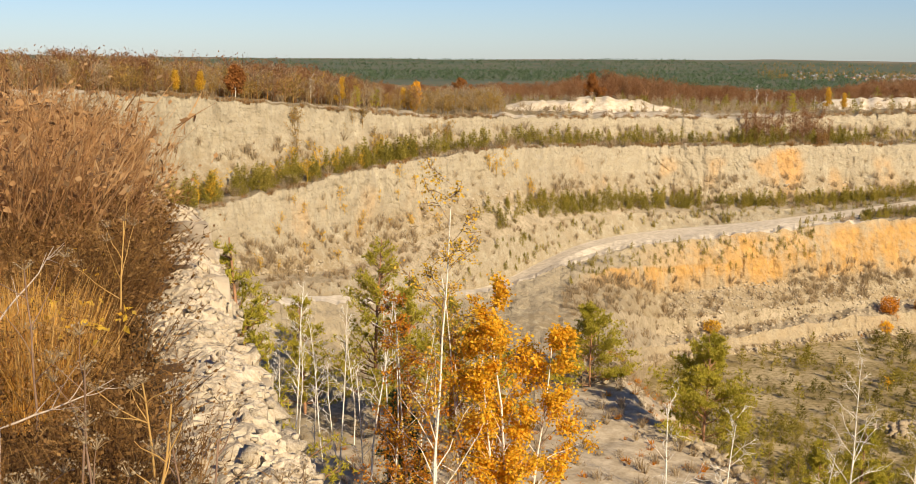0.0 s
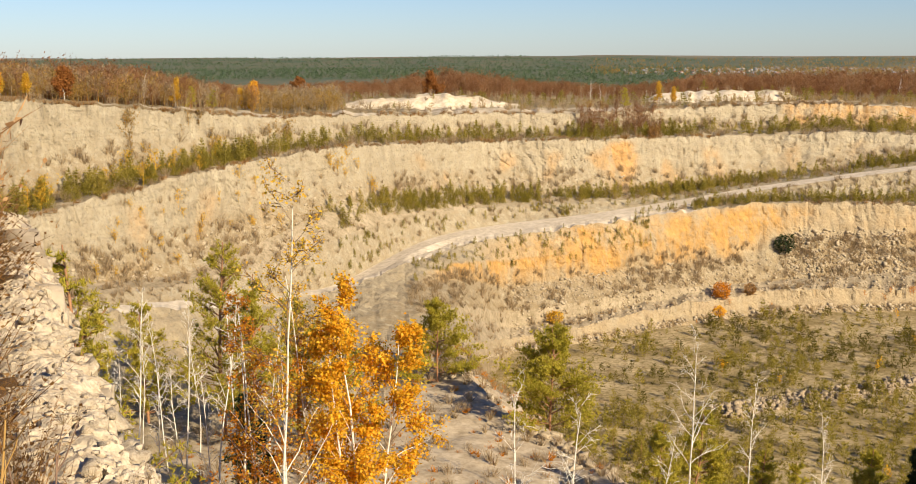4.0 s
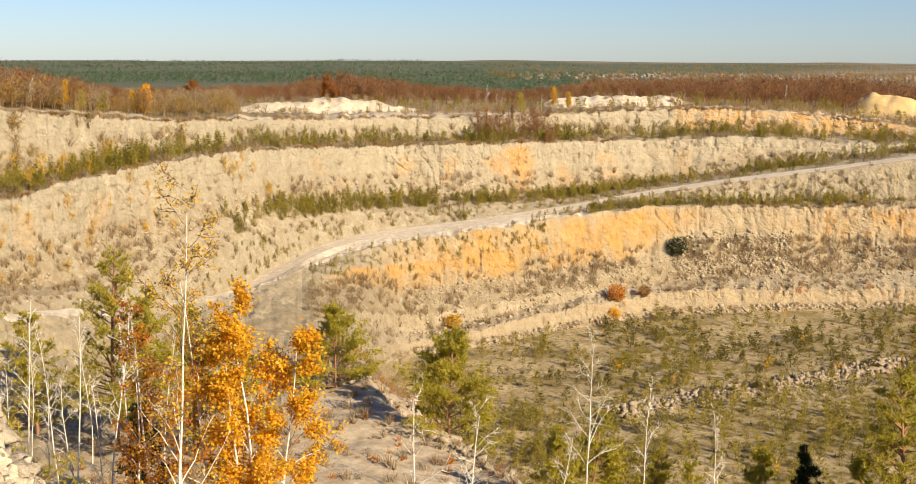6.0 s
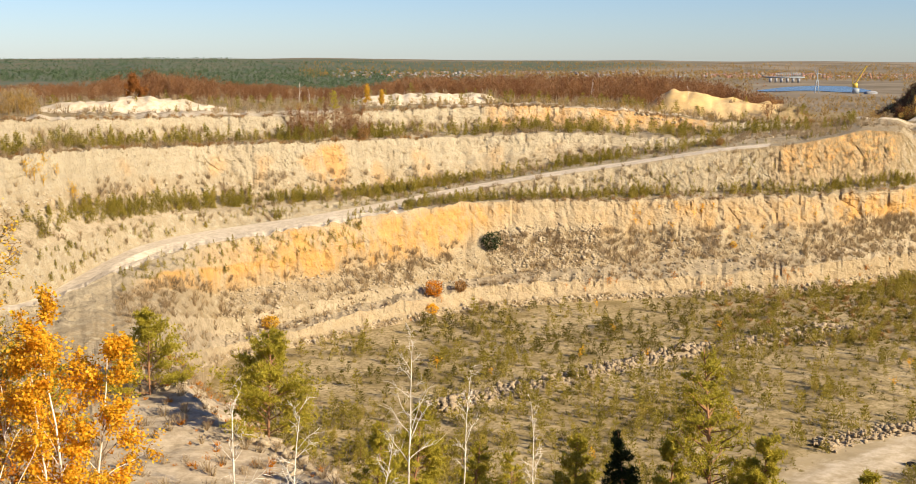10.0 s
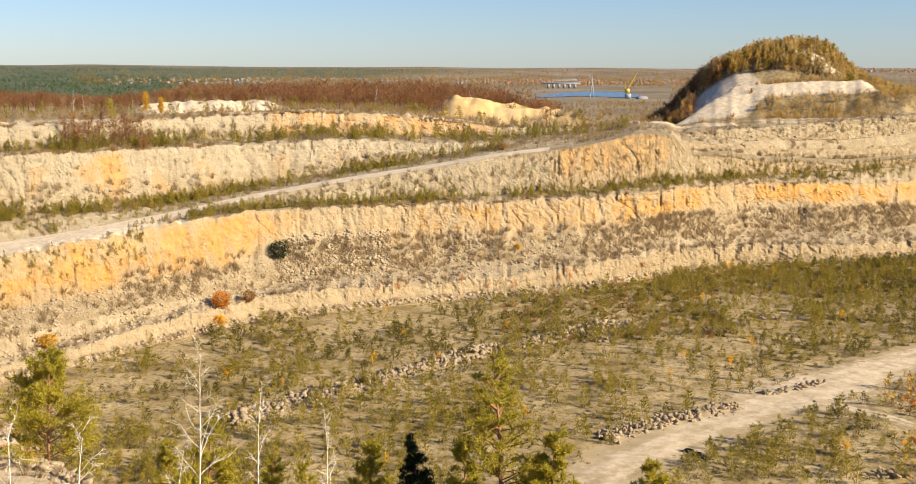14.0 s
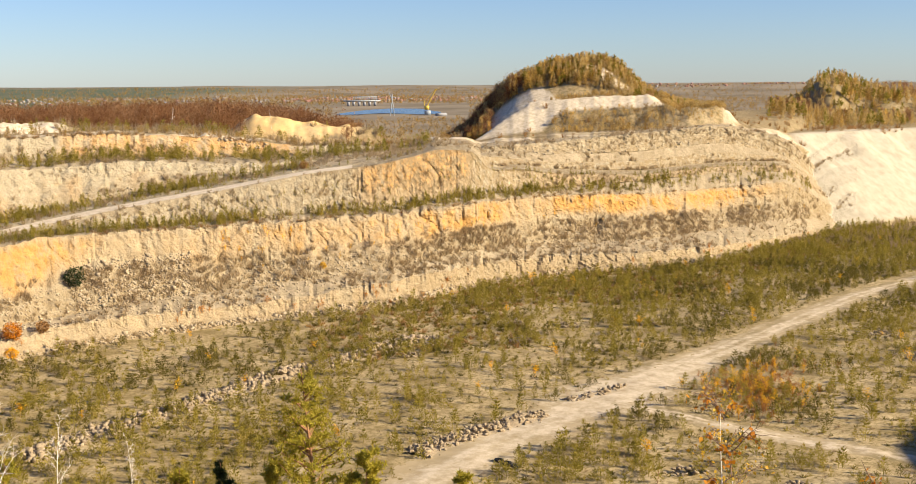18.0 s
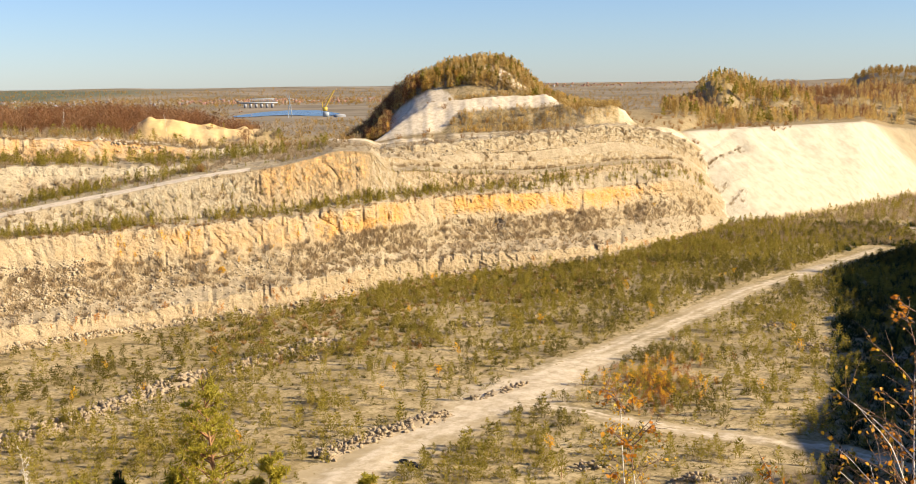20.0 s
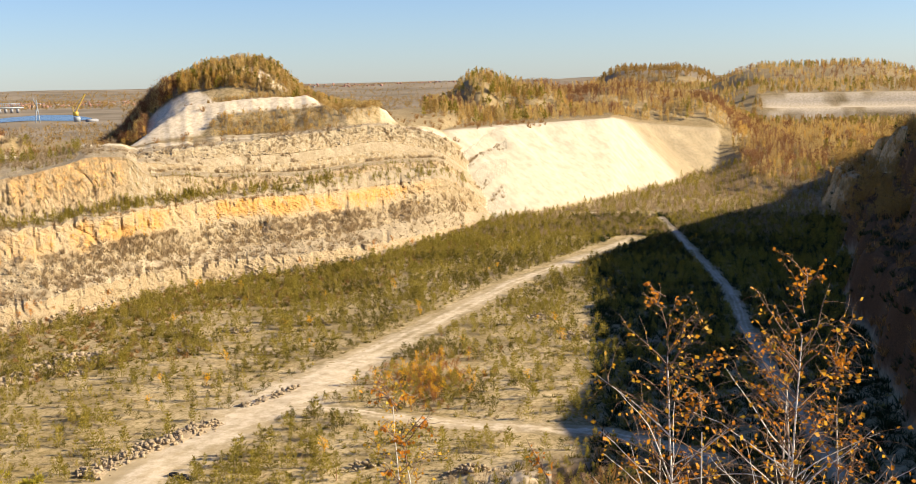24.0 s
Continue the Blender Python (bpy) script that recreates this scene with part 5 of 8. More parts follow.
    scatter("young_birches", [woodland_template(s, 60, 0.10, 0.2) for s in (86, 87)], p, sizes(len(p), 1.0, 2.2), M_GOLD, "golden birch seedlings among rusty ones", "saplings", seed=118)
    p = floor_points(70, (20, 70), (110, 330), 19)
    scatter("young_birches", [woodland_template(s, 70, 0.13, 0.26) for s in (84, 85)], p, sizes(len(p), 0.9, 2.2), M_GOLD, "scattered orange birch seedlings on the floor", "saplings", seed=20)
    p = floor_points(1500, (57, 74), (300, 400), 21)
    scatter("dry_scrub", TUFTS, p, sizes(len(p), 0.8, 2.2), M_DRY, "brown scrub at the far end of the floor", "scrub", seed=22)


floor_growth()


def upland_z(x, y):
    """Height of the built upland at a place."""
    _, X, Y, Z = GROUND["upland"]
    az = np.degrees(np.arctan2(x, y))
    r = np.hypot(x, y)
    col = np.clip((az - COLS[0]) / (COLS[1] - COLS[0]), 0, len(COLS) - 1.001)
    j = col.astype(int)
    R = np.hypot(X[:, :], Y[:, :])
    out = np.empty(len(r))
    for k in range(len(r)):
        out[k] = np.interp(r[k], R[:, j[k]], Z[:, j[k]])
    return out


def upland_points(n, az, r, seed, f=None):
    g = np.random.default_rng(seed)
    a = g.uniform(az[0], az[1], n)
    lo = np.interp(a, FINE, R_AT["crest_upper"]) + 2
    rr = g.uniform(0, 1, n) ** 0.8
    rr = np.maximum(r[0], lo) + (r[1] - np.maximum(r[0], lo)) * rr
    x, y = polar(a, rr)
    if f is not None:
        k = f(x, y, a, rr, g)
        x, y = x[k], y[k]
    return np.stack([x, y, upland_z(x, y) - 0.1], 1)


WOOD_TOP = ([-26, -20, -13, -7, -3, 3, 7.5, 12.5, 15.5, 19.3, 27.6, 33, 35.7, 38], [0.1, 0.0, -0.2, -0.65, -1.4, -1.2, -0.75, -1.25, -1.42, -0.8, -0.62, -0.8, -1.35, -1.8])


def wood_heights(p):
    """Heights that give the wood its rolling top line."""
    r = np.hypot(p[:, 0], p[:, 1])
    az = np.degrees(np.arctan2(p[:, 0], p[:, 1]))
    top = np.interp(az, *WOOD_TOP)
    h = r * np.tan(np.radians(top)) - p[:, 2]
    lumps = 0.94 + 0.22 * vnoise(p[:, 0] * 0.09, p[:, 1] * 0.09, 0, 318)
    return np.clip(h * rng.uniform(0.62, 1.14, len(p)) * lumps * np.interp(az, [10, 18], [1.0, 0.86]), 1.5, 18)


def off_dump(x, y, a, r, g):
    """Not on the sand face nor on the bare top of the heap near its edge."""
    back = np.interp(a, [55, 57.3, 61, 65, 66, 69.8, 71, 72], [380, 392, 428, 474, 530, 545, 500, 300])
    return r > back


def edge_points(name, az, n, seed):
    """Points strewn along the top edge of a rock face, in uneven bunches."""
    g = np.random.default_rng(seed)
    x, y, z = (w[-1] for w in GROUND[name][1:])
    a = np.degrees(np.arctan2(x, y))
    order = np.argsort(a)
    t = g.uniform(az[0], az[1], n * 2)
    t = t[vnoise(t * 1.7, 0 * t, 0 * t, seed) + g.uniform(-0.6, 0.6, len(t)) > -0.1][:n]
    r = np.interp(t, a[order], np.hypot(x, y)[order]) + g.exponential(0.7, len(t)) - 0.15
    px, py = polar(t, r)
    return np.stack([px, py, np.interp(t, a[order], z[order]) - 0.12], 1)


def woodland():
    bare = lambda x, y, a, r, g: (chalk_mask(x, y) < 0.3) & (r > np.interp(a, FINE, R_AT["crest_upper"]) + 15)
    p = upland_points(5200, (43, 54), (309, 342), 71, lambda x, y, a, r, g: (heap_edge(x, y) > -6) & (a > 45.6 + 1.2 * vnoise(x * 0.1, y * 0.1, 0, 72)) & (chalk_mask(x, y) < 0.3))[:1000]
    scatter("heap_scrub", LEAFYWOODS, p[::2], sizes(len(p[::2]), 0.8, 2.2), M_LARCH, "pale golden scrub on the chalk heap", "scrub", seed=173)
    p = p[1::2]
    scatter("heap_scrub", LEAFYWOODS, p, sizes(len(p), 0.8, 2.2), M_MIXED, "orange and brown scrub on the chalk heap", "scrub", seed=73)
    p = upland_points(2700, (-4, 36.5), (285, 400), 31, bare)
    scatter("bare_woodland", WOODS, p, wood_heights(p), M_BROWN, "red-brown leafless woodland behind the quarry rim", "woodland", lean=0.03, seed=32)
    p = upland_points(1100, (-24, 41), (150, 262), 335, lambda x, y, a, r, g: r < np.interp(a, FINE, R_AT["crest_upper"]) + 16)
    half = len(p) // 2
    scatter("rim_scrub", TUFTS, p[:half], sizes(half, 0.5, 1.8), M_DRY, "dry grass and scrub along the rim", "scrub", seed=336)
    scatter("rim_scrub", LEAFYWOODS, p[half:], sizes(len(p) - half, 0.6, 2.2), M_MIXED, "low yellow-brown bushes along the rim", "scrub", seed=337)
    for bench, span, count, sd in (("rock_face_upper", (-25, 34), 1500, 441), ("rock_face_middle", (-25, 20), 900, 443), ("rock_face_ochre", (24, 55), 500, 447)):
        p = edge_points(bench, span, count, sd)
        cut = len(p) * 2 // 3
        scatter("edge_grass", LOWTUFTS, p[:cut], sizes(cut, 0.25, 0.75), M_DRY, "dry grass hanging over the edge of a rock face", "grass", seed=sd + 1)
        scatter("edge_grass", TUFTS, p[cut:], sizes(len(p) - cut, 0.35, 1.0), M_WEED, "brown weeds along the edge of a rock face", "weeds", seed=sd + 2)
    for a0, r0, n0, sd in ((6.4, 236, 46, 338), (20.0, 268, 40, 340), (33.6, 290, 30, 342)):
        p = upland_points(900, (a0 - 5, a0 + 5), (r0 - 12, r0 + 4), sd)[:n0]
        scatter("mound_scrub", TUFTS, p, sizes(len(p), 0.7, 1.9), M_DRY, "dry bushes in front of a spoil mound", "scrub", seed=sd + 1)
        scatter("mound_scrub", YOUNGPINES, p[::3] + np.array([1.5, 0.5, 0]), sizes(len(p[::3]), 0.8, 2.0), M_SAPLING, "young pines in front of a spoil mound", "saplings", seed=sd + 60)
    p = strip_points("middle_bench", 90, 0.3, 1.0, (13.2, 17.4), seed=331)
    scatter("bare_woodland", WOODS, p, sizes(len(p), 2.0, 5.0), M_BROWN, "brown bare thicket in the gully of the upper face", "woodland", lean=0.05, seed=332)
    p = strip_points("rock_face_upper", 150, 0.0, 1.0, (13.4, 17.0), seed=333)
    scatter("bare_woodland", WOODS, p, sizes(len(p), 1.6, 4.4), M_BROWN, "brown bare thicket in the gully of the upper face", "woodland", lean=0.05, seed=334)
    p = upland_points(1100, (-26, -2), (150, 270), 33, bare)
    scatter("bare_woodland", WOODS, p, wood_heights(p), M_BROWN, "brown leafless woodland on the higher rim", "woodland", lean=0.03, seed=34)
    p = upland_points(760, (-26, 2), (150, 250), 135, bare)
    scatter("bare_woodland", WOODS, p, 0.9 * wood_heights(p), M_DRY, "pale leafless birches at the wood's edge", "woodland", lean=0.03, seed=136)
    p = upland_points(1000, (-26, 2), (150, 240), 35, bare)
    scatter("autumn_woodland", LEAFYWOODS, p, 0.85 * wood_heights(p), M_MIXED, "yellowing birches and larches on the rim", "woodland", lean=0.03, seed=36)
    p = upland_points(420, (-2, 42), (225, 300), 37, bare)
    scatter("rim_scrub", TUFTS, p, sizes(len(p), 1.0, 2.6), M_DRY, "dry scrub between the spoil mounds", "scrub", seed=38)
    p = upland_points(260, (-3, 40), (225, 300), 39, bare)
    scatter("pine_saplings", SAPLINGS, p, sizes(len(p), 1.0, 3.2), M_SAPLING, "young pines between the spoil mounds", "saplings", seed=40)
    on_hill = lambda x, y, a, r, g: (spoil_hill(x, y) > 1.2) & (heap_edge(x, y) < 2) & (chalk_mask(x, y) < 0.4)
    p = upland_points(6500, (39, 53), (330, 400), 41, on_hill)
    az = np.degrees(np.arctan2(p[:, 0], p[:, 1]))
    dusk = az + 1.2 * vnoise(p[:, 0] * 0.06, p[:, 1] * 0.06, 0, 141) < 44.2
    k = p[dusk]
    scatter("hill_woodland", WOODS, k[::2], sizes(len(k[::2]), 3.0, 5.6), M_BROWN, "bare brown trees on the flank of the spoil hill", "woodland", seed=43)
    scatter("hill_woodland", LARCHES, k[1::2], sizes(len(k[1::2]), 2.6, 5.4), M_LARCH, "golden-brown larches on the flank of the spoil hill", "woodland", lean=0.03, seed=143)
    k = p[~dusk]
    scatter("hill_woodland", LARCHES, k[::2], sizes(len(k[::2]), 2.0, 4.6), M_LARCH, "golden larch thicket on the spoil hill", "woodland", lean=0.03, seed=42)
    scatter("hill_woodland", LEAFYWOODS, k[1::4], sizes(len(k[1::4]), 1.8, 4.0), M_MIXED, "pale yellowing birches on the spoil hill", "woodland", lean=0.03, seed=142)
    scatter("hill_woodland", CONIFERS, k[3::12], sizes(len(k[3::12]), 2.4, 4.4), M_SAPLING, "green pines among the larches", "woodland", lean=0.03, seed=144)
    for n0, r0, sd in ((6400, (405, 700), 44), (7600, (500, 1150), 46)):
        p = upland_points(n0, (56, 84), r0, sd, lambda x, y, a, r, g: off_dump(x, y, a, r, g) & ~((a > 72) & (r > 676) & (r < 724)))
        stand = fbm(p[:, 0] * 0.02, p[:, 1] * 0.02, 0, 3, 248) + rng.uniform(-0.25, 0.25, len(p))
        for lo, hi, tem, mat, lab in ((-9, -0.34, LEAFYWOODS, M_BROWN, "brown leafless birches on the far slope"), (-0.34, 0.10, LARCHES, M_LARCH, "gold and orange larches on the far slope"), (0.10, 0.20, CONIFERS, M_SAPLING, "green pines on the far slope"), (0.20, 9, LARCHES, M_MIXED, "olive-brown larches on the far slope")):
            k = p[(stand > lo) & (stand <= hi)]
            scatter("slope_woodland", tem, k, sizes(len(k), 3.0, 6.2), mat, lab, "woodland", lean=0.03, seed=sd + int(lo * 100) + 1000)
    p = upland_points(2600, (62.5, 71.5), (1130, 1500), 246)
    scatter("slope_woodland", LARCHES, p, sizes(len(p), 5.0, 9.0), M_MIXED, "brown woodland on the farthest hill", "woodland", lean=0.03, seed=247)
    p = upland_points(2600, (60, 74), (398, 540), 148, lambda x, y, a, r, g: (seg_dist(x, y, DUMP) < -37) | (a > 71))
    scatter("slope_scrub", TUFTS, p, sizes(len(p), 1.2, 2.8), M_DRY, "brown scrub and saplings below the sand heaps", "scrub", seed=149)
    g = np.random.default_rng(150)
    x, y = polar(g.uniform(59.5, 77, 5200), np.sqrt(g.uniform(335 ** 2, 500 ** 2, 5200)))
    open_ground = (dump_height(x, y) < -39.3) & (near_height(x, y) < -38) & (track_distance(x, y) > 1.0)
    x, y = x[open_ground], y[open_ground]
    flat = -40.1 + 0.35 * fbm(x * 0.05, y * 0.05, 0, 3, 71)
    z = np.where(np.hypot(x, y) < np.interp(np.degrees(np.arctan2(x, y)), FINE, R_AT["crest_upper"]) + 1, flat, upland_z(x, y) - 0.1)
    p = np.stack([x, y, z], 1)
    third = len(p) // 3
    scatter("slope_scrub", TUFTS, p[:third], sizes(third, 0.7, 1.8), M_DRY, "brown scrub on the far floor", "scrub", seed=151)
    scatter("slope_scrub", TUFTS, p[third:2 * third], sizes(third, 1.2, 2.6), M_DRY, "dry scrub on the far floor", "scrub", seed=152)
    scatter("pine_saplings", YOUNGPINES, p[2 * third:], sizes(len(p) - 2 * third, 1.2, 3.2), M_SAPLING, "young pines on the far floor", "saplings", seed=153)
    p = upland_points(300, (36, 62), (255, 420), 50, lambda x, y, a, r, g: spoil_hill(x, y) < 1.0)
    scatter("rim_scrub", TUFTS, p, sizes(len(p), 0.8, 2.2), M_WEED, "brown scrub along the side rim", "scrub", seed=51)
    # far pine forest and river woods
    g = np.random.default_rng(52)
    n = 12000
    a = g.uniform(-24, 17, n) + 9.0 * g.beta(1, 3, n)
    r = g.uniform(900, 4600, n)
    x, y = polar(a, r)
    keep = fbm(x * 0.0016, y * 0.0016, 0, 3, 53) > -0.22
    x, y = x[keep], y[keep]
    p = np.stack([x, y, upland_z(x, y) - 1], 1)
    scatter("far_pine_forest", [conifer_template(s, 16) for s in (91, 92, 93)], p, sizes(len(p), 13, 20), M_FARWOOD, "dark green pine forest on the plain", "forest", tall=0.5, seed=54)
    a = g.uniform(22, 62, 9000)
    r = g.uniform(700, 4200, 9000)
    x, y = polar(a, r)
    water = (a > 35.5) & (a < 42.0) & (r > 1250) & (r < 2250)
    x, y = x[~water], y[~water]
    p = np.stack([x, y, upland_z(x, y) - 1], 1)
    half = len(p) // 2
    scatter("river_woods", [woodland_template(s, 18, 0.22, 0.34) for s in (194, 195)], p[half:], sizes(len(p) - half, 5, 10), M_DRY, "grey-brown leafless woods along the river", "forest", seed=155)
    p = p[:half]
    scatter("river_woods", [woodland_template(s, 18, 0.22, 0.34) for s in (94, 95)], p, sizes(len(p), 5, 10), M_MIXED, "pale brown leafless woods on the river plain", "forest", seed=55)


woodland()

def cliff_growth():
    """Dark scrub on the shaded cliff, and dark tufts added in its shadow to deepen it."""
    g = np.random.default_rng(57)
    n = 9000
    a, r = g.uniform(64, 83, n), g.uniform(90, 480, n)
    x, y = polar(a, r)
    z, lift = floor_z(x, y)
    d = -seg_dist(x, y, RIM)
    keep = (lift > 0.3) & (d < 4) & ((a > 71.5) | (r < 330))
    p = np.stack([x, y, z - 0.1], 1)[keep]
    far = p[(p[:, 0] > 230) & (p[:, 0] > 2.95 * p[:, 1])][::3]
    scatter("cliff_woodland", LEAFYWOODS, far, g.uniform(2.5, 5.5, len(far)), M_MIXED, "larches and birches rooted on the shaded slope", "woodland", seed=63)
    half = len(p) // 2
    scatter("cliff_scrub", TUFTS, p[:half], g.uniform(0.8, 2.0, half), M_WEED, "brown scrub on the shaded cliff", "scrub", seed=58)
    # besides real growth, the dark tone here makes the cliff's shade deeper
    scatter("cliff_scrub", LOWTUFTS, p[half:], g.uniform(0.6, 1.6, len(p) - half), M_SPRUCE, "dark green growth that also deepens the shade on the cliff", "undergrowth", seed=59)
    # dark tufts spread over the floor to blacken the cliff's cast shadow
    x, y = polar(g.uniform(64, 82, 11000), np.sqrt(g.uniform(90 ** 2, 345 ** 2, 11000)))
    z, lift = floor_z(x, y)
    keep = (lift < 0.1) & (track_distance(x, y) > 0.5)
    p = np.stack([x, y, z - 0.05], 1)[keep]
    scatter("undergrowth", LOWTUFTS, p, g.uniform(0.6, 1.7, len(p)), M_SPRUCE, "dark green tufts added to deepen the shadow under the cliff", "undergrowth", seed=60)
    # growth on the steep slope below the look-out
    x, y = polar(g.uniform(34, 67, 5200), np.sqrt(g.uniform(34 ** 2, 122 ** 2, 5200)))
    z, lift = floor_z(x, y)
    keep = (lift > 0.2) & (track_distance(x, y) > 0.5)
    p = np.stack([x, y, z - 0.06], 1)[keep][:1800]
    third = len(p) // 3
    scatter("slope_scrub", TUFTS, p[:third], g.uniform(0.4, 1.2, third), M_DRY, "dry scrub on the slope below the look-out", "scrub", seed=161)
    scatter("slope_scrub", LOWTUFTS, p[third:2 * third], g.uniform(0.4, 1.1, third), M_DEEP, "olive herbs on the slope below the look-out", "undergrowth", seed=162)
    scatter("pine_saplings", YOUNGPINES, p[2 * third:], g.uniform(0.5, 1.6, len(p) - 2 * third), M_SAPLING, "young pines on the slope below the look-out", "saplings", seed=163)
    # fallen leaves and scrub on the near terrace
    x, y = polar(g.uniform(-14, 20, 2600), np.sqrt(g.uniform(60 ** 2, 140 ** 2, 2600)))
    z, lift = floor_z(x, y)
    keep = (lift > 0.5)
    p = np.stack([x, y, z + 0.06 + 0.7 * (1 - sstep(8, 13, np.degrees(np.arctan2(x, y))))], 1)[keep]
    half = len(p) // 3
    scatter("leaf_drifts", LOWTUFTS, p[:half], g.uniform(0.3, 0.75, half), M_RUST, "drifts of orange fallen leaves on the terrace", "leaves", seed=61)
    scatter("terrace_scrub", TUFTS, p[half:], g.uniform(0.4, 1.4, len(p) - half), M_DRY, "bare grey-brown scrub on the terrace", "scrub", seed=62)


cliff_growth()

# ---- trees that stand out, one by one ----
def grow(rng, start, direction, length, n, wander, lift):
    """A bending path: a limb that turns upward or droops by lift."""
    pts = [np.array(start, dtype=float)]
    d = unit(np.array(direction, dtype=float))
    for _ in range(n):
        d = unit(d + rng.normal(0, wander, 3) + np.array([0, 0, lift]))
        pts.append(pts[-1] + d * length / n)
    return np.array(pts)


def plant_tree(name, az, r, top, kind, label, category="tree", seed=0, lean=(0, 0), z=None, group="", leafy=1.0):
    """A tree rooted at that bearing and reach, its tip at the elevation angle top. kind sets its habit."""
    rng = np.random.default_rng(seed)
    x, y, gz = ground_at(az, r)
    gz = gz if z is None else z
    h = max(1.2, r * math.tan(radians(top)) - gz)
    tree = new(name)
    tree.location = (x, y, gz - 0.15)
    bare, gold = kind in ("bare", "snag"), kind == "gold"
    spread = 0.70 if kind == "broadpine" else 0.37
    airy, kind = (0.5, "pine") if kind == "openpine" else (1.0, "pine" if kind == "broadpine" else kind)
    bark = M_PINEBARK if kind in ("pine", "spruce") else M_BIRCH
    r0 = h * {"pine": 0.013, "spruce": 0.011, "bare": 0.0046, "snag": 0.0055, "birch": 0.0038, "gold": 0.0055, "rust": 0.005, "oak": 0.012}[kind]
    path = grow(rng, (0, 0, 0), (lean[0], lean[1], 1), h, 12, 0.035, 0.05)
    path[:, 2] *= h / path[-1, 2]
    rad = r0 * np.linspace(1, 0.12, len(path)) ** 0.85
    part("trunk", tri_mesh("trunk", *(stem(path, rad, 7) if kind in ("pine", "spruce") else stem(path[:-1], rad[:-1], 7)), bark, True), tree, "reddish scaly trunk" if bark is M_PINEBARK else "white birch bark with dark marks")
    at = lambda f: np.array([np.interp(f, np.linspace(0, 1, len(path)), path[:, k]) for k in range(3)])
    leaves, twigs, ends = [], [], []
    if kind in ("pine", "spruce"):
        dense = 1.0 if kind == "pine" else 1.5
        start = (0.06 if airy > 0.9 else 0.22) if kind == "pine" else 0.05
        tiers = int(11 * dense + h * 0.5)
        for k in range(tiers):
            f = start + (0.97 - start) * (k / tiers) ** 0.9
            for j in range(rng.integers(3, 6)):
                a = rng.uniform(0, 2 * math.pi)
                L = h * (spread if kind == "pine" else 0.24) * (1.03 - f) ** 0.8 * rng.uniform(0.55, 1.1) + 0.15
                limb = grow(rng, at(min(1, f + rng.uniform(-0.02, 0.02))), (math.cos(a), math.sin(a), rng.uniform(0.0, 0.45) + 0.5 * f), L, 5, 0.10, 0.05)
                if L > 0.10 * h:
                    part("limb", tri_mesh("limb", *stem(limb, r0 * 0.32 * np.linspace(1, 0.2, 6), 4), bark), tree)
                else:
                    twigs.append(stem(limb, r0 * 0.2 * np.linspace(1, 0.2, 6), 3))
                m = max(3, int((6 + L * 16) * airy))
                u = rng.uniform(0.25, 1.0, m) ** 0.7
                c = np.stack([np.interp(u, np.linspace(0, 1, 6), limb[:, q]) for q in range(3)], 1)
                c += rng.normal(0, 0.07 * L + 0.05, (m, 3)) * np.array([1, 1, 0.5])
                ends.append(c)
        c = np.concatenate(ends)
        per = 9 if r > 30 else 22
        cc = np.repeat(c, per, 0)
        dd = unit(rng.normal(size=(len(cc), 3)) + np.array([0, 0, 0.75]))
        s = 0.034 * h if h < 9 else 0.3
        if r < 30:
            s *= 0.45
        leaves.append(blades(cc, dd, rng.uniform(0.7, 1.3, len(cc)) * max(0.07, s), max(0.012, s * 0.22), rng))
    else:
        nl = {"bare": 18, "snag": 20, "birch": 24, "gold": 30, "rust": 24, "oak": 34}[kind]
        lo = {"bare": 0.4, "snag": 0.3, "birch": 0.2, "gold": 0.1, "rust": 0.2, "oak": 0.18}[kind]
        for k in range(nl):
            f = lo + (0.97 - lo) * (k + rng.uniform(0, 1)) / nl
            a = rng.uniform(0, 2 * math.pi) if k else 2.2
            L = h * {"bare": 0.15, "snag": 0.22, "birch": 0.20, "gold": 0.155, "rust": 0.17, "oak": 0.42}[kind] * (min(1.05, (1.15 - f) * 1.9) if gold else 1.2 - f) * rng.uniform(0.6, 1.25)
            limb = grow(rng, at(f), (math.cos(a), math.sin(a), rng.uniform(0.7, 1.5)), L, 6, 0.12, 0.02 if kind != "birch" else -0.03)
            part("limb", tri_mesh("limb", *stem(limb, r0 * 0.42 * (1.15 - f) * np.linspace(1, 0.18, 7) + 0.004, 5), bark if kind in ("bare", "snag") or f < 0.6 else M_TWIG), tree)
            for q in range(9 if bare else 7):
                u = rng.uniform(0.3, 1.0)
                s0 = np.array([np.interp(u, np.linspace(0, 1, 7), limb[:, w]) for w in range(3)])
                tw = grow(rng, s0, unit(rng.normal(size=3) * 0.8 + np.array([math.cos(a), math.sin(a), 0.7])), L * rng.uniform(0.2, 0.5), 3, 0.2, -0.04)
                twigs.append(stem(tw, np.array([0.010, 0.008, 0.006, 0.004]) * (h / 14 + 0.4), 3))
                if not bare:
                    m = int((11 if kind in ("birch", "rust") else 40) * (1.3 if f < 0.7 else 1.0) * leafy)
                    v = rng.uniform(0.1, 1.1, m)
                    c = np.stack([np.interp(v, np.linspace(0, 1, 4), tw[:, w]) for w in range(3)], 1) + rng.normal(0, 0.16, (m, 3))
                    ends.append(c)
        if ends:
            c = np.concatenate(ends)
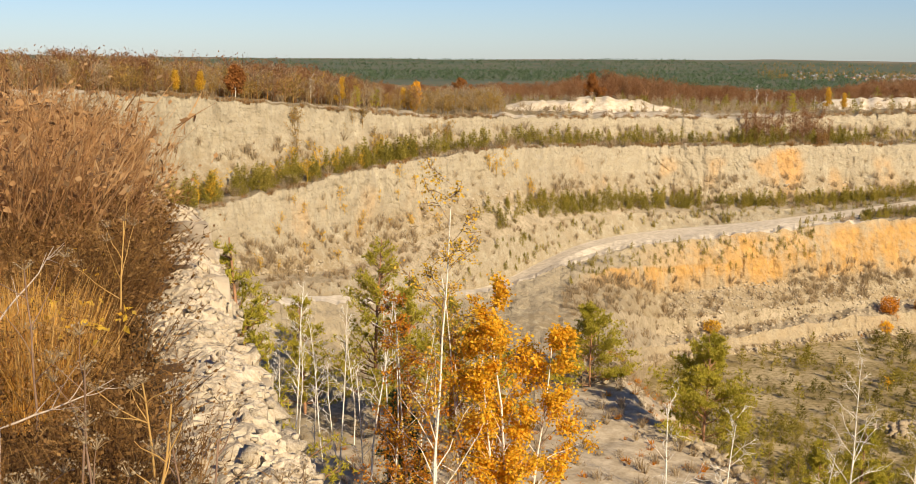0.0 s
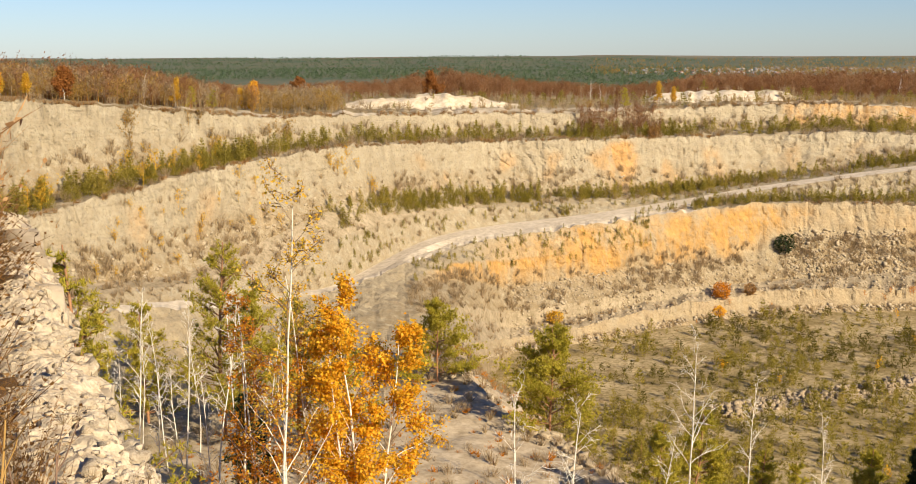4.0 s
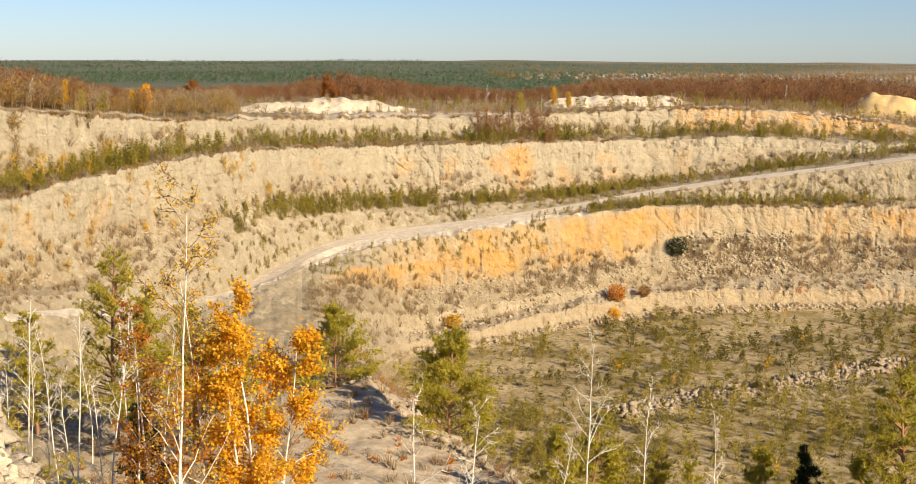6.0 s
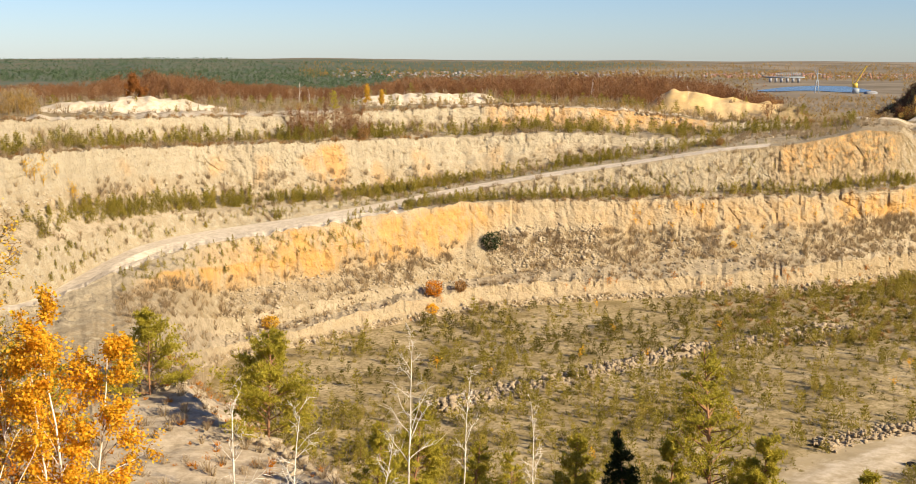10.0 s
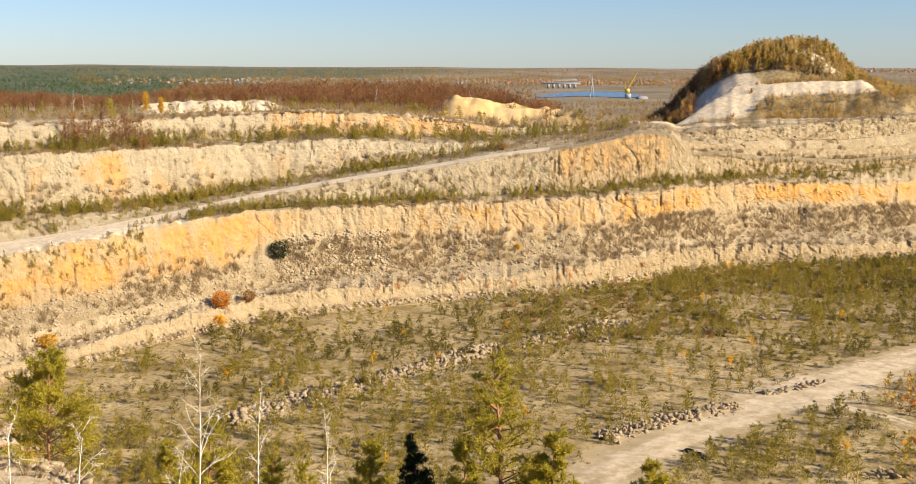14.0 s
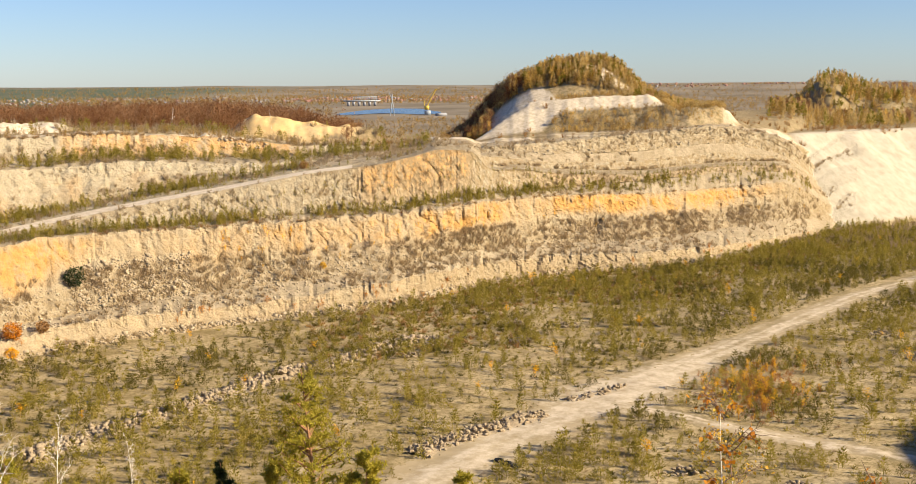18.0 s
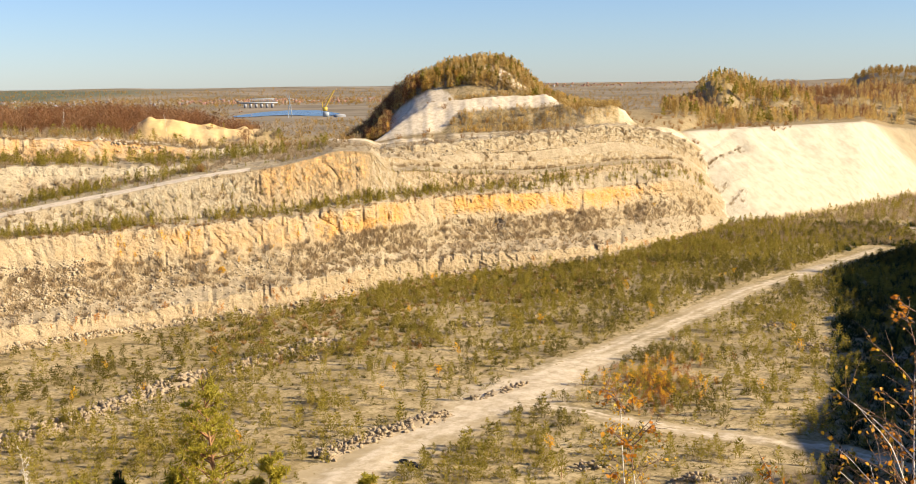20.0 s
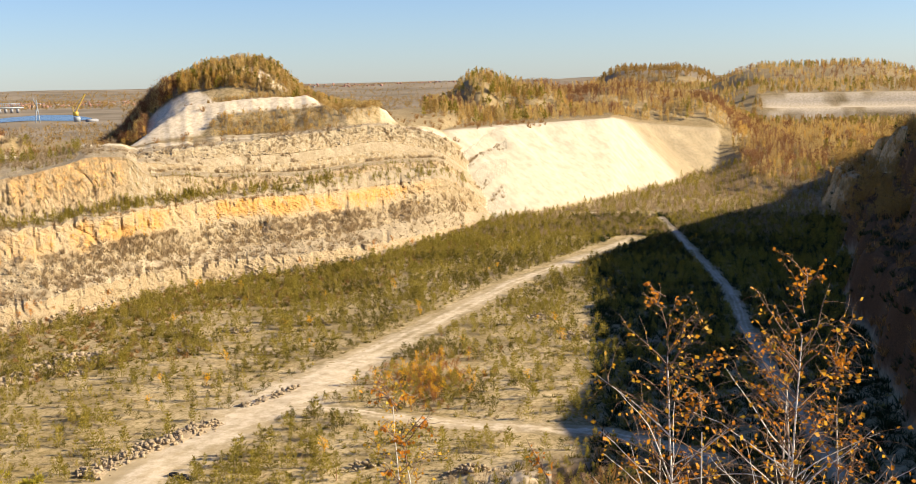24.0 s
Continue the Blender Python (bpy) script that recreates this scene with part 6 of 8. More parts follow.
            leaves.append(leafs(c, 0.30 if kind == "oak" else (0.2 if h > 9 else 0.3) if gold else 0.16, rng))
    if twigs:
        part("twig_spray", tri_mesh("twig_spray", *merge(*twigs), M_TWIG if not bare else M_BIRCH), tree)["kind"] = "stuff"
    if leaves:
        mat = {"pine": M_PINE, "spruce": M_SPRUCE, "birch": M_YELLOW, "gold": M_GOLD, "rust": M_RUST, "oak": M_OAK}[kind]
        part("foliage", tri_mesh("foliage", *merge(*leaves), mat), tree, {"pine": "yellow-green needle tufts", "spruce": "dark green needles", "birch": "thin yellow autumn leaves", "gold": "dense golden-orange autumn leaves", "rust": "thin rust-orange autumn leaves", "oak": "brown-orange oak leaves"}[kind])
    return tagged(tree, label, category, group)


def near_trees():
    gold, bare = "slender birch full of golden-orange leaves below the rim", "leafless white birch stem on the terrace"
    plant_tree("birch_tree", 2.75, 62, -11.0, "gold", gold, seed=1)
    plant_tree("birch_tree", 3.45, 63.5, -12.2, "gold", gold, seed=3)
    plant_tree("birch_tree", 2.0, 63, -12.4, "gold", gold, seed=10)
    plant_tree("birch_tree", 1.0, 66, -13.2, "rust", "low birch with rust-orange leaves", seed=2)
    plant_tree("birch_tree", -1.0, 58, -4.7, "birch", "tall thin birch with sparse yellow leaves", seed=4)
    plant_tree("birch_tree", -2.4, 62, -10.6, "rust", "birch with rust-orange leaves under a taller one", seed=5)
    plant_tree("birch_tree", -3.6, 60, -12.6, "rust", "birch with rust-orange leaves beside thin white stems", seed=6)
    plant_tree("birch_tree", 0.3, 64, -8.6, "birch", "thin birch with a few yellow leaves", seed=7)
    plant_tree("birch_tree", -0.6, 60, -14.0, "rust", "low birch with rust-orange leaves", seed=8)
    for k, (a, r, t) in enumerate([(-8.9, 88, -11.5), (-8.3, 84, -9.9), (-7.9, 90, -12.5), (-6.7, 86, -11.8), (-6.0, 82, -10.7), (-4.4, 80, -10.4), (-3.2, 76, -10.6), (-5.2, 90, -12.2), (-7.2, 80, -14.0), (-5.6, 74, -13.6), (-9.3, 78, -13.4), (-4.9, 70, -14.4), (0.9, 74, -12.8), (-1.9, 84, -12.0)]):
        plant_tree("birch_tree", a, r, t, "bare", bare, seed=20 + k, lean=((-0.06, 0.05, 0.1)[k % 3], 0), group="bare birches on the terrace")
    for k, (a, r, t) in enumerate([(-7.5, 98, -11.2), (-3.9, 94, -8.6), (-2.5, 90, -10.2), (-0.3, 92, -11.0), (1.6, 88, -12.4)]):
        plant_tree("pine_tree", a, r, t, "openpine", "green pine standing among bare birches", seed=40 + k, group="pines on the terrace")
    plant_tree("pine_tree", -10.4, 58, -8.6, "openpine", "thin pine rising below the chalk edge", seed=51)
    plant_tree("pine_tree", 6.6, 109, -11.7, "broadpine", "broad young pine on the grey terrace", seed=52)
    plant_tree("pine_tree", 12.2, 97, -13.0, "broadpine", "bushy yellow-green pine at the rocky terrace corner", seed=53)
    plant_tree("pine_tree", 34.1, 72, -13.5, "openpine", "tall open pine with a reddish trunk below the rim", seed=54)
    plant_tree("pine_tree", 19.2, 78, -16.4, "pine", "dense green pine below a white snag", seed=55)
    plant_tree("pine_tree", 17.6, 74, -17.4, "pine", "dense green pine on the near slope", seed=56)
    plant_tree("pine_tree", 27.4, 78, -17.9, "pine", "yellow-green pine on the near slope", seed=57)
    plant_tree("pine_tree", 24.4, 76, -18.6, "pine", "small green pine on the near slope", seed=58)
    plant_tree("pine_tree", 22.5, 80, -18.3, "pine", "small green pine on the near slope", seed=59)
    plant_tree("pine_tree", 32.2, 74, -17.6, "pine", "small green pine beside a taller one", seed=60)
    plant_tree("pine_tree", 36.2, 70, -17.2, "pine", "small green pine beside a taller one", seed=61)
    plant_tree("pine_tree", 41.1, 62, -18.1, "pine", "thin young pine tip beside the track", seed=62)
    plant_tree("spruce_tree", 30.0, 76, -17.6, "spruce", "small dark green spruce on the near slope", seed=64)
    plant_tree("spruce_tree", -2.0, 66, -15.8, "spruce", "dark green spruce among orange birches", seed=65)
    white = "dead white birch with crooked bare limbs"
    plant_tree("dead_birch", 19.1, 70, -12.7, "snag", white, seed=66)
    plant_tree("dead_birch", 22.0, 66, -14.5, "bare", white, seed=67)
    plant_tree("dead_birch", 25.6, 64, -16.0, "bare", white, seed=68, lean=(-0.12, 0))
    plant_tree("dead_birch", 10.9, 58, -14.9, "snag", white, seed=69, lean=(-0.1, 0))
    plant_tree("dead_birch", 12.7, 56, -16.0, "snag", white, seed=70, lean=(0.15, 0))
    plant_tree("dead_birch", 16.9, 54, -17.4, "snag", white, seed=71, lean=(0.3, 0))
    plant_tree("dead_birch", -10.4, 60, -10.8, "snag", white, seed=72)
    plant_tree("birch_tree", 54.4, 46, -14.0, "birch", "pale thin birch with yellow leaf tufts", seed=74, leafy=0.28)


near_trees()


LEAVES = [tri_mesh("leaf", *leafs(np.zeros((1, 3)), 0.046, np.random.default_rng(s), 0.7), leaf_material("birch_leaf", [(0.62, 0.29, 0.015), (0.74, 0.41, 0.028), (0.78, 0.49, 0.05), (0.62, 0.25, 0.012)], 0.55, 0.35, "object") if s == 900 else None) for s in range(900, 906)]
for me in LEAVES[1:]:
    me.materials[0] = LEAVES[0].materials[0]


def rim_birch(az, r, base, top, seed, lean, label, separate=False):
    """A young birch close below the rim: white stem, hanging brown twigs, single golden leaves."""
    rng = np.random.default_rng(seed)
    x, y = P2(az, r)
    z0, z1 = r * math.tan(radians(base)), r * math.tan(radians(top))
    gz = float(floor_z(np.array([x]), np.array([y]))[0][0])
    z0 = min(z0, gz)
    h = z1 - z0
    tree = new("birch_tree")
    tree.location = (x, y, z0 - 0.1)
    path = grow(rng, (0, 0, 0), (lean[0], lean[1], 1), h + 0.1, 16, 0.012, 0.03)
    path[:, 2] *= (h + 0.1) / path[-1, 2]
    rad = np.interp(path[:, 2], [0, h - 2.2, h], [0.026, 0.011, 0.0015])
    part("trunk", tri_mesh("trunk", *stem(path[:-1], rad[:-1], 8), M_BIRCH, True), tree, "thin white birch stem")
    at = lambda zz: np.array([np.interp(zz, path[:, 2], path[:, k]) for k in range(3)])
    twigs, spots = [], []
    lo = max(0.3, h - 2.6)
    for k in range(34):
        zz = rng.uniform(lo, h - 0.05)
        a = rng.uniform(0, 2 * math.pi)
        L = min((0.3 + 0.40 * (h - zz)) * rng.uniform(0.5, 1.0), 1.1)
        limb = grow(rng, at(zz), (math.cos(a), math.sin(a), rng.uniform(0.6, 1.5)), L, 7, 0.10, -0.02)
        own, leafy = [], [limb[rng.integers(2, 8, 4)]]
        for q in range(5):
            s0 = limb[rng.integers(2, 7)]
            tw = grow(rng, s0, rng.normal(size=3) * 0.7 + np.array([math.cos(a), math.sin(a), 0.4]), L * rng.uniform(0.25, 0.6), 4, 0.16, -0.10)
            own.append(stem(tw, np.linspace(0.003, 0.001, 5), 3))
            leafy.append(tw[rng.integers(1, 5, 2)])
        if L > 0.4:
            bough = part("limb", tri_mesh("limb", *stem(limb, np.linspace(0.007, 0.0016, 8), 5), M_BIRCH if L > 0.75 else M_TWIG), tree)
            part("twig_spray", tri_mesh("twig_spray", *merge(*own), M_TWIG), bough)
            if separate:
                for c in np.concatenate(leafy):
                    if rng.uniform() < 0.75:
                        ob = new("leaf", LEAVES[rng.integers(len(LEAVES))])
                        ob.parent = bough
                        s1 = rng.uniform(0.75, 1.2)
                        ob.matrix_basis = Matrix.LocRotScale(Vector(c), Euler((rng.normal(0, 0.7), rng.normal(0, 0.7), rng.uniform(0, 6.28))), Vector((s1, s1, s1)))
                continue
        else:
            twigs += own + [stem(limb, np.linspace(0.005, 0.0015, 8), 4)]
        spots += leafy
    if twigs:
        part("twig_spray", tri_mesh("twig_spray", *merge(*twigs), M_TWIG), tree, "fine reddish-brown twigs")
    if spots:
        c = np.concatenate(spots)
        c = c[rng.uniform(size=len(c)) < 0.75]
        part("foliage", tri_mesh("foliage", *leafs(c, 0.044, rng, 0.7), M_RUST), tree, "single golden leaves on hanging twigs")["kind"] = "stuff"
    return tagged(tree, label, "tree", "young birches below the rim")


for k, (a, r, t, lean) in enumerate([(71.3, 9.0, -7.95, (0.02, 0)), (73.9, 9.6, -9.6, (0.03, 0.02)), (69.0, 9.4, -9.3, (-0.02, 0)), (65.2, 9.0, -13.6, (-0.16, 0.2)), (72.6, 10.4, -11.5, (0.05, 0)), (67.2, 10.6, -14.2, (0.05, 0.05)), (75.6, 8.6, -13.2, (0.14, -0.05)), (70.1, 8.4, -13.0, (-0.05, 0)), (66.4, 8.2, -17.0, (-0.1, 0.05))]):
    rim_birch(a, r, -34, t, 300 + k, lean, "young white birch with scattered golden leaves below the rim", k < 4)


def bush(name, strip, az, el, size, tem, mat, label, seed):
    """A single bush on the wall, at the bearing and height at which it grows."""
    _, X, Y, Z = GROUND[strip]
    A, E = np.degrees(np.arctan2(X, Y)), np.degrees(np.arctan2(Z, np.hypot(X, Y)))
    i = np.unravel_index(np.argmin((A - az) ** 2 + (E - el) ** 2), X.shape)
    rng = np.random.default_rng(seed)
    ob = new(name)
    ob.location = (X[i], Y[i], Z[i] - 0.1)
    n = 900
    c = unit(rng.normal(size=(n, 3))) * (rng.uniform(0.3, 1, (n, 1)) ** 0.5) * np.array([0.5, 0.5, 0.48]) * size
    c *= 1 + 0.3 * vnoise(c[:, 0] * 3 / size, c[:, 1] * 3 / size, c[:, 2] * 3 / size, seed)[:, None]
    c[:, 2] += size * 0.42
    c[:, 2] = np.maximum(c[:, 2], 0.05)
    for _ in range(7):
        part("stem", tri_mesh("stem", *stem(grow(rng, (0, 0, 0), (rng.normal(), rng.normal(), 1.6), size * 0.7, 4, 0.15, 0), np.linspace(0.05, 0.015, 5), 5), M_TWIG), ob, "dark woody stem")
    part("foliage", tri_mesh("foliage", *leafs(c, size * 0.09, rng), mat), ob)
    return tagged(ob, label, "bush")


bush("bush", "rock_face_ochre", 23.2, -9.1, 3.4, SAPLINGS, M_SPRUCE, "round dark green bush on the scree", 1)
bush("bush", "low_bench", 20.7, -12.1, 3.0, TUFTS, M_RUST, "orange autumn bush at the edge of the lowest bench", 2)
bush("bush", "rock_face_low", 20.3, -12.3, 2.0, TUFTS, M_GOLD, "small golden bush beside an orange one", 3)
bush("bush", "low_bench", 22.0, -11.8, 2.2, TUFTS, M_WEED, "brown leafy bush on the lowest bench", 4)
bush("bush", "rock_face_ochre", 34.8, -8.8, 1.3, TUFTS, M_YELLOW, "small yellow-green bush on the scree", 5)
bush("bush", "low_bench", 12.4, -12.9, 2.4, TUFTS, M_YELLOW, "yellow bush on the low ledge", 6)
bush("bush", "cut_slope", 34.0, -4.0, 1.8, TUFTS, M_WEED, "brown bush beside the climbing road", 7)
bush("bush", "middle_bench", 17.0, -3.9, 2.6, TUFTS, M_WEED, "red-brown bush on the middle bench", 8)


def rim_tree(az, top, r, kind, label, seed):
    x, y = P2(az, r)
    z = float(upland_z(np.array([x]), np.array([y]))[0])
    return plant_tree({"pine": "pine_tree", "oak": "oak_tree"}.get(kind, "birch_tree"), az, r, top, kind, label, seed=seed, z=z)


for k, (a, t, r, kind, label) in enumerate([
        (-13.3, -0.7, 158, "birch", "yellowing birch on the higher rim"), (-12.2, -0.75, 160, "birch", "yellowing birch on the higher rim"), (-10.6, -0.55, 164, "oak", "orange-brown oak at the wood's edge"),
        (-7.1, -0.7, 176, "bare", "pale leafless aspen at the wood's edge"), (-5.7, -1.0, 178, "birch", "yellow larch at the rim"), (-5.0, -1.35, 180, "pine", "dark pine at the rim corner"), (-4.0, -1.5, 184, "pine", "green pine at the rim corner"),
        (-2.1, -1.25, 190, "gold", "golden birch at the rim corner"), (-2.7, -1.5, 190, "birch", "golden birch at the rim corner"), (0.1, -1.1, 240, "oak", "russet oak in front of the wood"), (6.4, -0.85, 262, "oak", "russet oak above a chalk mound"),
        (14.0, -1.1, 240, "bare", "tall pale leafless birch above the gully"), (14.5, -1.4, 242, "bare", "pale leafless birch above the gully"), (15.6, -1.5, 240, "pine", "round green pine on the rim"), (17.2, -1.25, 246, "birch", "yellow birch on the rim"), (17.9, -1.5, 246, "birch", "yellow birch on the rim"),
        (16.6, -1.6, 243, "bare", "thin bare tree on the rim"), (19.0, -1.5, 248, "bare", "thin bare tree on the rim"), (27.9, -0.9, 280, "bare", "pale birch before the wood"), (32.5, -1.15, 290, "bare", "pale birch before the wood")]):
    rim_tree(a, t, r, kind, label, 400 + k)

# ---- stones ----
STONE_MESHES = [tri_mesh("stone", v, f, M_STONE) for v, f in STONES]
SCREE_MESHES = [tri_mesh("stone", v, f, M_SCREE) for v, f in BLOCKS]
CHALK_MESHES = [tri_mesh("stone", v, f, M_CHALKSTONE) for v, f in BLOCKS]


def stone_parts(parent, pos, size, meshes, seed):
    rng = np.random.default_rng(seed)
    for p, s in zip(pos, size):
        ob = new("stone", meshes[rng.integers(len(meshes))])
        ob.parent = parent
        ob.matrix_basis = Matrix.LocRotScale(Vector(p), Euler(rng.uniform(-0.6, 0.6, 3) + np.array([0, 0, rng.uniform(0, 6)])), Vector((s, s * rng.uniform(0.7, 1.1), s * rng.uniform(0.45, 0.9))))


def ridge(pts, n, width, height, size, seed, label, keep=1.0):
    """A low wall of heaped stones along a line on the floor."""
    rng = np.random.default_rng(seed)
    c = curve_through(pts, 200)
    i = rng.integers(0, 199, n)
    t = unit(np.gradient(c, axis=0))
    off = rng.normal(0, 0.42, n).clip(-1, 1)
    bulk = np.clip(0.75 + 0.6 * fbm(i * 0.07, 0, 0, 3, seed), 0.15, 1.3)
    x = c[i, 0] - t[i, 1] * off * width + rng.normal(0, 0.3, n)
    y = c[i, 1] + t[i, 0] * off * width + rng.normal(0, 0.3, n)
    s = rng.uniform(size[0], size[1], n) * (0.6 + 0.4 * bulk)
    z = floor_z(x, y)[0] + height * bulk * (1 - np.abs(off)) * rng.uniform(0.0, 1, n) ** 0.6 + s * 0.05
    p = np.stack([x, y, z], 1)
    ob = new("rubble_ridge", tri_mesh("rubble_core", *core_of(c, t, width, height, seed), M_STONE))
    tagged(ob, label, "rubble")
    stone_parts(ob, p[:290], s[:290], STONE_MESHES, seed)
    if n > 290:
        V, F, o = [], [], 0
        for q, sz in zip(p[290:], s[290:]):
            v, f = STONES[rng.integers(len(STONES))]
            e = np.array(Euler(rng.uniform(0, 6, 3)).to_matrix())
            V.append(v @ e.T * sz + q)
            F.append(f + o)
            o += len(v)
        ex = new("rubble", tri_mesh("rubble", np.concatenate(V), np.concatenate(F), M_STONE))
        ex.parent = ob
        ex["kind"] = "stuff"
    return ob


def core_of(c, t, width, height, seed):
    """The packed heap under the stones."""
    u = np.linspace(-1, 1, 9)
    V = []
    for k in range(len(c)):
        b = max(0.1, 0.75 + 0.6 * float(fbm(np.array([k * 0.07]), 0, 0, 3, seed)[0]))
        x = c[k, 0] - t[k, 1] * u * width
        y = c[k, 1] + t[k, 0] * u * width
        z = floor_z(x, y)[0] - 0.15 + height * 0.7 * b * (1 - u * u) + 0.2 * vnoise(x * 1.5, y * 1.5, 0, seed) * (1 - u * u)
        V += list(np.stack([x, y, z], 1))
    F = []
    for k in range(len(c) - 1):
        for j in range(8):
            a = k * 9 + j
            F += [(a, a + 1, a + 10), (a, a + 10, a + 9)]
    return np.array(V), np.array(F)


ridge([P2(20.5, 132), P2(22, 136), P2(24.6, 141), P2(27.7, 148), P2(31, 157), P2(34.1, 166), P2(36.5, 173), P2(38.4, 179), P2(40.5, 180)], 1700, 2.4, 1.15, (0.2, 1.0), 501, "long low ridge of broken grey-brown stones across the floor")
ridge([P2(39.2, 125), P2(41, 130), P2(43.2, 135), P2(45.5, 141)], 420, 2.0, 0.7, (0.15, 0.75), 502, "low stony bank beside the wide track")
ridge([P2(46.8, 147), P2(48.0, 150), P2(49.2, 154)], 60, 1.0, 0.5, (0.25, 0.7), 503, "few pale stones at the edge of the track")


def heap(az, r, n, spread, height, size, seed, label="small heap of dumped stones on the floor"):
    rng = np.random.default_rng(seed)
    cx, cy = P2(az, r)
    q = rng.normal(0, 0.45, (n, 2)) * np.array([spread, spread * 0.6])
    a = radians(az)
    x, y = cx + q[:, 0] * math.cos(a) + q[:, 1] * math.sin(a), cy - q[:, 0] * math.sin(a) + q[:, 1] * math.cos(a)
    s = rng.uniform(size[0], size[1], n)
    z = floor_z(x, y)[0] + height * np.exp(-(q ** 2).sum(1) / (spread * 0.6) ** 2) * rng.uniform(0, 1, n) + s * 0.1
    ob = new("stone_heap")
    tagged(ob, label, "stone heap", "stone heaps on the floor")
    stone_parts(ob, np.stack([x, y, z], 1), s, STONE_MESHES, seed)


for k, (a, r, n, sp) in enumerate([(46.7, 193, 46, 2.6), (44.5, 180, 40, 2.6), (44.2, 194, 26, 2.0), (48.1, 175, 20, 1.6), (50.6, 196, 46, 3.4), (57.8, 116, 60, 3.0), (54.3, 206, 24, 2.0), (63.3, 181, 70, 5.0), (61.5, 196, 40, 4.0), (52.5, 120, 30, 2.4), (66.8, 176, 40, 5.0), (39.0, 171, 20, 2.0)]):
    heap(a, r, int(n * 1.5), sp, 0.8, (0.15, 0.7), 520 + k)


def loose_stones(strip, n, lo, hi, az, size, seed, label, power=1.0):
    p = strip_points(strip, n, lo, hi, az, seed, power)
    p[:, 2] += 0.1
    g = np.random.default_rng(seed)
    s = size[0] + (size[1] - size[0]) * g.beta(1, 3, len(p))
    scatter("stones", STONES, p, s, M_SCREE, label, "stones", seed=seed)


loose_stones("rock_face_ochre", 1600, 0.0, 0.62, (23.4, 28.5), (0.25, 1.0), 541, "grey scree of broken stones below the ochre face")
loose_stones("rock_face_ochre", 2600, 0.0, 0.35, (10, 58), (0.15, 0.75), 542, "fallen stones at the foot of the ochre face")
loose_stones("low_bench", 1500, 0.0, 1.0, (10, 58), (0.15, 0.8), 543, "rubble strewn on the lowest bench")
loose_stones("rock_face_low", 1200, 0.0, 0.3, (9, 58), (0.2, 1.0), 544, "boulders at the foot of the lowest face")
loose_stones("rock_face_middle", 700, 0.0, 0.3, (-20, 57), (0.25, 0.9), 545, "fallen stones at the foot of the middle face")
loose_stones("rock_face_upper", 260, 0.5, 1.0, (30.0, 32.4), (0.2, 1.1), 546, "broken blocks on the rim mound")


def terrace_corner():
    rng = np.random.default_rng(550)
    ob = new("rock_outcrop")
    n = 290
    u = rng.uniform(0, 1, n)
    c = curve_through([P2(18, 81), P2(14, 90), P2(12, 96), P2(10, 106), P2(8.4, 118), P2(8.0, 130)], 100)
    i = (u * 99).astype(int)
    x = c[i, 0] + rng.normal(0, 2.0, n)
    y = c[i, 1] + rng.normal(0, 2.0, n)
    s = 0.25 + 1.5 * rng.beta(1.0, 3.2, n)
    z = floor_z(x, y)[0] + s * 0.05
    tagged(ob, "tumbled pale rock slabs at the corner of the terrace", "rocks")
    stone_parts(ob, np.stack([x, y, z], 1), s, SCREE_MESHES, 551)


terrace_corner()


# chalk edge beside the camera: a broken crust with loose stones
EDGE = [P2(-14.4, 19.6), P2(-12.5, 17.0), P2(-11.3, 12.3), P2(-10.9, 9.9), P2(-9.8, 8.7), P2(-8.6, 7.2), P2(-6.2, 6.1), P2(-2.5, 5.0)]


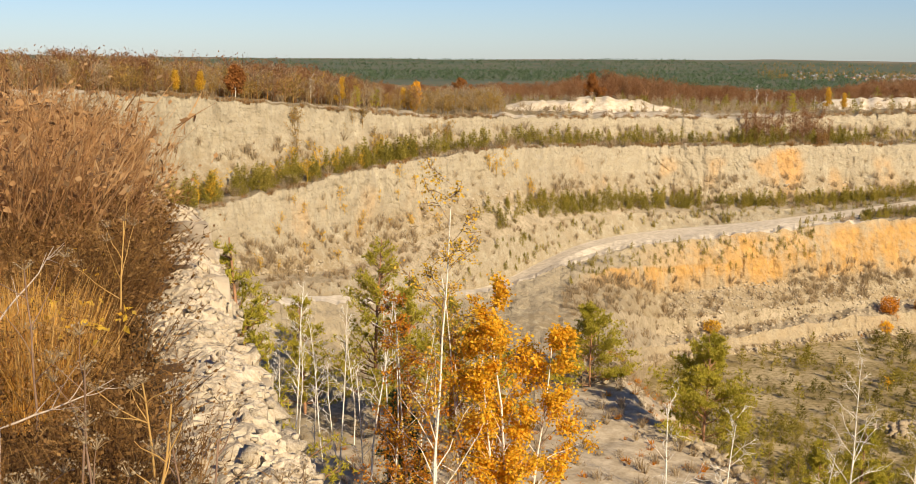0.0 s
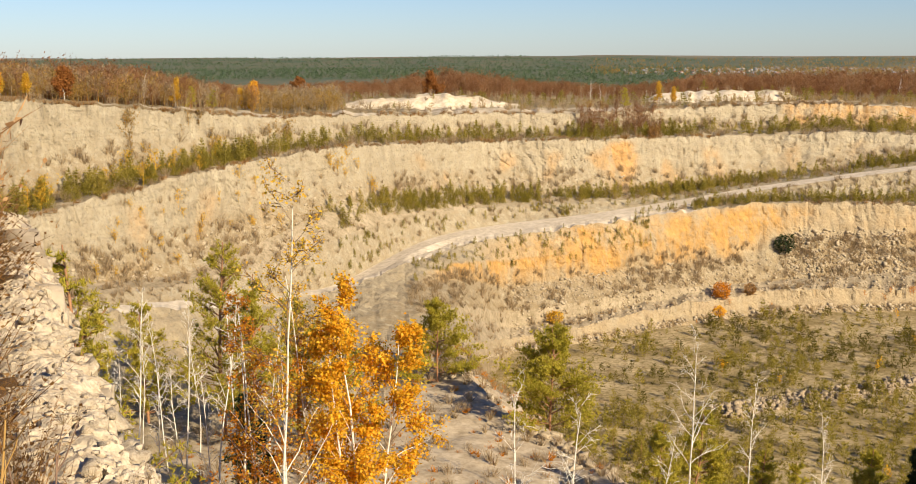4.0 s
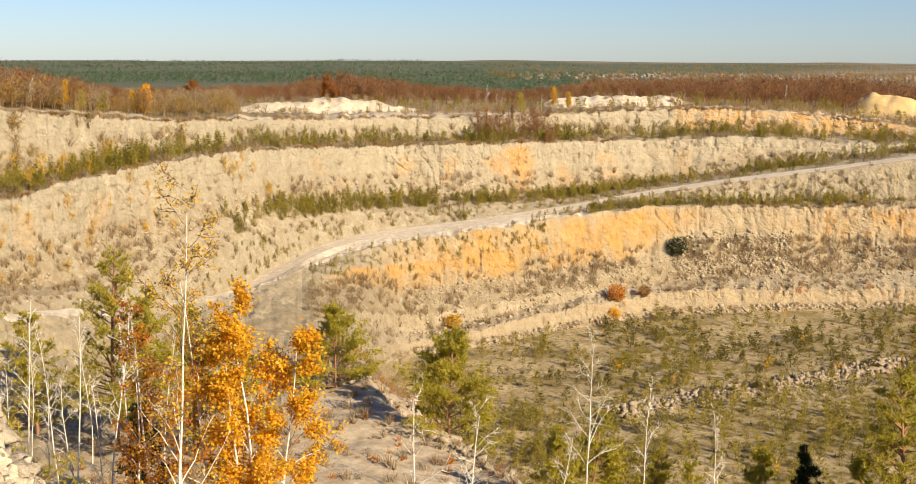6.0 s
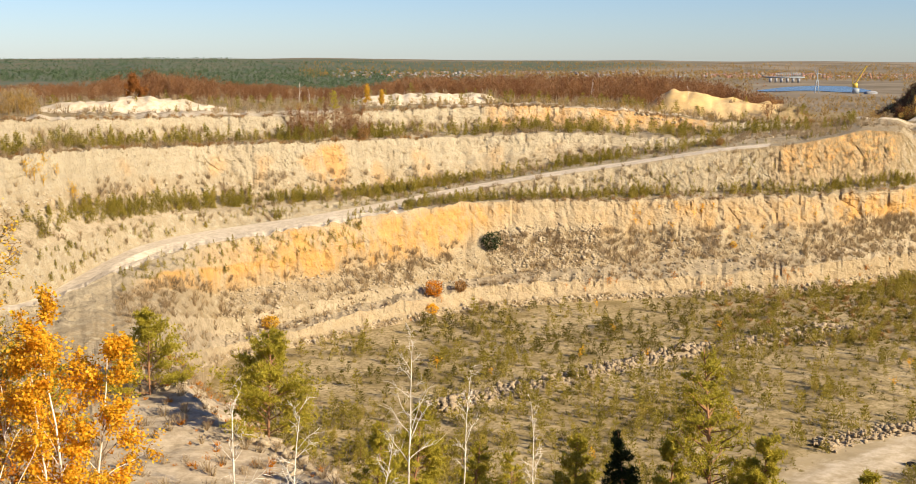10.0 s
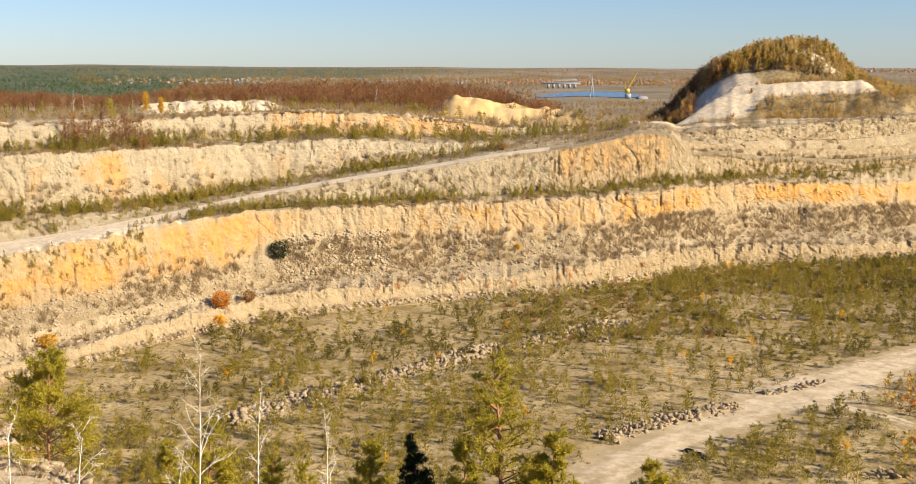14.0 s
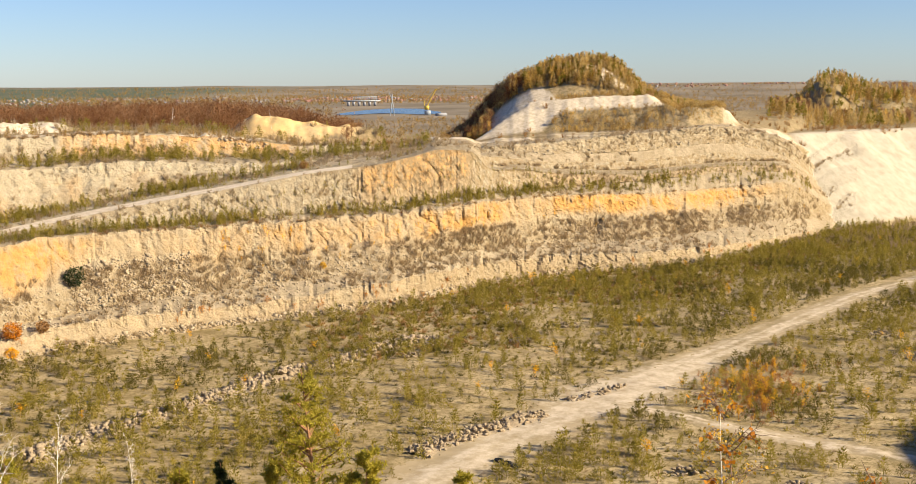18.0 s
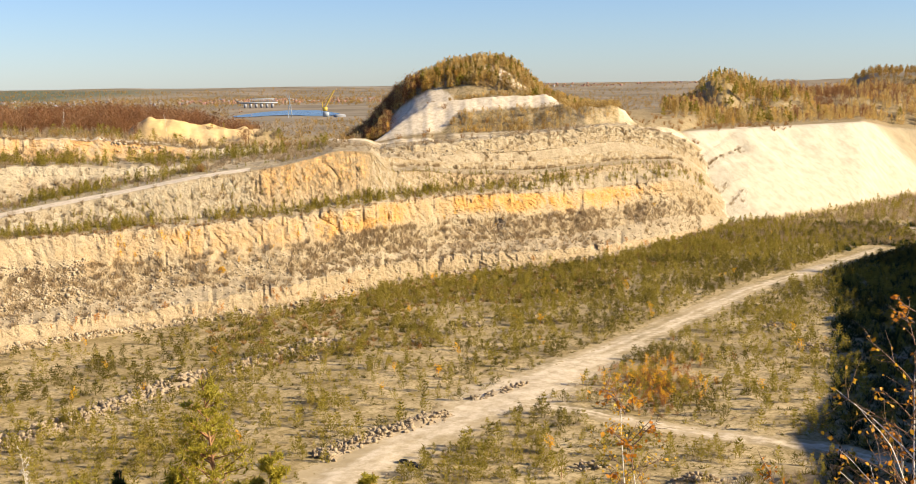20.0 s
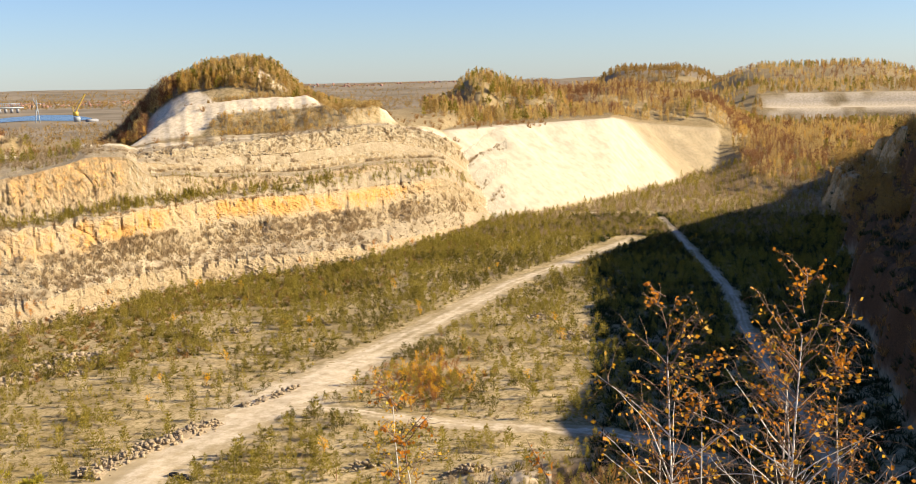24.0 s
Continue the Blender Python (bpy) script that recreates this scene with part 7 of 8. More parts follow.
def chalk_edge():
    c = curve_through(EDGE, 620)
    t = unit(np.gradient(c, axis=0))
    left = np.stack([t[:, 1], -t[:, 0]], 1)          # towards the brush
    if np.dot(left[310], np.array([-1.0, 0.0])) < 0:
        left = -left
    dist = np.hypot(c[:, 0], c[:, 1])
    wide = np.interp(dist, [5, 7, 9, 12, 17, 20], [0.75, 0.7, 0.62, 0.75, 0.6, 0.35])
    across = np.concatenate([[-0.16, -0.13, -0.10], np.linspace(-0.07, 1.3, 60)])[:, None]
    X = c[None, :, 0] + left[None, :, 0] * across * wide
    Y = c[None, :, 1] + left[None, :, 1] * across * wide
    jag = 0.15 * fbm(X * 1.9, Y * 1.9, 0, 3, 601) - 0.09 * np.abs(fbm(X * 4.2, Y * 4.2, 0, 3, 602)) + 0.06 * np.round(2.5 * fbm(X * 5.5, Y * 5.5, 1, 2, 610)) / 2.5 + 0.035 * fbm(X * 17, Y * 17, 0, 2, 611)
    crack = np.abs(fbm(X * 3.1, Y * 3.1, 3, 3, 603))
    Z = -2.27 + 0.12 * np.sin(np.clip(across, 0, 1) * math.pi) + jag * np.clip(1.2 - np.clip(across, 0, 1.2), 0, 1) - 0.30 * np.exp(-(crack / 0.03) ** 2) - 1.2 * np.clip(vnoise(X * 3.3, Y * 3.3, 0, 609) - 0.55, 0, 0.3)
    Z = Z - np.interp(across, [-0.16, -0.13, -0.10, -0.05, 0.0], [3.0, 2.0, 1.1, 0.4, 0]) - np.interp(across, [1.05, 1.3], [0, 0.3])
    side = 0.16 * fbm(X * 3, Y * 3, Z * 3, 3, 604) * (across < 0.12)
    X, Y = X + left[None, :, 0] * side, Y + left[None, :, 1] * side
    ob = sheet("chalk_edge", X, Y, Z, M_CHALKSTONE)
    tagged(ob, "broken crust of pale chalk along the rim beside dry brush", "rock", kind="structure")
    rng = np.random.default_rng(605)
    n = 760
    i = (619 * rng.uniform(0, 1, n)).astype(int)
    f = rng.uniform(-0.08, 1.05, n)
    x = c[i, 0] + left[i, 0] * f * wide[i] + rng.normal(0, 0.05, n)
    y = c[i, 1] + left[i, 1] * f * wide[i] + rng.normal(0, 0.05, n)
    s = (0.03 + 0.20 * rng.beta(1, 5.0, n)) * (1 + 0.5 * (f < 0.12))
    row = np.clip(((f + 0.07) / 1.37 * 59).astype(int) + 3, 0, 62)
    z = Z[row, i] - s * 0.2
    p = np.stack([x, y, z], 1)
    big = np.argsort(-s)
    stone_parts(ob, p[big[:290]], s[big[:290]], CHALK_MESHES, 606)
    rest = big[290:]
    scatter("chalk_rubble", BLOCKS[:5], p[rest], s[rest], M_CHALKSTONE, "small chalk rubble on the broken edge", "rubble", seed=607)


chalk_edge()

# ---- dry brush on the rim beside the camera ----
def brush_points(n, az, r, seed, margin=0.25):
    g = np.random.default_rng(seed)
    a = g.uniform(az[0], az[1], n * 3)
    rr = np.sqrt(g.uniform(r[0] ** 2, r[1] ** 2, n * 3))
    x, y = polar(a, rr)
    inner = -seg_dist(x, y, RIM)
    wide = np.interp(np.hypot(x, y), [5, 9, 17, 20, 24], [1.0, 1.0, 0.9, 0.4, 0.1])
    k = inner > wide + margin * g.uniform(-1.2, 1, n * 3)
    x, y = x[k][:n], y[k][:n]
    return np.stack([x, y, near_height(x, y) - 0.03], 1)


def shrub_template(seed, n=95, spread=0.75, wide=0.010):
    """A leafless shrub one metre tall: many fine upright shoots with side twigs and withered leaves."""
    rng = np.random.default_rng(seed)
    a = rng.uniform(0, 2 * math.pi, n)
    d = unit(np.stack([np.cos(a) * rng.uniform(0, spread, n), np.sin(a) * rng.uniform(0, spread, n), np.ones(n)], 1))
    c = np.stack([np.cos(a), np.sin(a), np.zeros(n)], 1) * rng.uniform(0, 0.3, (n, 1))
    L = rng.uniform(0.5, 1.08, n)
    p1 = blades(c, d, L, wide, rng)
    m = n * 3
    k = rng.integers(0, n, m)
    c2 = c[k] + d[k] * (L[k] * rng.uniform(0.25, 0.95, m))[:, None]
    d2 = unit(d[k] + rng.normal(0, 0.45, (m, 3)))
    p2 = blades(c2, d2, rng.uniform(0.08, 0.28, m), wide * 0.7, rng)
    q = n * 2
    k = rng.integers(0, m, q)
    p3 = leafs(c2[k] + d2[k] * 0.08, 0.042, rng)
    return merge(p1, p2, p3)


def weed_template(seed, n=18):
    """Dry weed stalks with seed heads and curled leaves."""
    rng = np.random.default_rng(seed)
    a = rng.uniform(0, 2 * math.pi, n)
    d = unit(np.stack([np.cos(a) * rng.uniform(0, 0.4, n), np.sin(a) * rng.uniform(0, 0.4, n), np.ones(n)], 1))
    c = np.stack([np.cos(a), np.sin(a), np.zeros(n)], 1) * rng.uniform(0, 0.14, (n, 1))
    L = rng.uniform(0.5, 1.0, n)
    p1 = blades(c, d, L, 0.009, rng)
    m = 60
    k = rng.integers(0, n, m)
    c2 = c[k] + d[k] * (L[k] * rng.uniform(0.3, 1.0, m) ** 0.6)[:, None]
    p2 = leafs(c2 + rng.normal(0, 0.02, (m, 3)), 0.026, rng)
    p3 = blades(c2, unit(d[k] + rng.normal(0, 0.6, (m, 3))), rng.uniform(0.06, 0.2, m), 0.005, rng)
    return merge(p1, p2, p3)


def grass_template(seed, n=46):
    rng = np.random.default_rng(seed)
    a = rng.uniform(0, 2 * math.pi, n)
    d = unit(np.stack([np.cos(a) * rng.uniform(0, 0.7, n), np.sin(a) * rng.uniform(0, 0.7, n), np.ones(n)], 1))
    c = np.stack([np.cos(a), np.sin(a), np.zeros(n)], 1) * rng.uniform(0, 0.12, (n, 1))
    return blades(c, d, rng.uniform(0.4, 1.0, n), 0.012, rng)


SHRUBS = [shrub_template(s) for s in range(610, 614)]
WEEDS = [weed_template(s) for s in range(620, 625)]
GRASSES = [grass_template(s) for s in range(630, 633)]


def leafy_template(seed, n=16):
    """A withered leafy herb: a few crooked stalks with many small curled leaves."""
    rng = np.random.default_rng(seed)
    a = rng.uniform(0, 2 * math.pi, n)
    d = unit(np.stack([np.cos(a) * rng.uniform(0, 0.9, n), np.sin(a) * rng.uniform(0, 0.9, n), np.ones(n)], 1))
    c = np.stack([np.cos(a), np.sin(a), np.zeros(n)], 1) * rng.uniform(0, 0.2, (n, 1))
    L = rng.uniform(0.4, 1.0, n)
    m = 130
    k = rng.integers(0, n, m)
    q = c[k] + d[k] * (L[k] * rng.uniform(0.15, 1.0, m))[:, None] + rng.normal(0, 0.05, (m, 3))
    return merge(blades(c, d, L, 0.012, rng), leafs(q, 0.042, rng), blades(q, unit(rng.normal(size=(m, 3)) + np.array([0, 0, 0.4])), rng.uniform(0.08, 0.2, m), 0.007, rng))


LEAFY = [leafy_template(s) for s in range(660, 665)]


def thin_out(p, scale, level, seed):
    """Keep clumps and leave gaps between them."""
    return p[fbm(p[:, 0] * scale, p[:, 1] * scale, 0, 3, seed) > level]


def rim_brush():
    g = np.random.default_rng(642)
    reach = lambda p: np.hypot(p[:, 0], p[:, 1])
    bearing = lambda p: np.degrees(np.arctan2(p[:, 0], p[:, 1]))
    # tall leafless shrubs further along the rim, in one rounded thicket
    p = brush_points(150, (-27, -15.3), (12.0, 23), 641, 0.1)
    az = bearing(p)
    scatter("dry_shrubs", SHRUBS, p, np.interp(az, [-27, -20, -17.5, -15.5, -13.4], [2.2, 2.1, 1.75, 1.4, 1.1]) * g.uniform(0.65, 1.05, len(p)), M_SHRUB, "dense red-brown leafless shrubs on the rim", "shrubs", lean=0.16, seed=643)
    p = thin_out(brush_points(60, (-27, -19), (13.0, 22), 741, 0.1), 0.4, -0.1, 742)
    scatter("dry_grass", GRASSES, p, g.uniform(1.0, 1.7, len(p)), M_DRY, "tall pale reed grass behind the shrubs", "grass", lean=0.1, seed=743)
    p = thin_out(brush_points(60, (-27, -16.3), (8.0, 13), 644), 0.8, -0.12, 744)
    scatter("dry_shrubs", SHRUBS, p, np.interp(reach(p), [7, 9, 13], [0.55, 0.75, 1.05]) * g.uniform(0.6, 1.15, len(p)), M_DARKWEED, "brown leafless shrubs and briars", "shrubs", lean=0.25, seed=645)
    p = thin_out(brush_points(1900, (-28, -8), (3.4, 15), 646), 1.2, -0.05, 745)
    scatter("withered_herbs", LEAFY, p, np.interp(reach(p), [3, 6, 13], [0.32, 0.56, 0.9]) * g.uniform(0.55, 1.3, len(p)), M_HERB, "withered brown leafy herbs", "herbs", lean=0.3, seed=647)
    p = thin_out(brush_points(450, (-28, -8), (3.4, 13), 746), 0.9, 0.0, 747)
    scatter("dry_weeds", WEEDS, p, np.interp(reach(p), [3, 6, 12], [0.4, 0.6, 0.85]) * g.uniform(0.6, 1.2, len(p)), M_DARKWEED, "dry brown weeds with seed heads", "weeds", lean=0.2, seed=748)
    p = thin_out(brush_points(160, (-28, -9), (4.5, 14), 648), 0.7, 0.05, 749)
    scatter("dry_grass", GRASSES, p, g.uniform(0.3, 0.7, len(p)), M_STRAW, "withered straw-coloured grass on the rim", "grass", lean=0.25, seed=649)
    p = brush_points(150, (-22.5, -18.2), (7.6, 9.6), 650)
    scatter("dry_grass", GRASSES, p, g.uniform(0.55, 0.95, len(p)), M_STRAW, "patch of orange-gold withered grass", "grass", lean=0.2, seed=651)
    p = brush_points(1500, (-28, -8), (3.2, 13), 652)
    rng = np.random.default_rng(653)
    litter = [leafs(rng.normal(0, 0.08, (10, 3)) * np.array([1, 1, 0.3]) + np.array([0, 0, 0.05]), 0.06, rng) for _ in range(3)]
    scatter("leaf_litter", litter, p, g.uniform(0.5, 1.0, len(p)), M_HERB, "curled brown leaves lying between the weeds", "leaves", seed=654)
    p = brush_points(220, (-24, -12.5), (8, 17), 655)
    scatter("yellow_leaves", litter, p[:110] + np.array([0, 0, 0.45]), g.uniform(0.6, 1.3, 110), M_YELLOW, "yellowed leaves caught in the shrubs", "leaves", seed=656)


M_SHRUB = leaf_material("shrub_twigs", [(0.13, 0.06, 0.022), (0.30, 0.15, 0.058), (0.52, 0.29, 0.115), (0.66, 0.43, 0.21), (0.32, 0.14, 0.045)], patch=1.1)
M_HERB = leaf_material("withered_leaves", [(0.03, 0.014, 0.006), (0.09, 0.042, 0.014), (0.26, 0.13, 0.035), (0.50, 0.30, 0.11), (0.16, 0.062, 0.015)], patch=2.6)
rim_brush()


def umbel(az, r, h, seed, mat, lean, head=True):
    """A dead flower stalk, branched at the top, with dried heads."""
    rng = np.random.default_rng(seed)
    x, y = P2(az, r)
    z = float(near_height(np.array([x]), np.array([y]))[0])
    ob = new("dead_stalk")
    ob.location = (x, y, z - 0.03)
    main = grow(rng, (0, 0, 0), (lean, 0, 1), h, 8, 0.05, 0.0)
    part("stem", tri_mesh("stem", *stem(main, np.linspace(0.009, 0.004, 9), 6), mat), ob)
    tips = []
    for k in range(5):
        b = grow(rng, main[rng.integers(4, 8)], (rng.normal(), rng.normal(), 1.4), h * rng.uniform(0.18, 0.4), 4, 0.1, 0.03)
        part("branch", tri_mesh("branch", *stem(b, np.linspace(0.004, 0.0018, 5), 4), mat), ob)
        tips.append(b[-1])
    tips.append(main[-1])
    if head:
        pieces = []
        for tp in tips:
            n = 22
            d = unit(np.stack([rng.normal(size=n), rng.normal(size=n), rng.uniform(0.6, 1.6, n)], 1))
            pieces.append(blades(np.repeat(tp[None], n, 0), d, rng.uniform(0.04, 0.08, n), 0.004, rng))
            pieces.append(leafs(tp + d * 0.06, 0.014, rng))
        part("seed_head", tri_mesh("seed_head", *merge(*pieces), M_DRY), ob, "dried brown seed heads")["kind"] = "stuff"
    return tagged(ob, "dead branched flower stalk standing in the brush", "weed stalk", "dead stalks in the brush")


for k, (a, r, h, mat, lean) in enumerate([(-16.0, 4.6, 0.95, M_STRAW, 0.18), (-17.0, 4.4, 0.85, M_TWIG, -0.1), (-12.0, 5.0, 0.65, M_TWIG, 0.05), (-10.6, 4.8, 0.5, M_TWIG, 0.1), (-13.6, 4.9, 0.7, M_TWIG, -0.08), (-18.6, 5.6, 0.9, M_TWIG, 0.08), (-16.4, 8.8, 1.15, M_STRAW, 0.03), (-19.6, 5.0, 0.6, M_TWIG, -0.1), (-7.6, 5.2, 0.42, M_TWIG, 0.02), (-14.8, 5.6, 0.8, M_STRAW, 0.1), (-20.4, 6.4, 1.2, M_TWIG, 0.15)]):
    umbel(a, r, h, 700 + k, mat, lean, k != 0)


def dead_branch(az, r, z, L, direction, seed):
    rng = np.random.default_rng(seed)
    x, y = P2(az, r)
    ob = new("dead_branch")
    g = float(near_height(np.array([x]), np.array([y]))[0])
    ob.location = (x, y, g)
    up = z - g
    main = np.concatenate([[(0, 0, 0)], grow(rng, (0.02, 0, up * 0.35), direction, L, 7, 0.08, 0.02)])
    part("stem", tri_mesh("stem", *stem(main, np.linspace(0.008, 0.002, 9), 6), M_BENCHWOOD), ob, "weathered grey wood")
    for k in range(6):
        b = grow(rng, main[rng.integers(3, 8)], np.array(direction) + rng.normal(0, 0.6, 3), L * rng.uniform(0.2, 0.45), 4, 0.12, 0.0)
        part("branch", tri_mesh("branch", *stem(b, np.linspace(0.003, 0.001, 5), 4), M_BENCHWOOD), ob)
    return tagged(ob, "bare weathered grey branch in the brush", "branch")


M_BENCHWOOD = bark_material("weathered_wood", (0.34, 0.26, 0.19), (0.52, 0.42, 0.33))
dead_branch(-22.2, 7.0, -0.2, 0.62, (0.6, 0.2, 0.7), 720)
dead_branch(-22.0, 6.0, -0.9, 0.6, (0.9, 0.1, 0.35), 721)

# ---- far things: river, bridge, crane, village ----
def plain_material(name, color, rough=0.7, metal=0.0):
    m, nt, b = material(name)
    col = ramp(nt, noise_tex(nt, 0.8, 4, 0.6), [(0.3, tuple(c * 0.82 for c in color)), (0.7, color)])
    nt.links.new(col, b.inputs["Base Color"])
    b.inputs["Roughness"].default_value = rough
    b.inputs["Metallic"].default_value = metal
    return m


M_WATER = plain_material("river_water", (0.10, 0.16, 0.23), 0.25)
M_WHITE = plain_material("house_plaster", (0.36, 0.335, 0.31))
M_BRICK = plain_material("house_brick", (0.42, 0.22, 0.14))
M_ROOFRED = plain_material("red_roof", (0.40, 0.21, 0.16))
M_ROOFGREY = plain_material("grey_roof", (0.30, 0.31, 0.34))
M_STEEL = plain_material("bridge_steel", (0.30, 0.34, 0.38), 0.6)
M_CRANE = plain_material("crane_yellow", (0.60, 0.42, 0.06), 0.5)
M_RUBBER = plain_material("black_rubber", (0.018, 0.018, 0.018), 0.85)


def box(sx, sy, sz, base=True):
    z0 = 0 if base else -sz / 2
    V = np.array([(x * sx / 2, y * sy / 2, z0 + (sz if z else 0)) for z in (0, 1) for x, y in ((-1, -1), (1, -1), (1, 1), (-1, 1))])
    Q = [(0, 3, 2, 1), (4, 5, 6, 7), (0, 1, 5, 4), (1, 2, 6, 5), (2, 3, 7, 6), (3, 0, 4, 7)]
    return V, np.array([t for a, b, c, d in Q for t in ((a, b, c), (a, c, d))])


def moved(piece, x=0, y=0, z=0, rz=0.0):
    v, f = piece
    c, s = math.cos(rz), math.sin(rz)
    return np.stack([v[:, 0] * c - v[:, 1] * s + x, v[:, 0] * s + v[:, 1] * c + y, v[:, 2] + z], 1), f


def gable(sx, sy, h, over=0.5):
    a, b = sx / 2 + over, sy / 2 + over
    V = np.array([(-a, -b, -0.2), (a, -b, -0.2), (a, b, -0.2), (-a, b, -0.2), (-a, 0, h), (a, 0, h)])
    F = np.array([(0, 1, 5), (0, 5, 4), (2, 3, 4), (2, 4, 5), (0, 4, 3), (1, 2, 5), (0, 2, 1), (0, 3, 2)])
    return V, F


def river():
    a = np.linspace(35.6, 40.6, 60)
    t = np.linspace(0, 1, 12)[:, None]
    r0 = 1560 + 30 * np.sin(a * 1.7)
    r1 = np.interp(a, [35.6, 37.0, 38.3, 39.6, 40.6], [1580, 1800, 1900, 1860, 1640])
    X, Y = polar(a[None, :], r0 + (r1 - r0) * t)
    Z = np.full_like(X, -57.0)
    z = upland_z(X.ravel(), Y.ravel())
    ob = sheet("water", X, Y, np.full_like(X, float(z.max()) + 0.6), M_WATER, smooth=True)
    tagged(ob, "blue river beyond the quarry", "water", kind="structure")
    return float(z.max()) + 0.6


WATER_Z = river()


def bridge():
    x, y = P2(36.8, 2150)
    ob = new("bridge")
    ob.location = (x, y, WATER_Z)
    ob.rotation_euler = (0, 0, radians(-36.8 + 8))
    ob.scale = (0.8, 0.8, 0.62)
    L = 84
    part("deck", tri_mesh("deck", *moved(box(L, 9, 3.5), 0, 0, 12), M_STEEL), ob)
    for k in range(6):
        part("pier", tri_mesh("pier", *moved(box(5, 7, 13), -L / 2 + 12 + k * 12, 0, -1), M_ROOFGREY), ob, "grey concrete pier")
    for s in (-1, 1):
        part("top_chord", tri_mesh("top_chord", *moved(box(L * 0.62, 0.9, 1.3), 8, 4 * s, 25), M_STEEL), ob)
        for k in range(14):
            xa = 8 - L * 0.31 + k * L * 0.62 / 13
            part("strut", tri_mesh("strut", *moved(box(0.8, 0.8, 11), xa, 4 * s, 15), M_STEEL), ob)
    tagged(ob, "grey steel truss bridge on concrete piers over the river", "bridge")


bridge()


def beam(p, q, w):
    return stem([p, q], [w, w], 4)


def crane():
    az, r = 39.95, 1500
    x, y = P2(az, r)
    z = float(upland_z(np.array([x]), np.array([y]))[0])
    ob = new("crane")
    ob.location = (x, y, z)
    ob.rotation_euler = (0, 0, radians(-az))
    part("base", tri_mesh("base", *box(8, 7, 6), M_STEEL), ob)
    part("cabin", tri_mesh("cabin", *moved(box(6, 5, 5), -1, 0, 7), M_CRANE), ob)
    part("jib", tri_mesh("jib", *beam((-1, 0, 11), (11, 0, 33), 0.7), M_CRANE), ob, "slanting yellow lattice jib")
    part("stay", tri_mesh("stay", *beam((-4, 0, 18), (11, 0, 33), 0.25), M_CRANE), ob)
    part("mast", tri_mesh("mast", *beam((-4, 0, 10), (-4, 0, 18), 0.5), M_CRANE), ob)
    tagged(ob, "yellow dock crane with a slanting jib by the river", "crane")
    x, y = P2(38.25, 1490)
    z = float(upland_z(np.array([x]), np.array([y]))[0])
    ob = new("portal_crane")
    ob.location = (x, y, z)
    for s in (-1, 1):
        part("leg", tri_mesh("leg", *beam((3 * s, 0, 0), (1.2 * s, 0, 16), 0.6), M_STEEL), ob)
    part("mast", tri_mesh("mast", *beam((0, 0, 14), (0, 0, 27), 0.7), M_STEEL), ob)
    part("jib", tri_mesh("jib", *beam((0, 0, 20), (-5, 0, 29), 0.4), M_STEEL), ob)
    tagged(ob, "dark portal crane on the river bank", "crane")
    x, y = P2(40.6, 1480)
    z = float(upland_z(np.array([x]), np.array([y]))[0])
    ob = new("quay_shed")
    ob.location = (x, y, z)
    part("wall", tri_mesh("wall", *box(14, 7, 2.2), M_ROOFGREY), ob)
    part("roof", tri_mesh("roof", *moved(gable(14, 7, 1.2), 0, 0, 2.2), M_ROOFGREY), ob)
    tagged(ob, "long grey shed on the quay", "shed")


crane()


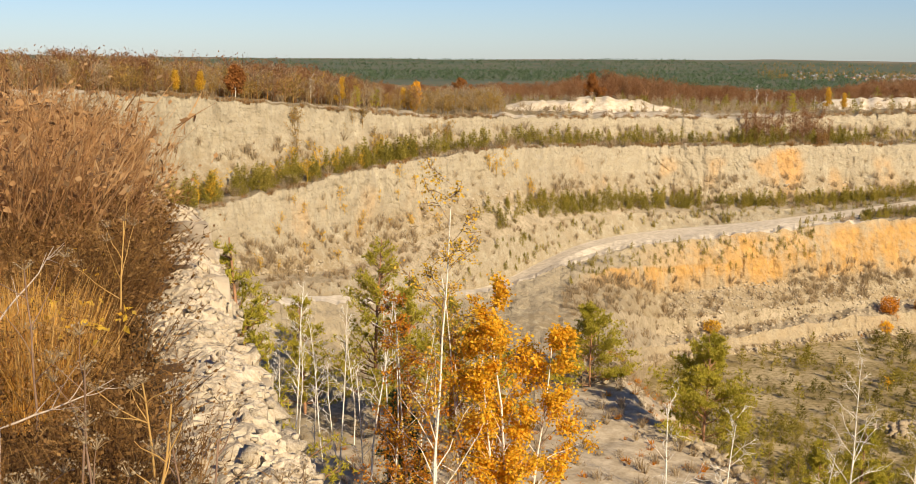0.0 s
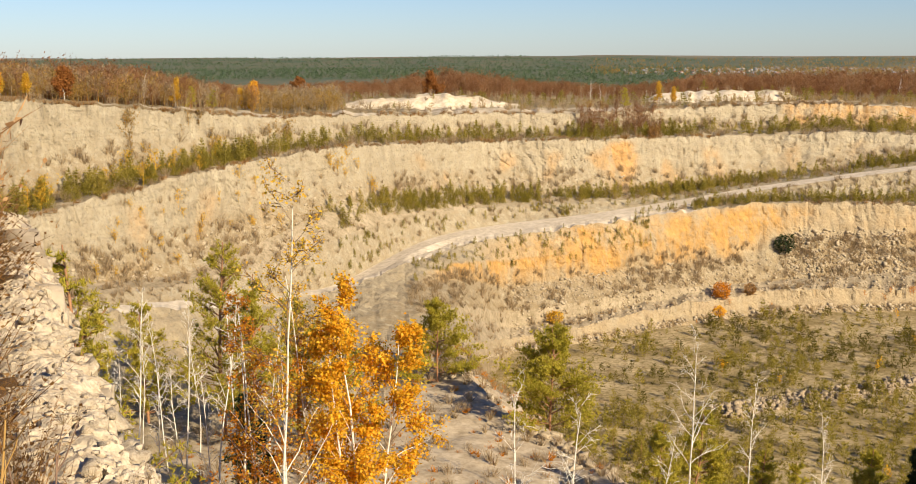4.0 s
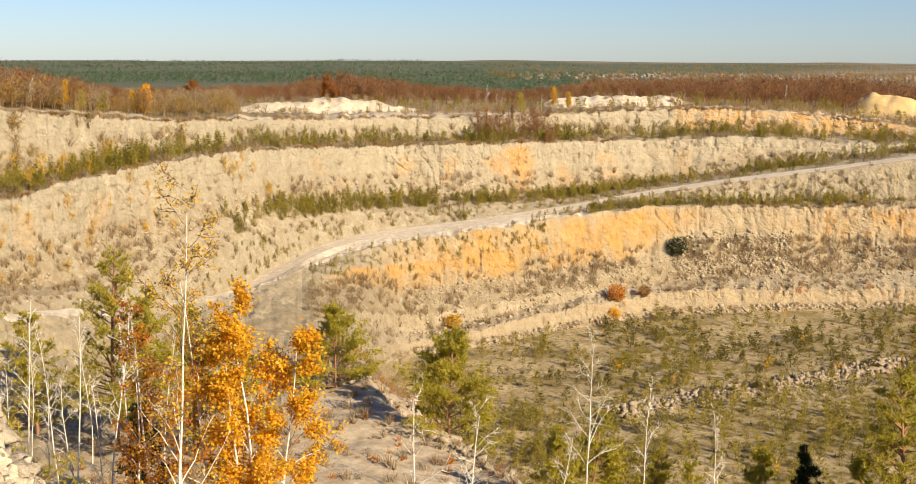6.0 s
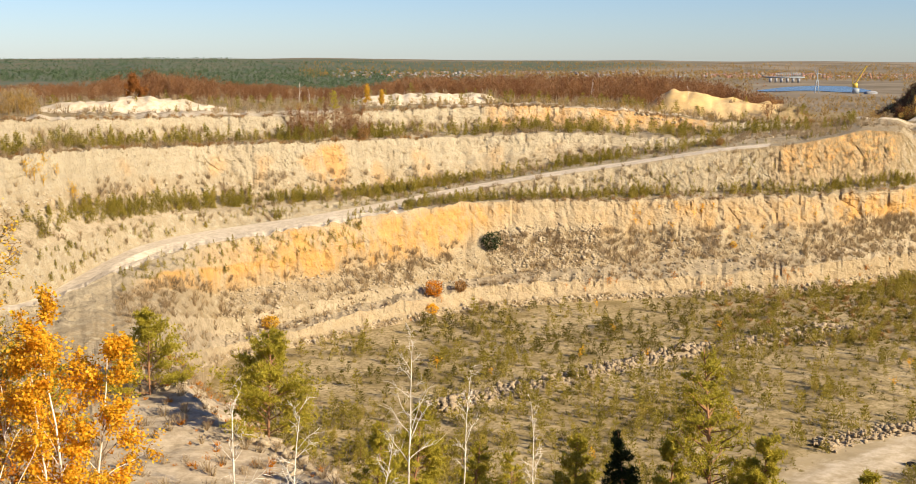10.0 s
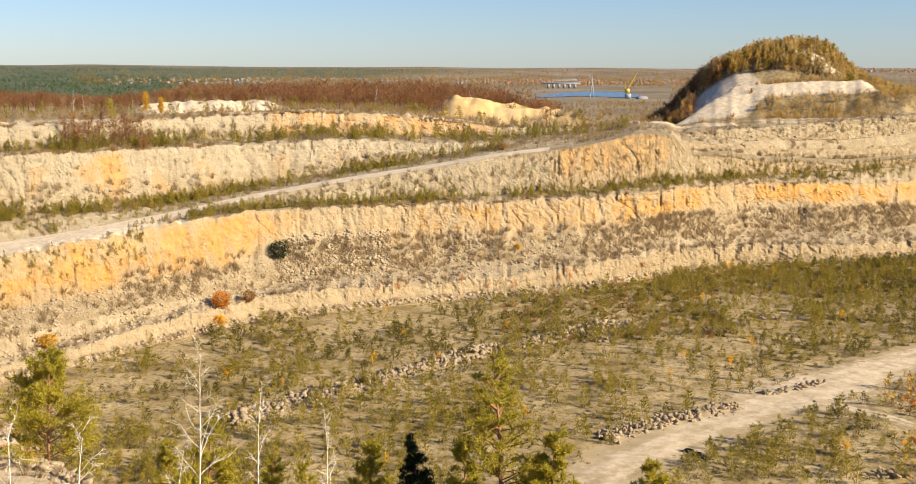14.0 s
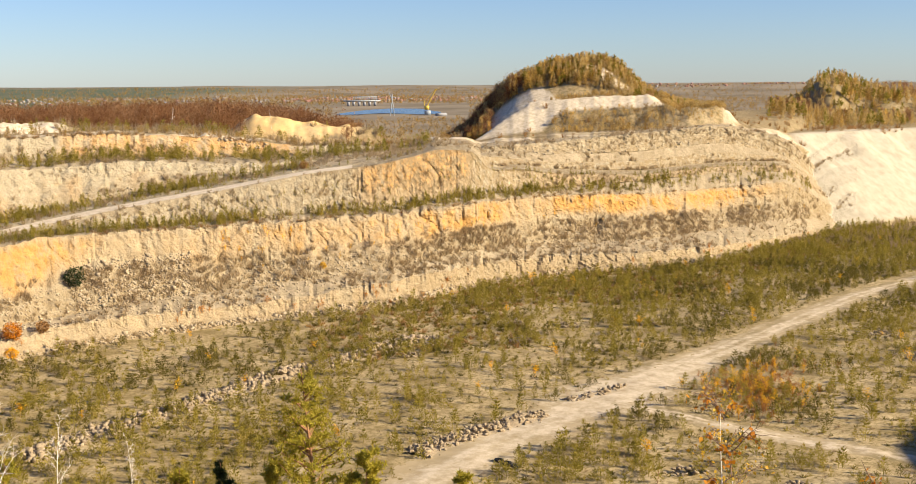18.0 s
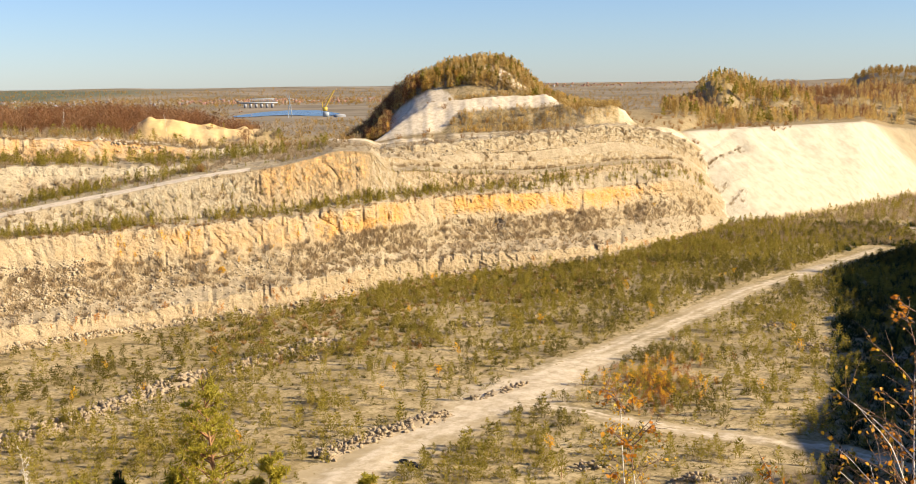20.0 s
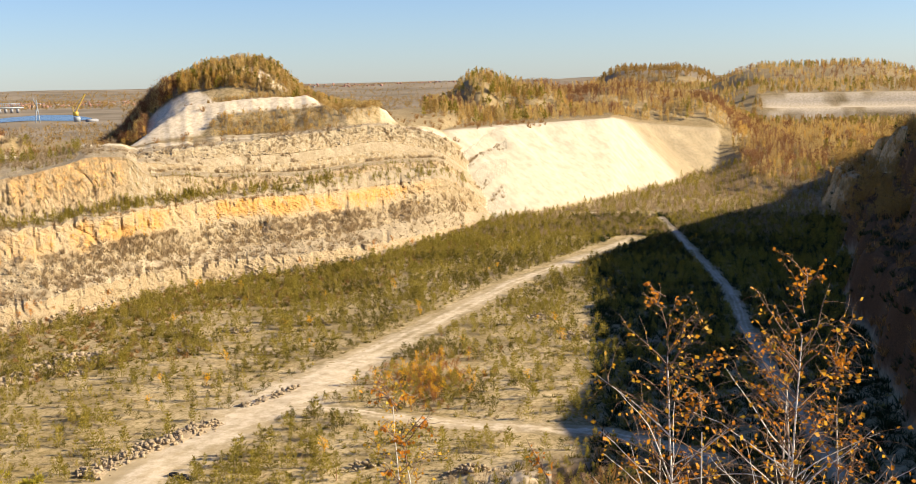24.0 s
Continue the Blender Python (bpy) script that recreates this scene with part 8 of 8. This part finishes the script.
def village():
    rng = np.random.default_rng(801)
    protos = []
    for k in range(4):
        ob = new("house")
        sx, sy, h = rng.uniform(11, 17), rng.uniform(9, 12), rng.uniform(5, 8)
        part("wall", tri_mesh("wall", *box(sx, sy, h), (M_WHITE, M_BRICK, M_WHITE, M_WHITE)[k]), ob)
        part("roof", tri_mesh("roof", *moved(gable(sx, sy, 4.5), 0, 0, h), (M_ROOFRED, M_ROOFGREY, M_ROOFGREY, M_ROOFRED)[k]), ob)
        tagged(ob, ("white house with a red gable roof", "brick house with a grey gable roof", "white house with a grey gable roof", "white house with a dark red roof")[k], "house", "houses of the far village")
        protos.append(ob)
    spots = []
    while len(spots) < 560:
        k = len(spots)
        if k < 260:
            a, r = rng.uniform(15.5, 32.5) if rng.uniform() < 0.7 else rng.uniform(19, 27), rng.uniform(2400, 3500)
        elif k < 480:
            a, r = rng.uniform(33.0, 42.5), rng.uniform(2600, 3300)
        else:
            a, r = rng.uniform(50, 60), rng.uniform(3600, 4400)
        spots.append((a, r))
    xy = np.array([P2(a, r) for a, r in spots])
    zz = upland_z(xy[:, 0], xy[:, 1])
    rest = []
    for k, ((x, y), z) in enumerate(zip(xy, zz)):
        if k % 4 == 0:
            pr = protos[(k // 4) % 4]
            ob = pr if k // 4 < 4 else copy_thing(pr, Matrix())
            ob.matrix_basis = pose(x, y, z - 0.3, 0, 0, rng.uniform(0, 180)) @ Matrix.Scale(rng.uniform(0.34, 0.56), 4)
        else:
            rest.append(moved(merge(box(6, 5.4, 2.7), moved(gable(6, 5.4, 2.2), 0, 0, 2.7)), x, y, z - 0.3, rng.uniform(0, 3)))
    half = len(rest) // 2
    for mat, group, lab in ((M_WHITE, rest[:half], "pale houses of the far village"), (M_ROOFRED, rest[half:], "red-roofed houses of the far village")):
        ob = new("village", tri_mesh("village", *merge(*group), mat))
        tagged(ob, lab, "houses", kind="stuff")


village()


def tyre(x, y, z, rz, tilt):
    n, m = 20, 8
    V, F = [], []
    for i in range(n):
        a = i / n * 2 * math.pi
        for j in range(m):
            b = j / m * 2 * math.pi
            rr = 0.40 + 0.14 * math.cos(b)
            V.append((rr * math.cos(a), rr * math.sin(a), 0.13 * math.sin(b) + 0.13))
            p, q = i * m + j, i * m + (j + 1) % m
            p2, q2 = ((i + 1) % n) * m + j, ((i + 1) % n) * m + (j + 1) % m
            F += [(p, p2, q2), (p, q2, q)]
    me = tri_mesh("tyre", np.array(V), np.array(F), M_RUBBER, True)
    t = new("tyre", me)
    t.matrix_world = pose(x, y, z, tilt, 0, rz)
    return tagged(t, "old black tyre lying on the sandy track", "tyre", "old tyres on the track")


for k, (a, r) in enumerate(((43.35, 122.3), (43.75, 121.2), (44.15, 120.2))):
    x, y, z = ground_at(a, r)
    tyre(x, y, z + 0.05, k * 40, (4, -8, 6)[k])

def village_trees():
    g = np.random.default_rng(810)
    a, r = g.uniform(14, 43, 1500), g.uniform(2250, 4300, 1500)
    x, y = polar(a, r)
    p = np.stack([x, y, upland_z(x, y) - 0.5], 1)
    scatter("village_trees", [woodland_template(s, 16, 0.26, 0.4) for s in (96, 97)], p, g.uniform(6, 12, len(p)), M_MIXED, "autumn trees between the far houses", "trees", seed=811)


village_trees()
